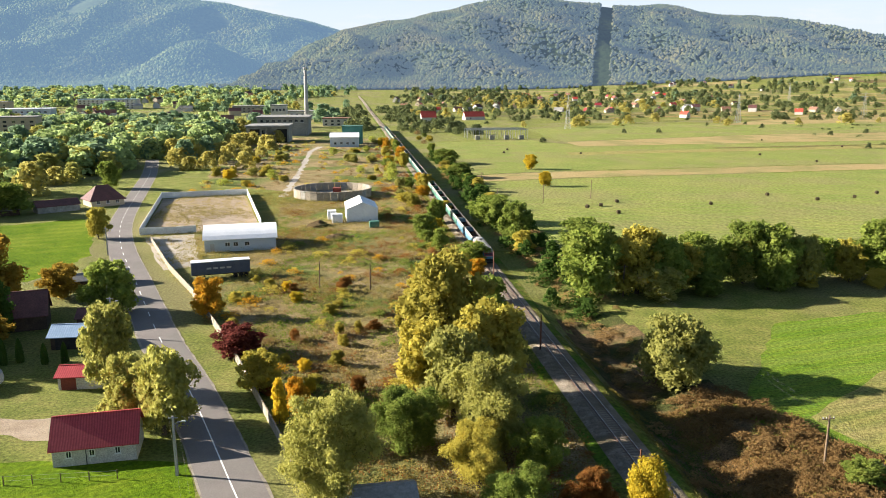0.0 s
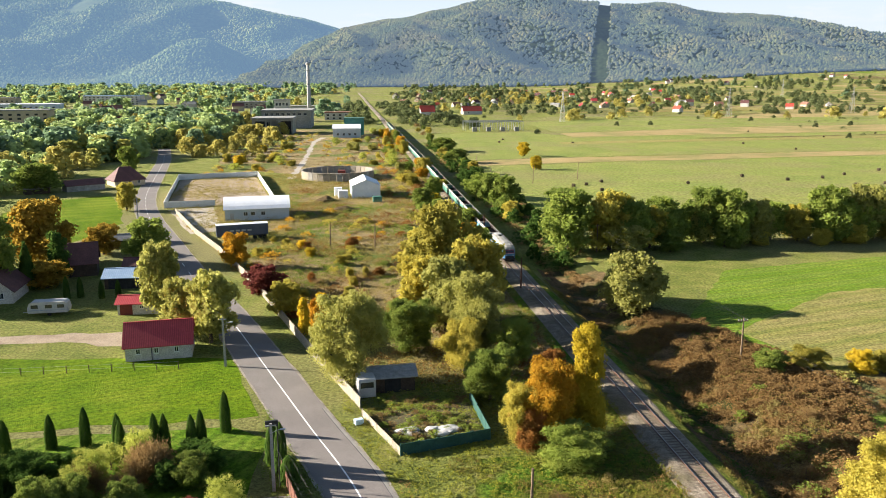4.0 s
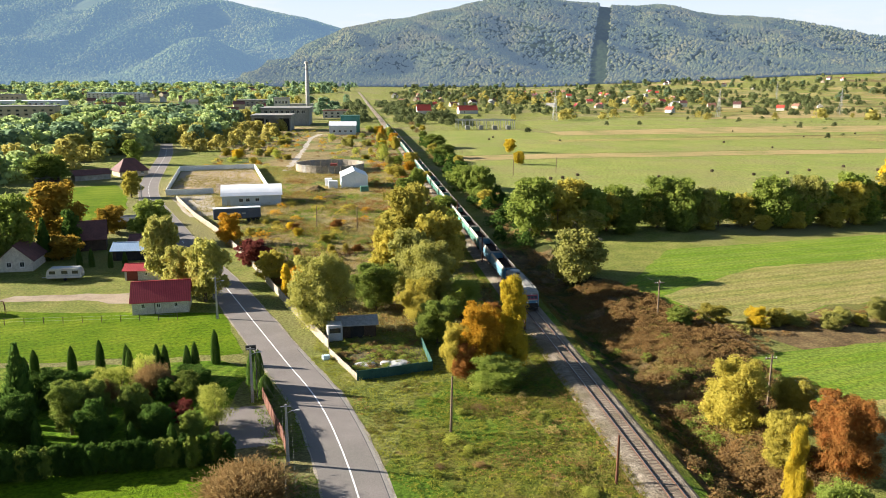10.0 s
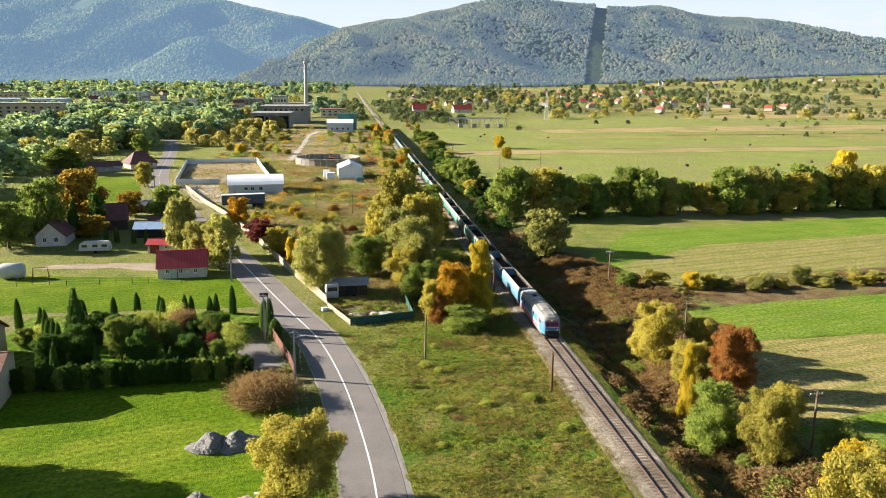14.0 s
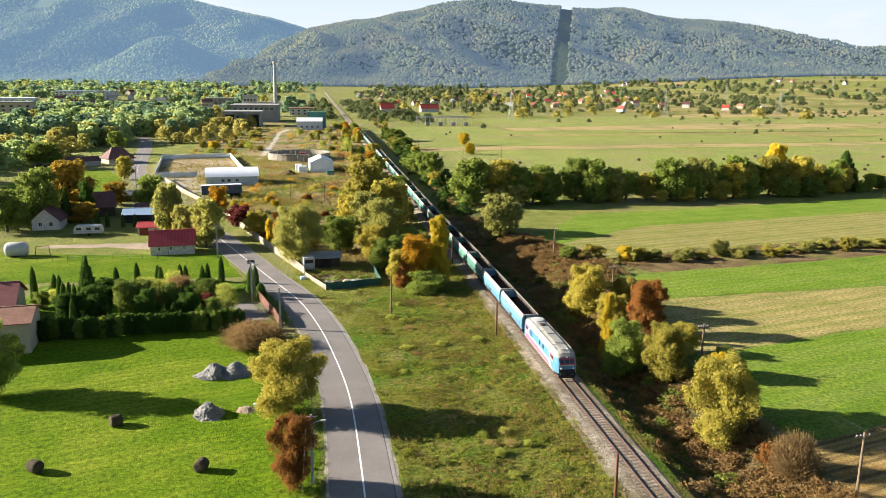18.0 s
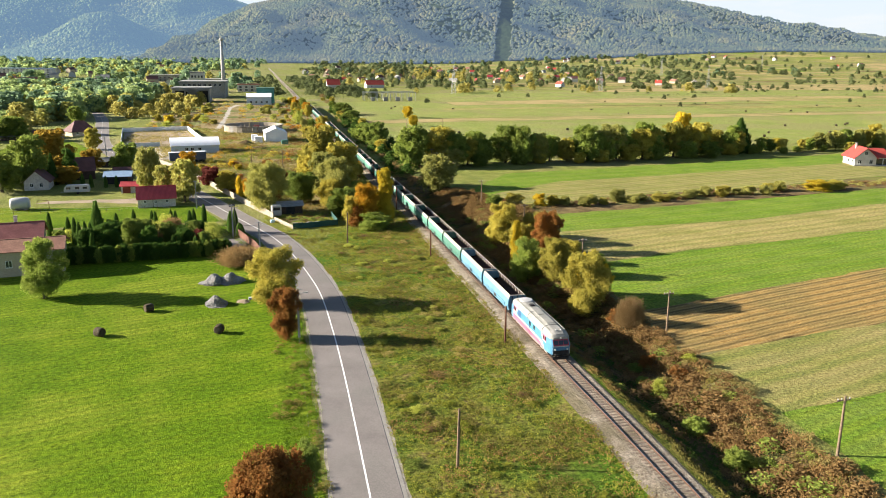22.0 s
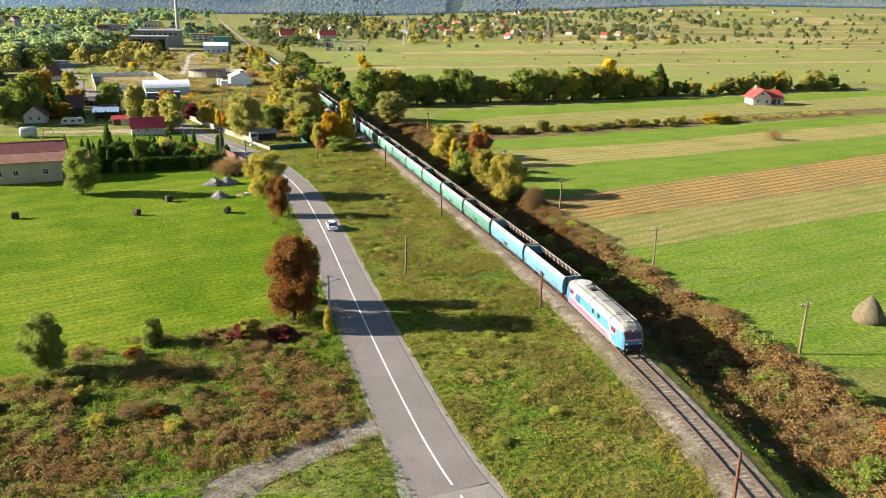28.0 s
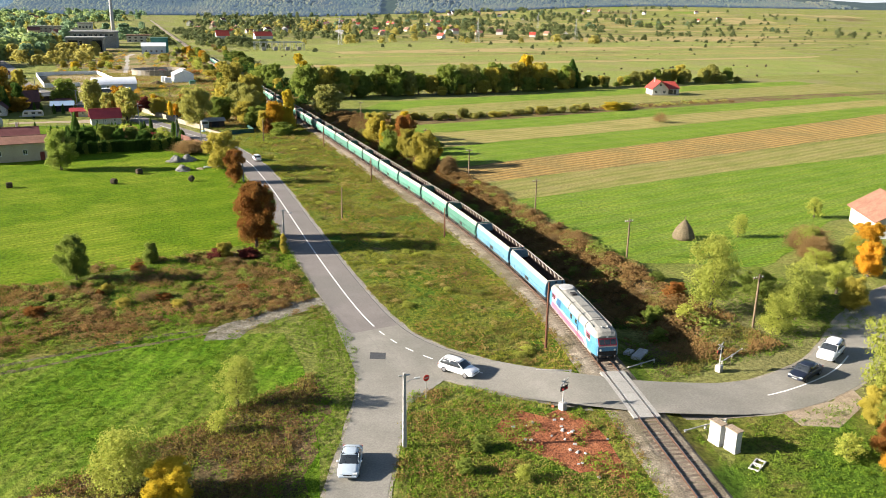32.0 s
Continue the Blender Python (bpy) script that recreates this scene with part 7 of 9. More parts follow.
M_WOODPOLE = mat("weathered_pole_wood", [(0.120, 0.085, 0.055), (0.210, 0.150, 0.095)], 1.5, 10.0, 0.9, bump=0.2, bump_scale=10.0, vary=0.3)
M_RUSTPOLE = mat("rust_brown_pole", [(0.085, 0.035, 0.020), (0.140, 0.060, 0.032)], 1.5, 8.0, 0.8, vary=0.3)
M_GREYPOLE = mat("grey_concrete_pole", [(0.26, 0.25, 0.24), (0.36, 0.35, 0.33)], 1.5, 8.0, 0.9, vary=0.2)
M_GALV = mat("galvanised_steel", [(0.32, 0.33, 0.34), (0.45, 0.46, 0.47)], 1.5, 8.0, 0.45, metal=0.6, vary=0.15)


def window(root, wall, x, z, w, h, d, cross=True):
    """A framed window on a wall: wall is 'front' (-y), 'back', 'left' (-x) or 'right', at half depth d."""
    def put(x0, x1, y0, y1, z0, z1):
        if wall == "front":
            return (x0, x1, -d - y1, -d - y0, z0, z1)
        if wall == "back":
            return (x0, x1, d + y0, d + y1, z0, z1)
        if wall == "left":
            return (-d - y1, -d - y0, x0, x1, z0, z1)
        return (d + y0, d + y1, x0, x1, z0, z1)

    f = boxed(put(x - w / 2, x + w / 2, 0, 0.05, z, z + 0.07), put(x - w / 2, x + w / 2, 0, 0.05, z + h - 0.07, z + h), put(x - w / 2, x - w / 2 + 0.07, 0, 0.05, z + 0.07, z + h - 0.07), put(x + w / 2 - 0.07, x + w / 2, 0, 0.05, z + 0.07, z + h - 0.07))
    if cross:
        box(f, *put(x - 0.03, x + 0.03, 0, 0.045, z + 0.07, z + h - 0.07))
    win = part("window", f, M_FRAME, root)
    part("pane", boxed(put(x - w / 2 + 0.07, x + w / 2 - 0.07, 0.004, 0.02, z + 0.07, z + h - 0.07)), GLASS, win)
    part("sill", boxed(put(x - w / 2 - 0.06, x + w / 2 + 0.06, 0, 0.12, z - 0.07, z - 0.005)), M_FRAME, win)
    return win


def gable_house(name, m, w, d, eave, ridge, wall, roof, label, category="house", hip=0.0, over=0.35, group=""):
    """A house w wide along x, d deep along y, the ridge along x; hip shortens the ridge."""
    root = thing(name, m, label, category, group)
    bm = bmesh.new()
    a, b = w / 2, d / 2
    top = ridge - 0.16
    if hip == 0:
        loft(bm, [[(x, -b, -0.1), (x, -b, eave), (x, 0, top), (x, b, eave), (x, b, -0.1)] for x in (-a, a)])
    else:
        box(bm, -a, a, -b, b, -0.1, eave)
    part("wall", bm, wall, root)
    k = (ridge - eave) / b
    ex = a + over
    hx = a - hip
    for s in (-1, 1):
        bm = bmesh.new()
        y1, z1 = s * (b + over), eave - over * k
        corners = [(-ex, y1, z1), (ex, y1, z1), (hx + (over if hip == 0 else 0), 0, ridge), (-hx - (over if hip == 0 else 0), 0, ridge)]
        loft(bm, [[(x, y, z + q) for x, y, z in corners] for q in (-0.12, 0.0)])
        part("roof", bm, roof, root)
    if hip:
        for s in (-1, 1):
            bm = bmesh.new()
            corners = [(s * ex, -(b + over), eave - over * k), (s * ex, b + over, eave - over * k), (s * hx, 0, ridge)]
            loft(bm, [[(x, y, z + q) for x, y, z in corners] for q in (-0.12, 0.0)])
            part("roof", bm, roof, root)
    part("ridge_cap", boxed((-hx - over * (hip == 0), hx + over * (hip == 0), -0.14, 0.14, ridge - 0.05, ridge + 0.05), bevel=0.03), roof, root)
    return root


def chimney_stack(root, x, y, z0, z1):
    c = part("chimney", boxed((x - 0.28, x + 0.28, y - 0.28, y + 0.28, z0, z1), bevel=0.02), W_STONE, root)
    part("chimney_cap", boxed((x - 0.36, x + 0.36, y - 0.36, y + 0.36, z1, z1 + 0.12)), W_GREY, c)


# the red-roofed barn and the yard beside it
b = gable_house("barn", pose(-62.4, 81.6, 0, 0, 0, 8), 8.8, 5.6, 2.4, 4.9, W_STONE, R_RED, "low whitewashed barn with a red metal tile roof", "barn")
for x in (-2.7, -0.3, 2.4):
    window(b, "front", x, 1.0, 0.6, 0.8, 2.8)
part("drainpipe", tube(bmesh.new(), [(-0.9, -2.86, 0), (-0.9, -2.86, 2.3)], [0.05, 0.05], 6), M_PLASTIC, b)
b = gable_house("shed", pose(-71.1, 103.5, 0, 0, 0, 1), 6.6, 4.2, 2.1, 2.9, W_STONE, R_RED, "small shed with a red roof and a wide red door", "shed", over=0.4)
part("door", boxed((-2.9, -0.9, -2.16, -2.10, 0, 1.9)), W_DOOR, b, "red-brown double door")
window(b, "front", 0.6, 1.0, 0.6, 0.6, 2.1)
b = gable_house("open_shed", pose(-78.5, 121.3, 0, 0, 0, 2), 7.0, 5.0, 2.4, 3.5, W_BROWN, R_BLUE, "dark timber shed with a blue-grey sheet roof", "shed", over=0.5)
# Black panel on the solid wall, painted for the shade inside.
part("opening", boxed((-2.8, 2.8, -2.56, -2.505, 0, 2.0)), P_BLACK, b)
gable_house("shed", pose(-79.0, 131.0, 0, 0, 0, 2), 5.0, 4.0, 2.3, 3.4, W_BROWN, R_MAROON, "small dark shed behind a blue-roofed shed", "shed")


def build_caravan():
    root = thing("caravan", pose(-85.9, 103.2, 0, 0, 0, 4), "white touring caravan with dark windows", "caravan")
    body = loft(bmesh.new(), [[(x * k, y, z) for x, z in ((-3.1, 0.55), (-3.2, 1.2), (-2.9, 2.1), (-2.5, 2.4), (2.6, 2.4), (3.0, 2.1), (3.2, 1.2), (3.1, 0.55))] for y, k in ((-1.1, 0.985), (-1.02, 1.0), (1.02, 1.0), (1.1, 0.985))])
    part("body", body, P_WHITE, root)
    for x in (-2.0, 0.2, 2.1):
        part("window", boxed((x - 0.55, x + 0.55, -1.13, -1.10, 1.35, 1.95), bevel=0.01), GLASS, root)
    part("stripe", boxed((-3.0, 3.0, -1.12, -1.10, 0.95, 1.08)), mat("grey_blue_stripe", [(0.25, 0.30, 0.36), (0.30, 0.35, 0.4)]), root, "grey-blue stripe")
    for s in (-1, 1):
        part("wheel", loft(bmesh.new(), [[(y + 0.2, x, z) for x, y, z in r] for r in disc_rings(s * 0.95, 0, 0.32, 0.32, 0.18)]), M_TYRE, root)
    part("drawbar", boxed((-4.2, -3.0, -0.08, 0.08, 0.45, 0.55)), M_GALV, root)


build_caravan()
# house among the trees, and the house with the maroon roof by the bend
b = gable_house("house", pose(-98.4, 114.5, 0, 0, 0, 96), 8.5, 6.2, 2.6, 5.4, W_STONE, R_MAROON, "old house with a dark maroon gabled roof", over=0.5)
window(b, "left", -1.2, 0.9, 0.9, 1.1, 4.25)
window(b, "left", 1.2, 0.9, 0.9, 1.1, 4.25)
gable_house("house", pose(-91, 132, 0, 0, 0, 15), 7, 6, 3, 6.4, W_BROWN, R_MAROON, "dark house half hidden by trees", over=0.4)
b = gable_house("house", pose(-123.5, 275, 0, 0, 0, 35), 11, 9.5, 2.7, 6.9, W_CREAM, R_MAROON, "cream house with a dark maroon hipped roof", hip=3.4, over=0.6)
for x in (-3.2, 0, 3.2):
    window(b, "front", x, 0.9, 1.1, 1.3, 4.75)
window(b, "right", 0, 0.9, 1.2, 1.3, 5.5)
b = gable_house("outbuilding", pose(-134.5, 262, 0, 0, 0, 35), 13, 6, 2.3, 3.9, W_GREY, R_MAROON, "long low outbuilding with a dark roof", "outbuilding")
b = gable_house("lean_to", pose(-148, 255, 0, 0, 0, 30), 8, 5, 2.0, 2.8, W_BROWN, R_GREY, "low grey-roofed lean-to shed", "shed")
gable_house("barn", pose(-88, 160, 0, 0, 0, 22), 12, 4.5, 2.0, 3.0, W_BROWN, R_GREY, "long dark timber shed beside a paddock", "barn")

# the farmhouse behind the garden
b = gable_house("house", pose(-84, 33.5, 0, 0, 0, 10), 16, 9, 3.6, 6.0, W_CREAM, R_DULL, "cream house with a maroon-red tiled roof", over=0.5)
for x in (-5, -1.5, 2, 5):
    window(b, "front", x, 1.2, 1.2, 1.4, 4.5)
chimney_stack(b, 3.5, 1.2, 4.6, 6.9)
b = gable_house("annexe", pose(-79.0, 20.6, 0, 0, 0, 9), 19.5, 7.5, 4.5, 5.7, W_CREAM, R_BROWN, "long cream annexe with a brown tiled roof", "house", over=0.5)
for x in (-7, -4, 1.5):
    window(b, "front", x, 1.6, 1.0, 1.2, 3.75)
part("door", boxed((4.6, 5.6, -3.81, -3.755, 0, 2.1)), W_DOOR, b)


def build_polytunnel():
    root = thing("storage_tank", pose(-93.6, 80.6, 0, 0, 0, 100), "white plastic storage tank lying on its side", "tank")
    part("shell", loft(bmesh.new(), [[(1.5 * k * math.cos(a), y, 1.5 + 1.5 * k * math.sin(a)) for a in (2 * math.pi * i / 18 for i in range(18))] for y, k in ((-2.2, 0.55), (-2.0, 0.85), (-1.6, 1.0), (1.6, 1.0), (2.0, 0.85), (2.2, 0.55))]), P_WHITE, root, smooth=True)
    for y in (-1.0, 1.0):
        part("cradle", boxed((-1.2, 1.2, y - 0.12, y + 0.12, 0.0, 0.35)), M_GALV, root)


build_polytunnel()


# the works: hangar, trailer, walled yard, round tank, white hall
def build_hangar():
    root = thing("hangar", pose(-64.4, 198.5, 0, 0, 0, 8), "pale blue-grey storage hangar with a white vaulted roof", "hangar")
    w, d = 8.8, 7.0
    part("wall", boxed((-w, w, -d, d, -0.1, 3.2)), W_PALEBLUE, root)
    n = 12
    arc = [(-w - 0.25 + (2 * w + 0.5) * i / n, 3.2 + 2.5 * math.sin(math.pi * i / n) ** 0.8) for i in range(n + 1)]
    prof = arc + [(y, z - 0.12) for y, z in arc[::-1]]
    part("roof", loft(bmesh.new(), [[(q, (x / (w + 0.25)) * (d + 0.3), z) for x, z in prof] for q in (-w - 0.4, w + 0.4)]), R_WHITE, root, "white vaulted sheet roof")
    for e in (-1, 1):
        inner = [((x / (w + 0.25)) * (d - 0.02), z - 0.14) for x, z in arc]
        part("gable", loft(bmesh.new(), [[(e * q, y, max(3.18, z)) for y, z in inner] for q in (w - 0.1, w)]), R_WHITE, root)
    part("sliding_door", boxed((-w - 0.06, -w - 0.005, -4, 2, 0, 3.0)), P_WHITE, root, "white sliding door")
    for x in (-3.2, -1.2, 1.6):
        window(root, "front", x, 1.3, 1.2, 1.1, d)
    part("door", boxed((-7.4, -6.4, -d - 0.06, -d - 0.005, 0, 2.1)), P_WHITE, root)


build_hangar()


def build_trailer():
    root = thing("truck_trailer", pose(-63.5, 164.5, 0, 0, 0, 13), "parked dark box trailer with a pale top edge", "trailer")
    part("box", boxed((-6.2, 6.2, -1.25, 1.25, 1.1, 3.8), bevel=0.05), mat("navy_trailer_side", [(0.06, 0.075, 0.11), (0.10, 0.115, 0.15)], 0.5, 4.0, 0.5, vary=0.15), root)
    part("top_edge", boxed((-6.22, 6.22, -1.27, 1.27, 3.80, 3.92)), R_WHITE, root, "pale top edge")
    for k in range(4):
        part("lettering_bar", boxed((-3.0 + k * 1.4, -2.0 + k * 1.4, -1.262, -1.252, 2.2, 2.6)), P_WHITE, root)
    part("chassis", boxed((-6.0, 6.0, -0.5, 0.5, 0.8, 1.1)), P_BLACK, root)
    for x in (3.0, 4.2, 5.3):
        for s in (-1, 1):
            part("wheel", loft(bmesh.new(), [[(x + p[1], p[0], p[2]) for p in r] for r in disc_rings(s * 1.05, 0, 0.5, 0.5, 0.3)]), M_TYRE, root)
    part("support_leg", boxed((-3.6, -3.4, -0.9, 0.9, 0.0, 0.85)), P_BLACK, root)


build_trailer()


def wall_run(name, pts, h, t, material, label, category, panel=2.5, kind="", post=True):
    """A wall of panels between posts through points."""
    root = thing(name, pose(*pts[0], 0), label, category, kind=kind)
    o = Vector((*pts[0], 0))
    for a, b in zip(pts, pts[1:]):
        a, b = Vector((*a, 0)), Vector((*b, 0))
        L = (b - a).length
        n = max(1, round(L / panel))
        rz = math.atan2(b.y - a.y, b.x - a.x)
        for k in range(n):
            p = a.lerp(b, (k + 0.5) / n) - o
            m = Matrix.Translation(p) @ Matrix.Rotation(rz, 4, "Z")
            bm = bmesh.new()
            box(bm, -L / n / 2 + 0.06, L / n / 2 - 0.06, -t / 2, t / 2, -0.1, h * (1 - 0.02 * (k % 3)), m=m)
            part("panel", bm, material, root)
            if post:
                m = Matrix.Translation(a.lerp(b, k / n) - o) @ Matrix.Rotation(rz, 4, "Z")
                bm = bmesh.new()
                box(bm, -0.075, 0.075, -t / 2 - 0.03, t / 2 + 0.03, -0.1, h + 0.08, m=m)
                part("post", bm, material, root)
    return root


M_FENCE = mat("pale_concrete_fence", [(0.22, 0.19, 0.145), (0.34, 0.30, 0.235)], 0.8, 5.0, 0.9, bump=0.1, vary=0.3)
M_WHITEWALL = mat("whitewashed_wall", [(0.58, 0.58, 0.56), (0.70, 0.70, 0.67)], 0.4, 4.0, 0.9, vary=0.15)
wall_run("concrete_fence", [(-89.5, 206.5), (-76.3, 171.9), (-66.6, 150), (-53.6, 116.2), (-46.8, 96), (-41.8, 81.3), (-33.8, 59)], 1.5, 0.14, M_FENCE, "long pale concrete panel fence beside the road", "fence", 2.6)
wall_run("yard_wall", [(-107, 288), (-77, 295), (-62.8, 226)], 2.2, 0.2, M_WHITEWALL, "white concrete wall round a storage yard", "wall", 4.0)
wall_run("yard_wall", [(-107, 288), (-95, 216), (-80, 218.5)], 2.0, 0.2, M_WHITEWALL, "white concrete wall along a yard's front", "wall", 4.0)
patch("storage_yard", [(-106, 286), (-77.5, 293.5), (-63.5, 226.5), (-80, 219.5), (-94.5, 217)], M_EARTH, 0.035, 0.3, "bare tan earth of a storage yard", "yard", 41)
patch("hangar_yard", [(-93, 212), (-80, 216), (-74, 190), (-70, 176), (-78, 172), (-88, 200)], M_YARD, 0.034, 0.4, "pale concrete forecourt of a hangar", "yard", 42)


def build_round_tank():
    root = thing("round_basin", pose(-44.3, 288, 0), "roofless round concrete basin of an old works", "basin")
    R, n = 14.5, 36
    ring = [(R, -0.1), (R, 3.0), (R + 0.25, 3.02), (R + 0.25, 3.3), (R - 0.45, 3.3), (R - 0.45, 0.3)]
    for k in range(n):
        a0, a1 = 2 * math.pi * k / n, 2 * math.pi * (k + 1) / n - 0.012
        part("wall_panel", loft(bmesh.new(), [[(r * math.cos(a), r * math.sin(a), z) for r, z in ring] for a in (a0, a1)]), W_GREY if k % 5 == 2 else M_FENCE, root)
    bm = bmesh.new()
    bm.faces.new([bm.verts.new(((R - 0.4) * math.cos(2 * math.pi * k / n), (R - 0.4) * math.sin(2 * math.pi * k / n), 0.32)) for k in range(n)])
    part("floor", bm, W_GREY, root)
    part("inner_block", boxed((0, 3.0, 2, 5, 0.32, 2.6)), W_DOOR, root)


build_round_tank()
b = gable_house("hall", pose(-33.4, 237.5, 0, 0, 0, 94), 15, 9.4, 4.2, 6.2, R_WHITE, R_WHITE, "plain white metal hall with a shallow gable", "hall", over=0.2)
b = thing("container", pose(-40.6, 231, 0, 0, 0, 5), "small white site container", "container")
part("box", boxed((-1.6, 1.6, -1.3, 1.3, 0, 2.6), bevel=0.05), R_WHITE, b)
b = thing("container", pose(-42.4, 236, 0, 0, 0, 5), "small white site container", "container")
part("box", boxed((-1.3, 1.3, -1.3, 1.3, 0, 2.9), bevel=0.05), R_WHITE, b)
b = thing("waste_container", pose(-29.4, 221, 0, 0, 0, 5), "small teal-green waste container", "container")
part("box", boxed((-1.4, 1.4, -1.0, 1.0, 0.1, 1.9), bevel=0.06), P_TEAL, b)


def rubble(x, y, r, h, label, material, seed, name="soil_mound"):
    rng = random.Random(seed)
    bm = bmesh.new()
    bmesh.ops.create_icosphere(bm, subdivisions=5, radius=1.0)
    for v in bm.verts:
        n = 1 + 0.30 * noise.noise(v.co * 1.6 + Vector((seed, 0, 0))) + 0.10 * noise.noise(v.co * 6 + Vector((seed, 3, 0))) + 0.06 * noise.noise(v.co * 15 + Vector((0, seed, 0)))
        q = math.hypot(v.co.x, v.co.y)
        v.co = Vector((v.co.x * r * n, v.co.y * r * n * 0.85, max(-0.05, h * (1 - q ** 1.35) * n if v.co.z > 0 else -0.05)))
    ob = part(name, bm, material)
    ob.matrix_basis = pose(x, y, 0, 0, 0, rng.uniform(0, 180))
    return tagged(ob, label, "heap")


M_HEAP = mat("grey_gravel_heap", [(0.15, 0.145, 0.135), (0.26, 0.25, 0.235)], 1.2, 7.0, 0.95, bump=0.6, bump_scale=6.0, vary=0.3)
rubble(-43.3, 7.2, 2.3, 1.5, "grey heap of gravel on grass", M_HEAP, 3, "gravel_mound")
rubble(-40.4, 7.4, 2.2, 1.5, "grey heap of gravel on grass", M_HEAP, 4, "gravel_mound")
rubble(-42.1, -4.6, 2.0, 1.4, "grey heap of gravel on grass", M_HEAP, 5, "gravel_mound")
rubble(-38.2, -4.0, 1.2, 0.35, "low flat heap of pale sand", M_EARTH, 6, "earth_mound")
rubble(-46.0, 225, 4.0, 1.6, "heap of scrap and rubble on waste ground", M_BROWN, 7)
rubble(-40.0, 206, 5.0, 1.1, "dark heap of soil on waste ground", M_BROWN, 8)

# the old factory with its chimney
b = thing("factory", pose(-101, 560, ground_z(-101, 560)), "derelict grey factory hall with open bays", "factory")
part("wall", boxed((-14.5, 14.5, 2, 26, -0.2, 11.0)), W_GREY, b)
part("roof", boxed((-15.5, 15.5, -3, 27, 11.0, 12.2), bevel=0.1), R_GREY, b)
for x in (-14.2, -5, -1.5, 5, 14.2):
    part("column", boxed((x - 0.5, x + 0.5, -2.4, -1.6, -0.2, 11.0)), W_GREY, b)
# Each bay's inner shade is a black panel on the wall.
for x0, x1 in ((-13.0, -5.8), (5.8, 13.2)):
    part("dark_bay", boxed((x0, x1, 1.9, 1.99, 0, 9.8)), P_BLACK, b)
part("lintel", boxed((-14.4, 14.4, -2.2, -1.7, 9.6, 10.9)), W_GREY, b)
for z in (1.5, 5.6):
    window(b, "front", -3.3, z, 2.6, 3.2, -1.9)
b = thing("factory", pose(-98, 640, ground_z(-98, 640)), "long grey factory block with a flat roof", "factory")
part("wall", boxed((-20, 20, -10, 30, -0.2, 14)), W_GREY, b)
part("roof", boxed((-21, 21, -11, 31, 14, 15)), R_GREY, b)
for k in range(8):
    window(b, "front", -16 + k * 4.5, 10.4, 2.6, 2.2, 10)
b = thing("factory_tower", pose(-112, 740, ground_z(-112, 740)), "pale square works tower", "tower")
part("wall", boxed((-7, 7, -6, 6, -0.2, 20)), W_STONE, b)
part("roof", boxed((-7.6, 7.6, -6.6, 6.6, 20, 21)), R_GREY, b)
for k in range(4):
    window(b, "front", -4.8 + k * 3.2, 15, 2.0, 2.6, 6)
b = thing("factory_chimney", pose(-83, 690, ground_z(-83, 690)), "tall slender grey-white factory chimney", "chimney")
part("shaft", tube(bmesh.new(), [(0, 0, -0.5), (0, 0, 25), (0, 0, 52)], [2.1, 1.75, 1.35], 20), M_CONCRETE, b, smooth=True)
part("crown", tube(bmesh.new(), [(0, 0, 52), (0, 0, 52.4), (0, 0, 54), (0, 0, 54.3)], [1.4, 1.9, 1.9, 1.5], 20), M_CONCRETE, b)
for z in (18, 35, 47):
    part("band", tube(bmesh.new(), [(0, 0, z), (0, 0, z + 0.5)], [2.0 - z * 0.011, 2.0 - z * 0.011], 20), W_GREY, b)
b = gable_house("workshop", pose(-46, 524, ground_z(-46, 524), 0, 0, 0), 19, 14, 6.5, 9.0, W_PALEBLUE, R_WHITE, "pale blue workshop with a white roof", "workshop")
for k in range(4):
    window(b, "front", -6 + k * 4, 1.5, 1.6, 1.6, 7)
b = thing("workshop_annexe", pose(-41, 545, ground_z(-41, 545)), "dark green sheet-clad workshop block", "workshop")
part("wall", boxed((-7, 7, -6, 6, -0.2, 12)), mat("dark_green_sheet", [(0.03, 0.13, 0.11), (0.05, 0.18, 0.15)], 0.4, 3.0, 0.6), b)
part("roof", boxed((-7.4, 7.4, -6.4, 6.4, 12, 12.5)), P_TEAL, b)

# village houses up the valley
VILLAGE = []
_specs = ((9, 8, 4.0, 7.5, W_WHITE, R_BRIGHT, "white village house with a bright red roof"), (11, 8, 3.4, 6.8, W_CREAM, R_BROWN, "cream village house with a brown roof"), (10, 9, 5.5, 9.0, W_WHITE, R_MAROON, "white two-storey house with a maroon roof"), (12, 7, 3.2, 5.8, W_STONE, R_GREY, "grey village house with a grey roof"), (9, 8, 3.6, 7.0, W_CREAM, R_RED, "cream village house with a dark red roof"))
for w, d, e, r, wm, rm, lab in _specs:
    x, y = 60 + 30 * len(VILLAGE), 1010 + 25 * len(VILLAGE)
    h = gable_house("village_house", pose(x, y, ground_z(x, y), 0, 0, 20 * len(VILLAGE)), w, d, e, r, wm, rm, lab, group="village houses")
    window(h, "front", -w * 0.25, 1.0, 1.3, 1.4, d / 2)
    window(h, "front", w * 0.25, 1.0, 1.3, 1.4, d / 2)
    window(h, "left", 0, 1.0, 1.2, 1.4, w / 2)
    chimney_stack(h, w * 0.2, 0.6, e, r + 0.7)
    VILLAGE.append(h)
_v = random.Random(12)
for i in range(62):
    x, y = _v.uniform(20, 620), _v.uniform(840, 1700)
    if y < 880 and x < 110:
        continue
    copy_thing(VILLAGE[_v.choice([0, 1, 1, 2, 3, 4, 0])], pose(x, y, ground_z(x, y), 0, 0, _v.uniform(0, 180)))
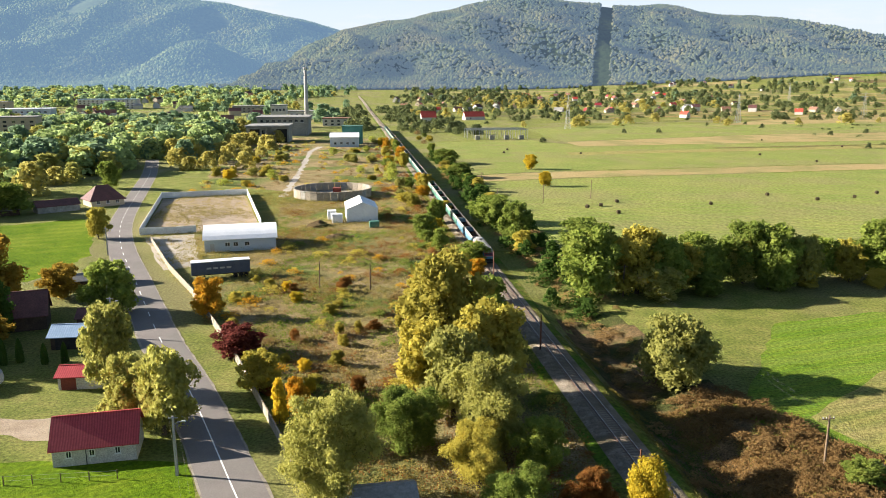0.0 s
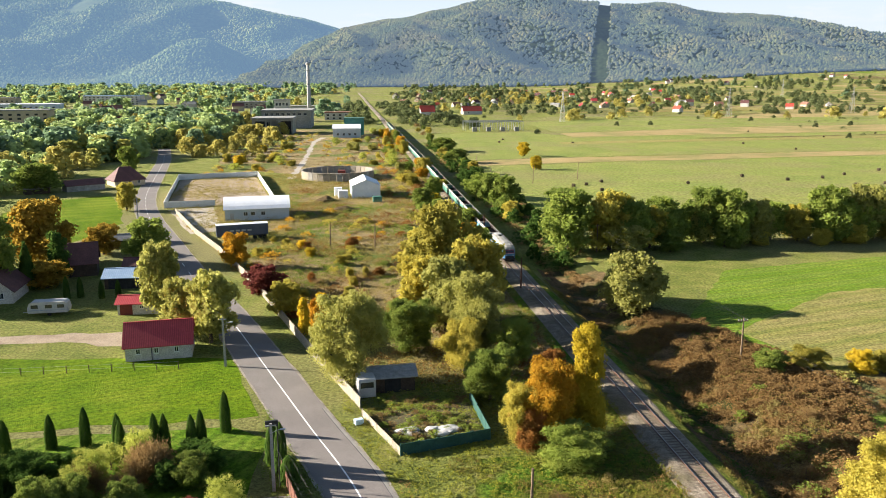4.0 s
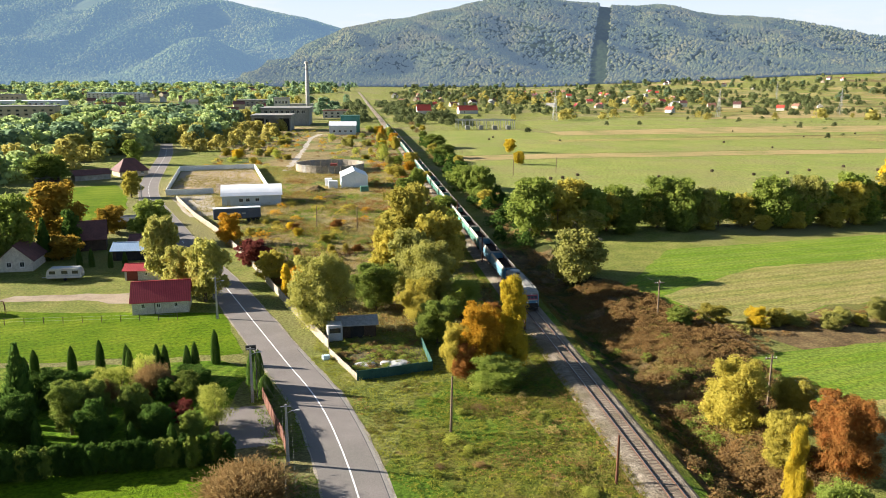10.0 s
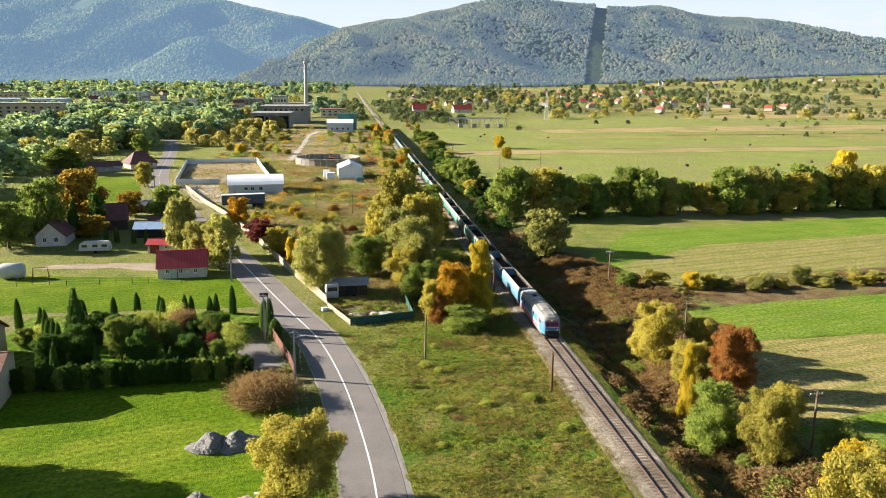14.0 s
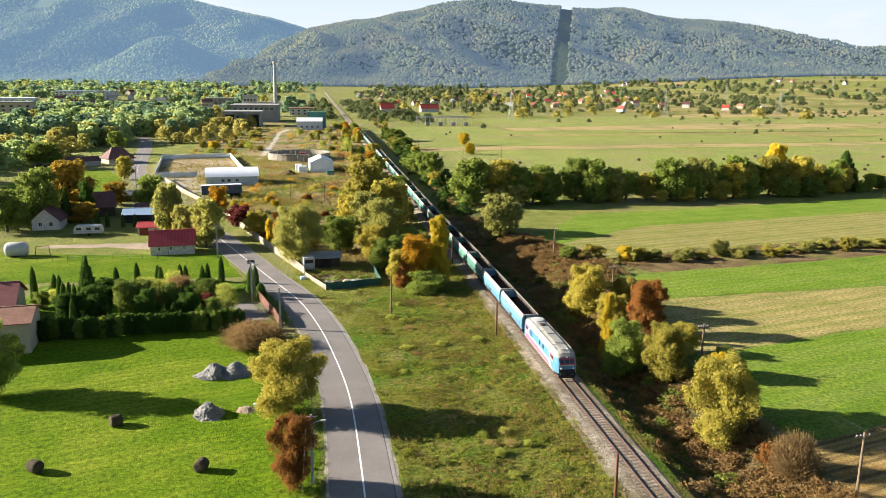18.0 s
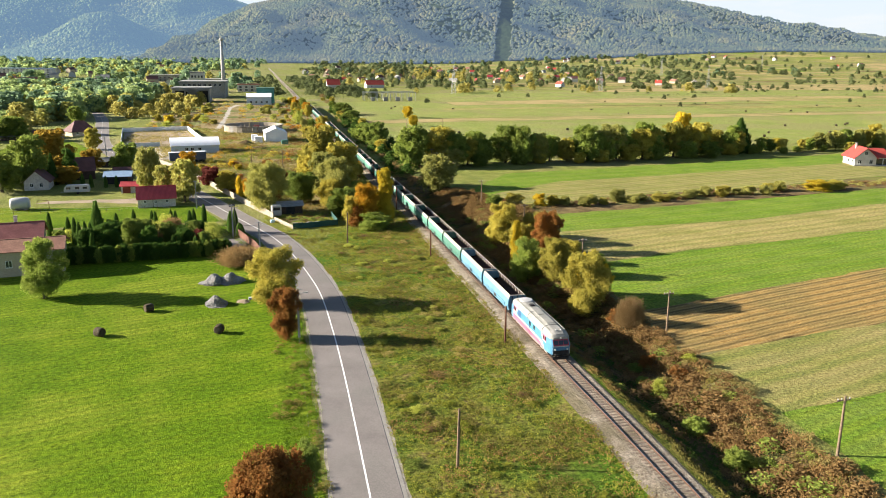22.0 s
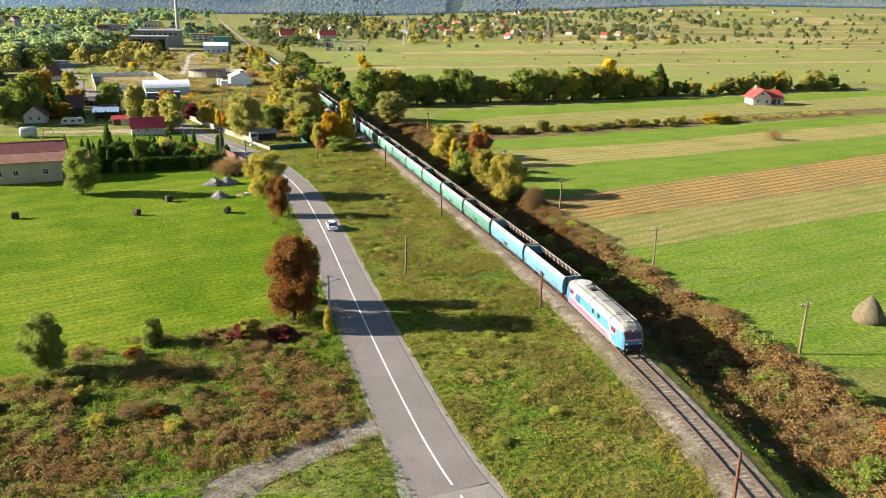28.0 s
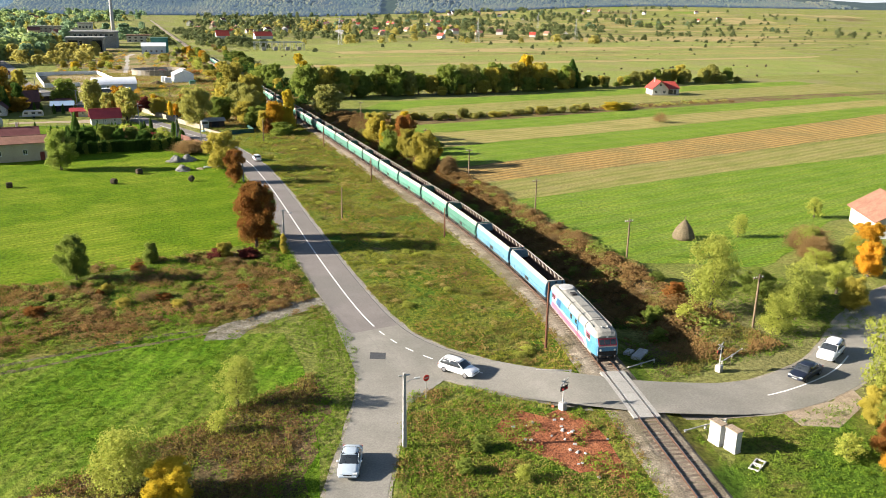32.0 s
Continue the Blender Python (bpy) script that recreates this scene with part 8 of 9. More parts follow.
# plainer houses of the town, half hidden by trees
PLAIN = [gable_house("town_house", pose(-170 - 60 * k, 800 + 40 * k, ground_z(-170 - 60 * k, 800 + 40 * k), 0, 0, 12 + 30 * k), *spec, group="town houses") for k, spec in enumerate(((12, 9, 5.6, 9.2, W_WHITE, R_BROWN, "white town house with a brown roof"), (14, 10, 6.0, 9.6, W_CREAM, R_MAROON, "cream town house with a maroon roof"), (12, 9, 4.5, 7.8, W_STONE, R_GREY, "grey-roofed town house of plain blockwork"), (11, 9, 5.5, 9.0, W_WHITE, R_DULL, "white town house with a dull red roof")))]
for i in range(96):
    y = _v.uniform(660, 1750)
    x = _v.uniform(-200 - 0.28 * y, -40 - 0.10 * y)
    copy_thing(_v.choice(PLAIN), pose(x, y, ground_z(x, y), 0, 0, _v.choice([5, 12, 95, 100, 60])))
for i in range(14):
    x, y = _v.uniform(750, 1500), _v.uniform(1500, 2150)
    copy_thing(VILLAGE[_v.choice([0, 2, 4, 1])], pose(x, y, ground_z(x, y), 0, 0, _v.uniform(0, 180)))
b = gable_house("house", pose(32, 800, ground_z(32, 800), 0, 0, 4), 15, 12, 6.0, 12.0, W_WHITE, R_BRIGHT, "tall house with a vivid red roof")
window(b, "front", -3, 1.5, 1.6, 1.8, 6)
window(b, "front", 3, 1.5, 1.6, 1.8, 6)
b = gable_house("house", pose(86, 850, ground_z(86, 850), 0, 0, 8), 22, 12, 4.0, 9.0, W_WHITE, R_BRIGHT, "long white house with a vivid red roof")
window(b, "front", -5, 1.2, 1.6, 1.6, 6)
for i, (x, y, w, d, h, rz, rm, wm, lab) in enumerate(((-440, 920, 110, 30, 11, 8, R_WHITE, W_PALEBLUE, "long pale factory hall with a white roof"), (-300, 600, 54, 18, 17, 8, R_GREY, W_CREAM, "cream block of flats with a flat roof"), (-402, 1180, 80, 26, 13, 0, R_BLUE, W_WHITE, "wide hall with a pale blue roof"), (-520, 1040, 80, 20, 15, 4, R_GREY, W_CREAM, "long block of flats in the town"), (-640, 1250, 90, 20, 16, 0, R_MAROON, W_CREAM, "brown-roofed block of flats in the town"), (-180, 1050, 50, 20, 8, 0, R_GREY, W_GREY, "grey works hall up the valley"), (-110, 900, 40, 20, 8, 0, R_GREY, W_STONE, "low works hall beside the line"), (-60, 760, 26, 14, 7, 0, R_BROWN, W_STONE, "old station building beside the line"))):
    b = thing("works_building" if h < 12 else "apartment_building", pose(x, y, ground_z(x, y), 0, 0, rz), lab, "building")
    part("wall", boxed((-w / 2, w / 2, -d / 2, d / 2, -0.5, h)), wm, b)
    part("roof", boxed((-w / 2 - 0.6, w / 2 + 0.6, -d / 2 - 0.6, d / 2 + 0.6, h, h + 0.9), bevel=0.2), rm, b)
    for f in range(max(1, int(h / 3.2))):
        for k in range(int(w / 6)):
            part("window", boxed((-w / 2 + 2 + k * 6, -w / 2 + 4.4 + k * 6, -d / 2 - 0.05, -d / 2 - 0.005, 1.0 + f * 3.1, 2.5 + f * 3.1)), GLASS, b)

# houses in the right-hand fields
b = gable_house("house", pose(173.5, 122.5, 0, 0, 0, 72), 10.5, 7.2, 3.4, 6.6, W_WHITE, R_FIELD, "white new house with a red tiled roof in the fields", over=0.7)
for y in (-1.9, 1.9):
    window(b, "left", y, 0.9, 1.2, 1.4, 5.25)
window(b, "left", 0.0, 4.1, 1.1, 1.1, 5.25)
for x in (-3.0, 0.2):
    window(b, "back", x, 0.9, 1.2, 1.4, 3.6)
part("plinth", boxed((-5.4, 5.4, -3.75, 3.75, -0.1, 0.45)), W_GREY, b)
part("wing_wall", boxed((-2.4, 3.6, -9.4, -3.61, -0.1, 3.2)), W_WHITE, b)
for e in (-1, 1):
    bm = bmesh.new()
    loft(bm, [[(0.6 + e * 3.7, -10.1, 3.0 + q), (0.6 + e * 3.7, -3.0, 3.0 + q), (0.6, -0.4, 6.0 + q), (0.6, -8.2, 6.0 + q)] for q in (-0.12, 0.0)])
    part("wing_roof", bm, R_FIELD, b)
bm = bmesh.new()
loft(bm, [[(-3.1, -10.1, 3.0 + q), (4.3, -10.1, 3.0 + q), (0.6, -8.2, 6.0 + q)] for q in (-0.12, 0.0)])
part("wing_roof", bm, R_FIELD, b)
part("porch", boxed((-4.3, -2.41, -9.2, -3.76, -0.1, 0.4)), M_CONCRETE, b)
for y in (-9.0, -6.4, -4.0):
    part("porch_post", boxed((-4.2, -3.98, y - 0.11, y + 0.11, 0.4, 3.0)), W_WHITE, b)
part("porch_opening", boxed((-2.46, -2.405, -8.4, -4.6, 0.4, 2.5)), GLASS, b)
chimney_stack(b, 2.0, 0.8, 5.0, 7.6)
b = gable_house("house", pose(71, -94, 0, 0, 0, 62), 12, 9, 3.2, 6.0, W_WHITE, R_BROWN, "white house with an old brown tiled roof by the road", over=0.6)
window(b, "left", 0, 1.0, 1.2, 1.4, 6)
window(b, "front", -2.5, 1.0, 1.2, 1.4, 4.5)

# ---- poles, wires, signals ----
def telegraph_pole(x, y, h, lean=0.0, material=None, arm=True, label="weathered wooden telegraph pole with a crossarm"):
    z = bank_z(x, y) if abs(x - rail_x(y)) < 7 else ground_z(x, y)
    root = thing("telegraph_pole", pose(x, y, z, 0, lean, 4), label, "pole", "telegraph poles")
    m = material or M_WOODPOLE
    part("post", tube(bmesh.new(), [(0, 0, -0.3), (0, 0, h * 0.5), (0, 0, h)], [0.15, 0.13, 0.10], 10), m, root)
    if arm:
        part("crossarm", boxed((-0.75, 0.75, 0.10, 0.20, h - 0.55, h - 0.43)), m, root)
        for s in (-0.65, -0.25, 0.25, 0.65):
            part("insulator", tube(bmesh.new(), [(s, 0.15, h - 0.43), (s, 0.15, h - 0.36), (s, 0.15, h - 0.26)], [0.03, 0.06, 0.04], 6), P_WHITE, root, "white insulator")
    return root


def wires(pts, offsets, sag, label="thin overhead wires sagging between poles"):
    root = thing("overhead_wires", pose(0, 0, 0), label, "wires")
    m = mat("dull_wire", [(0.07, 0.07, 0.07), (0.11, 0.11, 0.11)], 1.0, 4.0, 0.6, metal=0.3)
    for dx, dz in offsets:
        for a, b in zip(pts, pts[1:]):
            line = [Vector(a).lerp(Vector(b), k / 8) + Vector((dx, 0, dz - 4 * sag * (k / 8) * (1 - k / 8))) for k in range(9)]
            part("wire", tube(bmesh.new(), line, [0.005] * 9, 3), m, root)


RIGHT_POLES = [(19.0, 140, 6.5), (18.6, 104, 6.4), (18.4, 69.6, 6.3), (18.6, 34.5, 6.4), (18.6, 1.6, 6.4), (18.4, -29.5, 6.2), (18.3, -63.2, 6.1), (18.6, -93.6, 6.1), (17.6, -122.0, 6.6)]
for x, y, h in RIGHT_POLES:
    telegraph_pole(x, y, h, label="weathered wooden power pole beside the fields")
wires([(x, y, h - 0.25) for x, y, h in RIGHT_POLES], [(-0.65, 0), (0.65, 0), (0.0, 0.2)], 0.55)
for x, y, h in ((-4.4, 156, 6), (-4.4, 110, 5.8), (-4.3, 65, 5.6), (-4.8, 18.5, 5.0), (-4.0, -28.5, 5.0), (-3.9, -74.8, 4.9), (-8.4, -119.6, 7.6)):
    telegraph_pole(x, y, h, material=M_RUSTPOLE, arm=False, label="plain rust-brown pole beside the railway")
for x, y, h in ((-19.3, 31.0, 6.4), (-17.2, -58.2, 5.7), (-41.4, 152.3, 6.0), (-31.0, 150, 5.8), (12, 250, 7), (30, 260, 7), (50, 270, 7), (14, 300, 7)):
    telegraph_pole(x, y, h, lean=1.0, arm=False, label="bare weathered wooden pole standing in rough grass")


def street_pole(x, y, h, rz=0.0, lamp=True):
    root = thing("street_lamp", pose(x, y, 0, 0, 0, rz), "grey concrete roadside pole with a small street lamp", "street lamp", "roadside poles")
    part("post", loft(bmesh.new(), [[(-a, -a, z), (a, -a, z), (a, a, z), (-a, a, z)] for a, z in ((0.16, -0.2), (0.13, h * 0.5), (0.10, h))]), M_GREYPOLE, root)
    if lamp:
        part("bracket", tube(bmesh.new(), [(0, 0, h - 1.0), (0.5, 0, h - 0.7), (0.95, 0, h - 0.62)], [0.03, 0.03, 0.03], 6), M_GALV, root)
        part("lamp_head", boxed((0.85, 1.35, -0.11, 0.11, h - 0.68, h - 0.56), bevel=0.03), P_WHITE, root, "pale lamp head")
    part("crossarm", boxed((-0.5, 0.5, -0.05, 0.05, h - 0.25, h - 0.17)), M_GALV, root)
    return root


ROADSIDE = [(-95.5, 190, 7), (-74, 124, 7), (-52.3, 75.2, 6.9), (-41.9, 41.0, 6.9), (-36.2, 25.2, 6.4), (-30.3, -21.3, 6.8), (-29.9, -75.2, 6.7), (-29.0, -134.0, 6.9)]
for x, y, h in ROADSIDE:
    street_pole(x, y, h)
wires([(x, y, h - 0.15) for x, y, h in ROADSIDE], [(-0.4, 0), (0.4, 0)], 0.6)
b = thing("road_sign", pose(-41.4, 41.6, 0, 0, 0, 10), "dark street sign box high on a pole", "sign")
part("post", tube(bmesh.new(), [(0, 0, 0), (0, 0, 6.6)], [0.06, 0.05], 8), M_PLASTIC, b)
part("board", boxed((-1.1, 0.1, -0.12, 0.12, 6.4, 6.95), bevel=0.02), M_PLASTIC, b)


def no_entry(x, y):
    root = thing("no_entry_sign", pose(x, y, 0, 0, 0, 15), "round red no-entry sign on a grey post", "road sign")
    part("post", tube(bmesh.new(), [(0, 0, -0.2), (0, 0, 2.5)], [0.03, 0.03], 8), M_GALV, root)
    disc = part("disc", loft(bmesh.new(), [[(0.33 * math.cos(a), y2, 2.3 + 0.33 * math.sin(a)) for a in (2 * math.pi * i / 24 for i in range(24))] for y2 in (-0.06, -0.035)]), mat("sign_red", [(0.55, 0.03, 0.03), (0.60, 0.04, 0.04)], 1, 4, 0.4, vary=0.05), root, "red disc")
    part("bar", boxed((-0.22, 0.22, -0.066, -0.06, 2.25, 2.35)), P_WHITE, disc)


no_entry(-24.6, -126.6)


def crossing_signal(x, y, rz):
    root = thing("crossing_signal", pose(x, y, 0, 0, 0, rz), "white level-crossing signal with crossed boards and lamps", "signal", "level crossing")
    part("foot", boxed((-0.3, 0.3, -0.3, 0.3, -0.1, 0.75), bevel=0.05), M_CONCRETE, root)
    part("post", tube(bmesh.new(), [(0, 0, 0.7), (0, 0, 3.1)], [0.07, 0.06], 10), P_WHITE, root)
    for s in (-1, 1):
        bm = bmesh.new()
        box(bm, -0.6, 0.6, -0.1, -0.07, -0.07, 0.07, m=Matrix.Translation((0, 0, 2.85)) @ Matrix.Rotation(s * radians(28), 4, "Y"))
        part("cross_board", bm, P_WHITE, root)
    part("lamp_plate", boxed((-0.5, 0.5, -0.06, -0.02, 1.95, 2.45), bevel=0.02), P_BLACK, root)
    for s in (-1, 1):
        part("lamp", tube(bmesh.new(), [(s * 0.25, -0.06, 2.2), (s * 0.25, -0.2, 2.2)], [0.11, 0.12], 10), M_TAIL, root)


crossing_signal(-13.2, -132.4, 20)
crossing_signal(6.0, -130.4, 200)


def barrier_stub(x, y, rz, L):
    root = thing("crossing_rail", pose(x, y, 0, 0, 0, rz), "low white guard rail on short posts beside the crossing", "guard rail", "level crossing")
    part("rail", boxed((-L / 2, L / 2, -0.05, 0.05, 0.32, 0.42), bevel=0.02), M_CONCRETE, root)
    for k in range(3):
        q = -L / 2 + 0.15 + k * (L - 0.3) / 2
        part("post", boxed((q - 0.08, q + 0.08, -0.07, 0.07, -0.1, 0.44)), M_CONCRETE, root)


barrier_stub(-10.4, -125.4, -22, 3.6)
barrier_stub(-1.0, -126.9, 12, 4.0)
barrier_stub(9.5, -128.2, 25, 5.0)
barrier_stub(-2.8, -139.6, 5, 5.0)
b = thing("concrete_slab", pose(0.3, -124.6, 0.0, 0, 6, 40), "broken concrete slabs lying in weeds", "slab")
part("slab", boxed((-1.6, 1.6, -0.5, 0.5, 0.0, 0.4), bevel=0.04), M_CONCRETE, b)
part("slab", boxed((-0.8, 0.9, 0.8, 1.6, 0.0, 0.3), bevel=0.04), M_CONCRETE, b)


def cabinet(x, y, rz):
    root = thing("relay_cabinet", pose(x, y, 0, 0, 0, rz), "white steel relay cabinet on a concrete foot", "cabinet", "relay cabinets")
    part("foot", boxed((-0.62, 0.62, -0.36, 0.36, -0.05, 0.18)), M_CONCRETE, root)
    part("body", boxed((-0.6, 0.6, -0.34, 0.34, 0.18, 2.0), bevel=0.02), P_WHITE, root)
    part("roof", boxed((-0.68, 0.68, -0.42, 0.42, 2.0, 2.08), bevel=0.02), M_EARTH, root, "dusty tan roof plate")
    for s in (-1, 1):
        d = part("door", boxed((min(0.01 * s, 0.57 * s), max(0.01 * s, 0.57 * s), -0.36, -0.343, 0.25, 1.93)), P_WHITE, root)
        part("handle", boxed((s * 0.08 - 0.015, s * 0.08 + 0.015, -0.39, -0.36, 1.0, 1.2)), M_PLASTIC, d)


cabinet(-3.5, -141.9, 98)
cabinet(-3.0, -143.3, 98)
b = thing("cable_pit", pose(-2.6, -145.9, 0, 0, 0, 30), "two open concrete cable pits in the grass", "pit")
for x in (-0.5, 0.5):
    f = boxed((x - 0.42, x + 0.42, -0.42, -0.32, -0.1, 0.14), (x - 0.42, x + 0.42, 0.32, 0.42, -0.1, 0.14), (x - 0.42, x - 0.32, -0.32, 0.32, -0.1, 0.14), (x + 0.32, x + 0.42, -0.32, 0.32, -0.1, 0.14))
    part("pit_rim", f, M_CONCRETE, b)
M_DECK = mat("worn_deck_concrete", [(0.27, 0.262, 0.24), (0.34, 0.33, 0.305)], 0.6, 5.0, 0.9, vary=0.18)
# crossing deck: panels between and beside the rails
b = thing("crossing_deck", pose(0, 0, 0), "pale concrete panels of the level crossing", "crossing deck", kind="structure")


def deck_panel(y0, y1, o0, o1, z):
    bm = bmesh.new()
    ring = []
    for y, o in ((y0, o0), (y0, o1), (y1, o1), (y1, o0)):
        (px, py, pz), rz = on_track(S_Y0 - y + 0.4)
        a = radians(rz)
        ring.append((px - o * math.cos(a) * -1, py + o * math.sin(a), pz + z))
    loft(bm, [[(x, y, z - 0.2) for x, y, z in ring], ring])
    return bm


for k in range(4):
    y0 = -127.9 - k * 2.35
    part("deck_panel", deck_panel(y0, y0 - 2.32, -0.66, 0.66, -0.004), M_DECK, b)
    part("deck_panel", deck_panel(y0, y0 - 2.32, -1.25, -0.85, -0.006), M_DECK, b)
    part("deck_panel", deck_panel(y0, y0 - 2.32, 0.85, 1.25, -0.006), M_DECK, b)


def road_ramp():
    """The road climbing on to the crossing from each side."""
    bm = bmesh.new()
    run = [i for i, p in enumerate(ROAD) if -20 < p.x < 9 and p.y < -118]
    prev = None
    for i in run:
        p, s = ROAD[i], side_of(ROAD, i)
        lift = []
        for o in (-3.2, -2.4, -1.6, -0.8, 0, 0.8, 1.6, 2.4, 3.2):
            q = p + s * o
            d = abs(q.x - rail_x(q.y)) / 1.03
            lift.append(bm.verts.new((q.x, q.y, 0.051 + max(0.0, (rail_z(q.y) - 0.064) * (1 - smoothstep(d, 2.0, 13.0))))))
        if prev:
            for k in range(8):
                f = bm.faces.new((prev[k], prev[k + 1], lift[k + 1], lift[k]))
        prev = lift
    bmesh.ops.recalc_face_normals(bm, faces=bm.faces[:])
    if sum(f.normal.z for f in bm.faces) < 0:
        bmesh.ops.reverse_faces(bm, faces=bm.faces[:])
    tagged(part("road_ramp", bm, M_PALE, smooth=True), "asphalt ramp up to the level crossing", "road", kind="structure")


road_ramp()

# ---- hay ----
M_HAY = mat("brown_hay", [(0.045, 0.034, 0.018), (0.085, 0.064, 0.034)], 1.5, 9.0, 0.95, bump=0.5, bump_scale=10.0, vary=0.3)


def bale_proto(x, y):
    root = thing("hay_bale", pose(x, y, ground_z(x, y), 0, 0, 30), "dark brown round hay bale on mown grass", "hay bale", "round bales")
    part("roll", loft(bmesh.new(), [[(q, 0.62 * k * math.cos(a), 0.60 + 0.62 * k * math.sin(a)) for a in (2 * math.pi * i / 18 for i in range(18))] for q, k in ((-0.60, 0.45), (-0.60, 0.80), (-0.52, 0.95), (-0.35, 1.0), (0.35, 1.0), (0.52, 0.95), (0.60, 0.80), (0.60, 0.45))]), M_HAY, root, smooth=True)
    return root


BALE = bale_proto(-51.4, -6.4)
for x, y in ((-40.8, -17.6), (-56.2, -16.0), (-76, -14.0), (-86, -10.5)):
    copy_thing(BALE, pose(x, y, 0, 0, 0, x * 7))
for i in range(46):
    x = _v.uniform(40, 420)
    y = _v.choice([_v.uniform(205, 300), _v.uniform(370, 540), _v.uniform(240, 260) + 0.1 * x])
    copy_thing(BALE, Matrix.Translation((x, y, ground_z(x, y))) @ Matrix.Rotation(_v.uniform(0, 3), 4, "Z"))


def build_haystack(x, y):
    root = thing("haystack", pose(x, y, 0), "tall rounded grey-brown haystack on green grass", "haystack")
    bm = loft(bmesh.new(), [[(1.8 * k * math.cos(a) * (1 + 0.05 * math.sin(5 * a + z)), 1.8 * k * math.sin(a), z) for a in (2 * math.pi * i / 22 for i in range(22))] for k, z in ((0.92, -0.05), (1.0, 0.4), (0.95, 0.9), (0.78, 1.6), (0.52, 2.3), (0.24, 2.9), (0.05, 3.2))])
    part("hay_body", bm, mat("weathered_hay", [(0.115, 0.09, 0.052), (0.185, 0.148, 0.09)], 1.5, 9.0, 0.95, bump=0.6, bump_scale=9.0, vary=0.3), root)
    part("stake", tube(bmesh.new(), [(0, 0, 3.1), (0.05, 0, 3.9)], [0.05, 0.03], 6), M_WOODPOLE, root)


build_haystack(33.4, -87.4)

# ---- the allotment with its hut ----
b = gable_house("hut", pose(-30.0, 65.6, 0, 0, 0, 5), 5.6, 3.6, 2.2, 2.9, W_BROWN, R_GREY, "tumbledown garden hut with a grey sheet roof", "hut", over=0.4)
# No doorway is cut: a black panel gives the shade within.
part("dark_opening", boxed((-1.0, 1.0, -1.86, -1.805, 0, 1.9)), P_BLACK, b)
b = thing("storage_box", pose(-33.2, 63.4, 0, 0, 0, 8), "white van body used as a garden store", "store")
part("box", boxed((-1.1, 1.1, -1.4, 1.4, 0.1, 2.5), bevel=0.12), P_WHITE, b)
part("window", boxed((-0.8, 0.8, -1.43, -1.405, 1.4, 2.1)), GLASS, b)
M_GREENSHEET = mat("dark_green_fence_sheet", [(0.015, 0.060, 0.050), (0.030, 0.090, 0.075)], 0.8, 5.0, 0.7, vary=0.2)
wall_run("garden_fence", [(-29.6, 46.8), (-19.8, 49.6), (-20.6, 60.5)], 1.3, 0.06, M_GREENSHEET, "dark green sheet fence round an allotment", "fence", 2.0)
wall_run("garden_fence", [(-33.6, 57.0), (-29.6, 46.8)], 0.9, 0.06, M_FENCE, "pale panel fence round an allotment", "fence", 2.0)
patch("allotment_soil", [(-33.0, 57.2), (-29.2, 47.4), (-20.3, 50.1), (-21.0, 60.2)], M_RUT, 0.034, 0.3, "dark dug soil of an allotment", "soil", 57)
woods("allotment_plants", F_GREEN, fill(58, 70, -32.4, -21, 48.5, 62, 0.3, 1.0, lambda x, y: y > 57 - 2.45 * (x + 33) * 0.9 and y > 48.6 + 0.28 * (x + 29)), 58, "vegetable plants and weeds in an allotment", "plants")
woods("allotment_stalks", F_BROWN, fill(59, 50, -32.4, -21, 48.5, 62, 0.3, 0.9, lambda x, y: y > 57 - 2.45 * (x + 33) * 0.9 and y > 48.6 + 0.28 * (x + 29)), 59, "dry brown stalks in an allotment", "plants")
b = thing("plastic_sheeting", pose(-26.2, 51.6, 0), "white plastic sheets and sacks lying in an allotment", "sheeting")
for i in range(9):
    bm = bmesh.new()
    bmesh.ops.create_icosphere(bm, subdivisions=2, radius=1.0)
    cx, cy = _v.uniform(-3.4, 3.2), _v.uniform(-1.0, 1.2)
    for v in bm.verts:
        n = 1 + 0.35 * noise.noise(v.co * 2.0 + Vector((i, 0, 0)))
        v.co = Vector((cx + v.co.x * 0.9 * n, cy + v.co.y * 0.6 * n, max(0.0, 0.1 + v.co.z * 0.3 * n)))
    part("sheet", bm, P_WHITE, b)
b = thing("water_box", pose(-34.0, 55.0, 0, 0, 0, 20), "small pale blue plastic crate by a fence", "crate")
part("box", boxed((-0.5, 0.5, -0.35, 0.35, 0, 0.6), bevel=0.04), mat("pale_blue_plastic", [(0.45, 0.60, 0.72), (0.5, 0.65, 0.75)], 1, 4, 0.5), b)

# gate of the garden, low wire fence in front of the barn
M_GATE = mat("rust_red_gate_paint", [(0.105, 0.045, 0.030), (0.160, 0.070, 0.045)], 1.0, 5.0, 0.7, vary=0.2)
wall_run("garden_gate", [(-41.6, 44.4), (-39.6, 37.6), (-37.3, 30.4), (-36.3, 26.0)], 1.6, 0.06, M_GATE, "rust-red sheet fence and gate by the road", "gate", 1.8)
b = thing("wire_fence", pose(0, 0, 0), "low wire fence on thin posts across the meadow", "fence")
for k in range(16):
    x = -102 + k * 2.9
    part("post", boxed((x - 0.04, x + 0.04, 74.2 + 0.05 * k - 0.04, 74.28 + 0.05 * k, -0.1, 1.1)), M_WOODPOLE, b)
for z in (0.5, 1.0):
    part("wire", tube(bmesh.new(), [(-102, 74.24, z), (-58.5, 75.0, z)], [0.012, 0.012], 4), M_GALV, b)
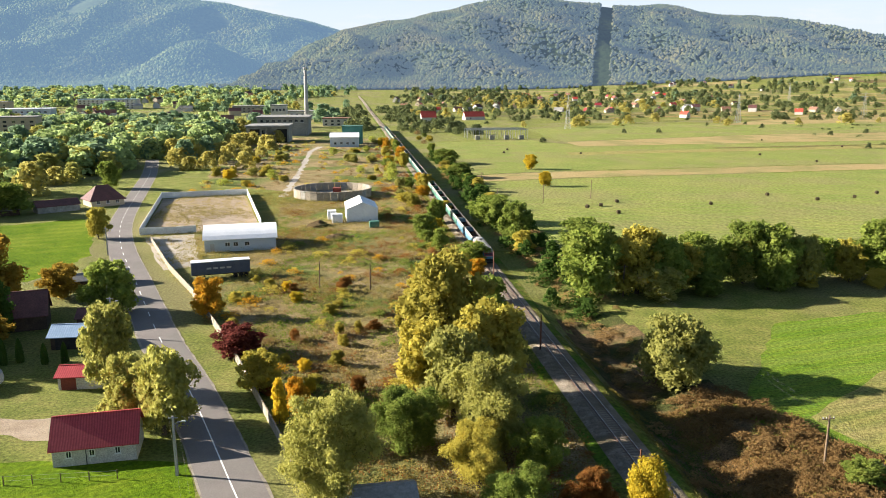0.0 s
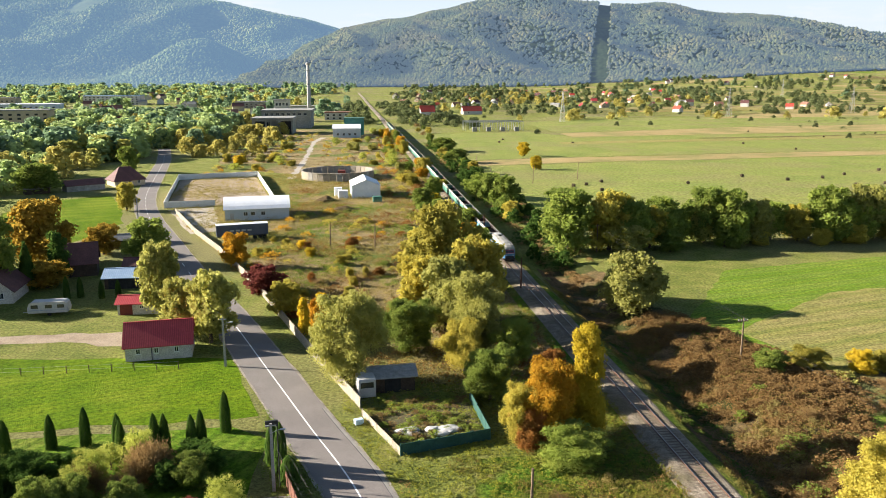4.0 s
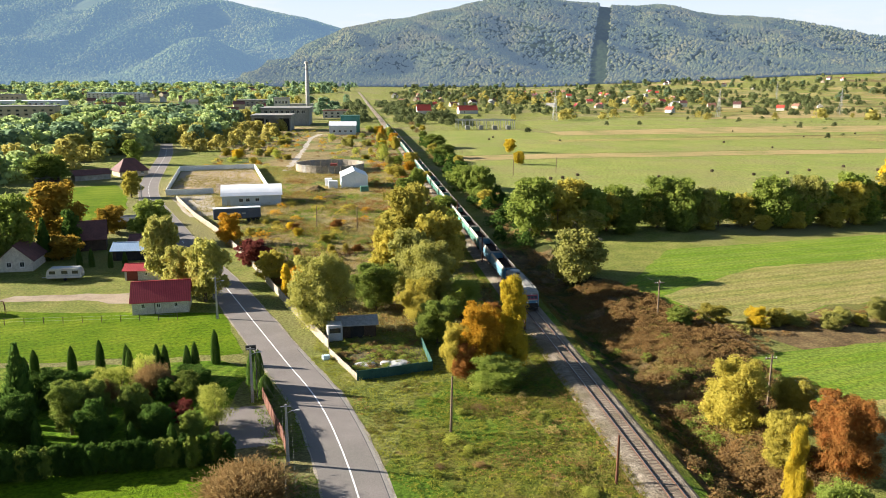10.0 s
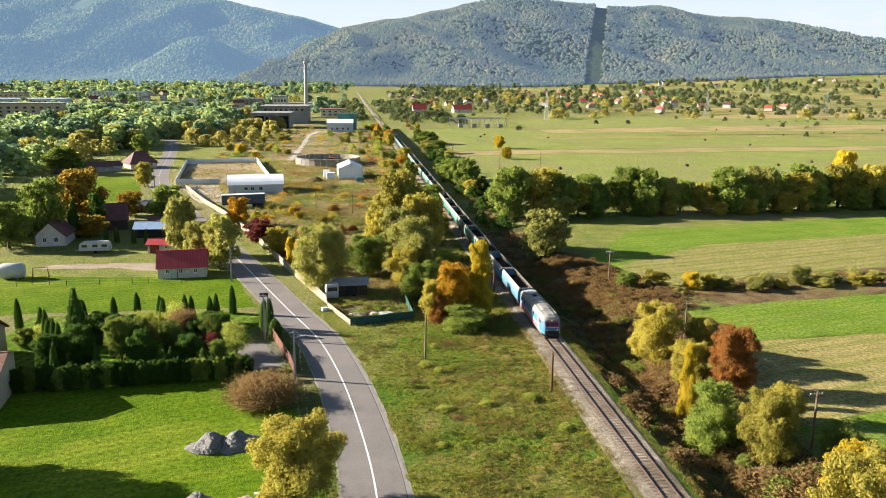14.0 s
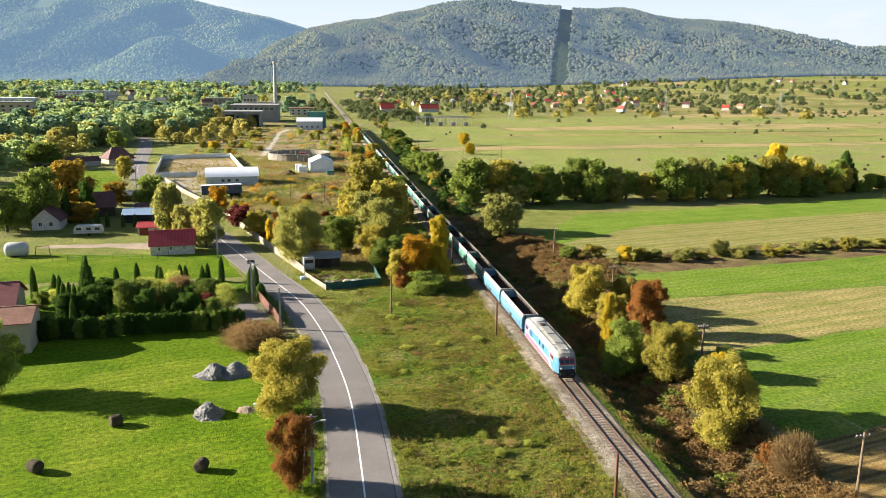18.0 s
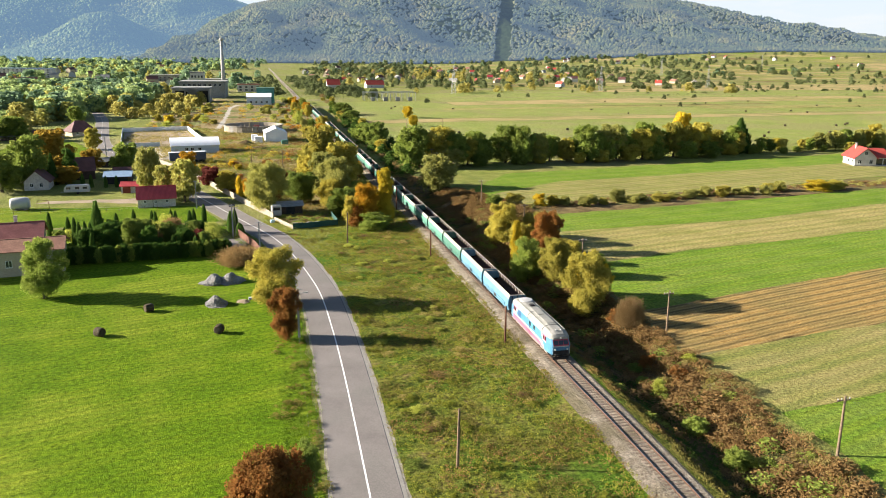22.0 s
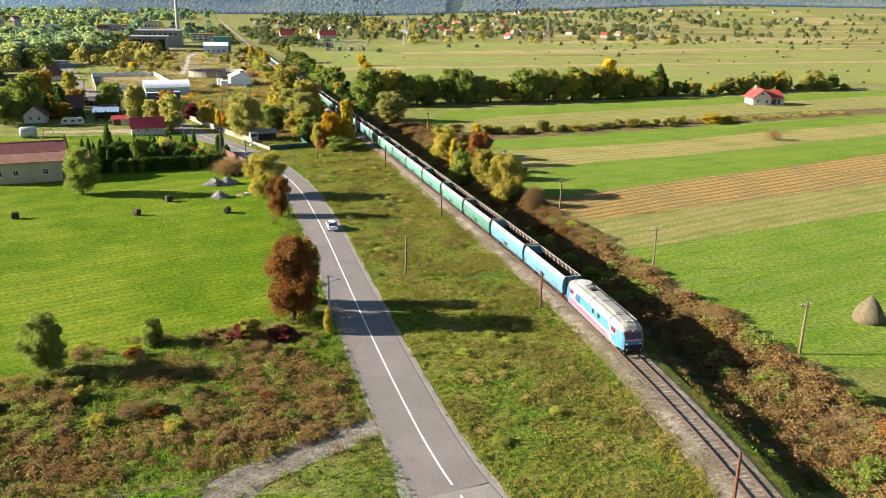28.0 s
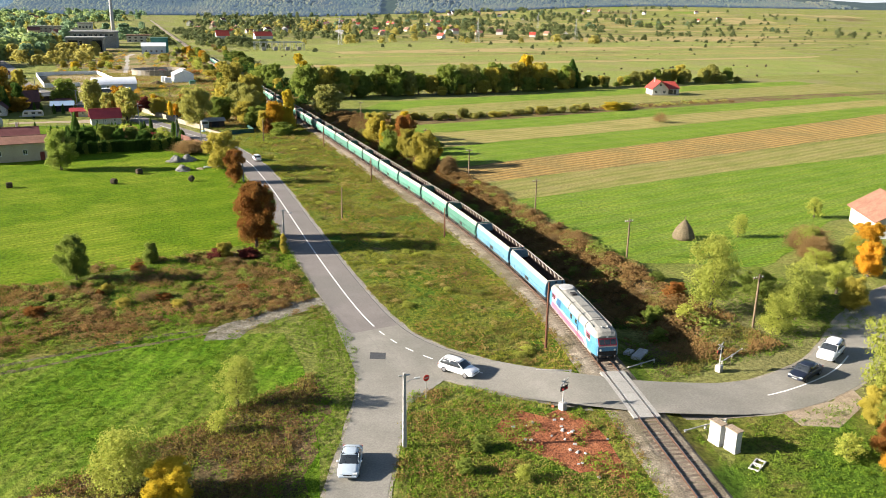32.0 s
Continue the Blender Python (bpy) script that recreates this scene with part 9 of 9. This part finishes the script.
b = thing("swing_frame", pose(-88.5, 80.5, 0, 0, 0, 15), "rusty metal swing frame on the grass", "swing")
for s in (-1, 1):
    part("leg", tube(bmesh.new(), [(s * 1.4, -0.6, 0), (s * 1.2, 0, 2.1)], [0.05, 0.05], 6), M_RUSTPOLE, b)
    part("leg", tube(bmesh.new(), [(s * 1.4, 0.6, 0), (s * 1.2, 0, 2.1)], [0.05, 0.05], 6), M_RUSTPOLE, b)
part("beam", tube(bmesh.new(), [(-1.2, 0, 2.1), (1.2, 0, 2.1)], [0.05, 0.05], 6), M_RUSTPOLE, b)
part("beam", boxed((-37.9 + 40, -33.8 + 40, -0.2, 0.2, 0.05, 0.4)), M_WHITEWALL, thing("concrete_beam", pose(-76.5 + 0.5, -3.4, 0), "long pale beam lying in the grass", "beam")).matrix_basis = pose(36.5, 0, 0, 0, 0, 6)


# ---- pylons and substation ----
def pylon(x, y, h, scale=1.0):
    root = thing("pylon", pose(x, y, ground_z(x, y)), "grey lattice electricity pylon", "pylon", "pylons")
    a = 2.2 * scale
    for sx in (-1, 1):
        for sy in (-1, 1):
            part("leg", tube(bmesh.new(), [(sx * a, sy * a, -0.3), (sx * a * 0.35, sy * a * 0.35, h * 0.7), (0, 0, h)], [0.13, 0.11, 0.06], 4), M_GALV, root)
    for k in range(7):
        z0, z1 = h * 0.1 * k, h * 0.1 * (k + 1)
        r0, r1 = a * (1 - 0.93 * k / 10), a * (1 - 0.93 * (k + 1) / 10)
        for s in (-1, 1):
            part("brace", tube(bmesh.new(), [(-r0, s * r0, z0), (r1, s * r1, z1)], [0.06, 0.06], 4), M_GALV, root)
            part("brace", tube(bmesh.new(), [(r0, s * r0, z0), (-r1, s * r1, z1)], [0.06, 0.06], 4), M_GALV, root)
    for z in (h * 0.68, h * 0.8, h * 0.92):
        part("arm", tube(bmesh.new(), [(-4.2, 0, z), (0, 0, z + 0.7), (4.2, 0, z)], [0.06, 0.14, 0.06], 4), M_GALV, root)
    return root


pylon(150, 690, 30)
for x, y, h in ((345, 760, 30), (520, 820, 30), (700, 1300, 32), (1050, 1500, 32)):
    pylon(x, y, h)
b = thing("substation", pose(67, 575, ground_z(67, 575)), "electricity substation of grey steel portals", "substation")
for i in range(9):
    for j in range(3):
        x, y = -23 + i * 5.7, j * 9
        part("portal_post", boxed((x - 0.15, x + 0.15, y - 0.15, y + 0.15, -0.2, 7.5)), M_GALV, b)
    part("portal_beam", boxed((-23, 23, i % 3 * 9 - 0.15, i % 3 * 9 + 0.15, 6.6 + (i // 3) * 0.35, 6.8 + (i // 3) * 0.35)), M_GALV, b)
for i in range(4):
    part("transformer", boxed((-18 + i * 11, -14.5 + i * 11, -6, -3, 0, 3.2), bevel=0.1), W_GREY, b)

# broken bricks and stones on the red soil by the crossing
b = thing("brick_rubble", pose(0, 0, 0), "broken bricks and stones strewn on red soil", "rubble")
_q = random.Random(31)
for i in range(34):
    x, y, k = _q.gauss(-15.4, 2.0), _q.gauss(-137.6, 2.8), _q.uniform(0.08, 0.22)
    bm = bmesh.new()
    box(bm, -k, k, -k * 0.7, k * 0.7, -k * 0.4, k * 0.6, bevel=k * 0.18, m=Matrix.Translation((x, y, 0.04)) @ Matrix.Rotation(_q.uniform(0, 3), 4, "Z") @ Matrix.Rotation(_q.uniform(-0.4, 0.4), 4, "X"))
    part("stone" if i % 3 else "brick", bm, M_CONCRETE if i % 3 else M_REDSOIL, b)

# ---- sleepers, the pieces that lie nearest first ----
def build_sleepers():
    bm = boxed((-1.27, 1.27, -0.125, 0.125, -0.20, -0.145), bevel=0.015)
    me = bpy.data.meshes.new("sleeper")
    bm.to_mesh(me)
    bm.free()
    me.materials.append(M_SLEEPER)
    src = np.array([v.co[:] for v in me.vertices])
    fcs = [list(p.vertices) for p in me.polygons]
    tri = []
    VV, off = [], 0
    s0, s1 = float(np.interp(-330, [-p.y for p in TRACK][::1], TRACK_S)), TRACK_S[-1]
    s = S_Y0 - 420.0
    rng = random.Random(8)
    while s < TRACK_S[-1] - 20:
        (x, y, z), rz = on_track(s)
        if not (-137.2 < y < -127.6):
            if -152 < y < 30:
                ob = new("sleeper", me)
                ob.parent = TRACK_BED
                ob.matrix_basis = pose(x, y, z + rng.uniform(-0.008, 0.008), 0, 0, rz + rng.uniform(-0.6, 0.6))
            else:
                m = np.array(pose(x, y, z, 0, 0, rz))
                VV.append(src @ m[:3, :3].T + m[:3, 3])
                tri += [[i + off for i in f] for f in fcs]
                off += len(src)
        s += 0.62
    rest = bpy.data.meshes.new("far_sleepers")
    rest.from_pydata([tuple(v) for v in np.concatenate(VV)], [], tri)
    tagged(mesh_ob("far_sleepers", rest, M_SLEEPER, TRACK_BED), "weathered sleepers further along the line", kind="stuff")


build_sleepers()


# ---- what moves ----
def motions():
    walk(LOCO, train_rows(8.1))
    for i, w in enumerate(WAGONS):
        walk(w, train_rows(16.7 + 7.15 + 14.3 * i))
    rows = [(0, pose(-76, -262, 0.05, 0, 0, 158)), (14, pose(-48.5, -178, 0.05, 0, 0, 158)), (18, pose(-33.8, -139, 0.05, 0, 0, 158)), (20.2, pose(-26.4, -117, 0.05, 0, 0, 164)), (21.5, pose(-24.3, -97, 0.05, 0, 0, 177))]
    for t, y in ((23, -74.5), (24, -66.0), (25, -57.6), (26, -49.2), (27.5, -36.6), (28, -32.2), (30, -14.6), (32, 3.2)):
        rows.append((t, pose(-24.0 - (0.03 * (y + 14) if y > -14 else 0), y, 0.05, 0, 0, 180 + (3 if y > -8 else 0))))
    walk(CAR_MOVING, rows)


motions()
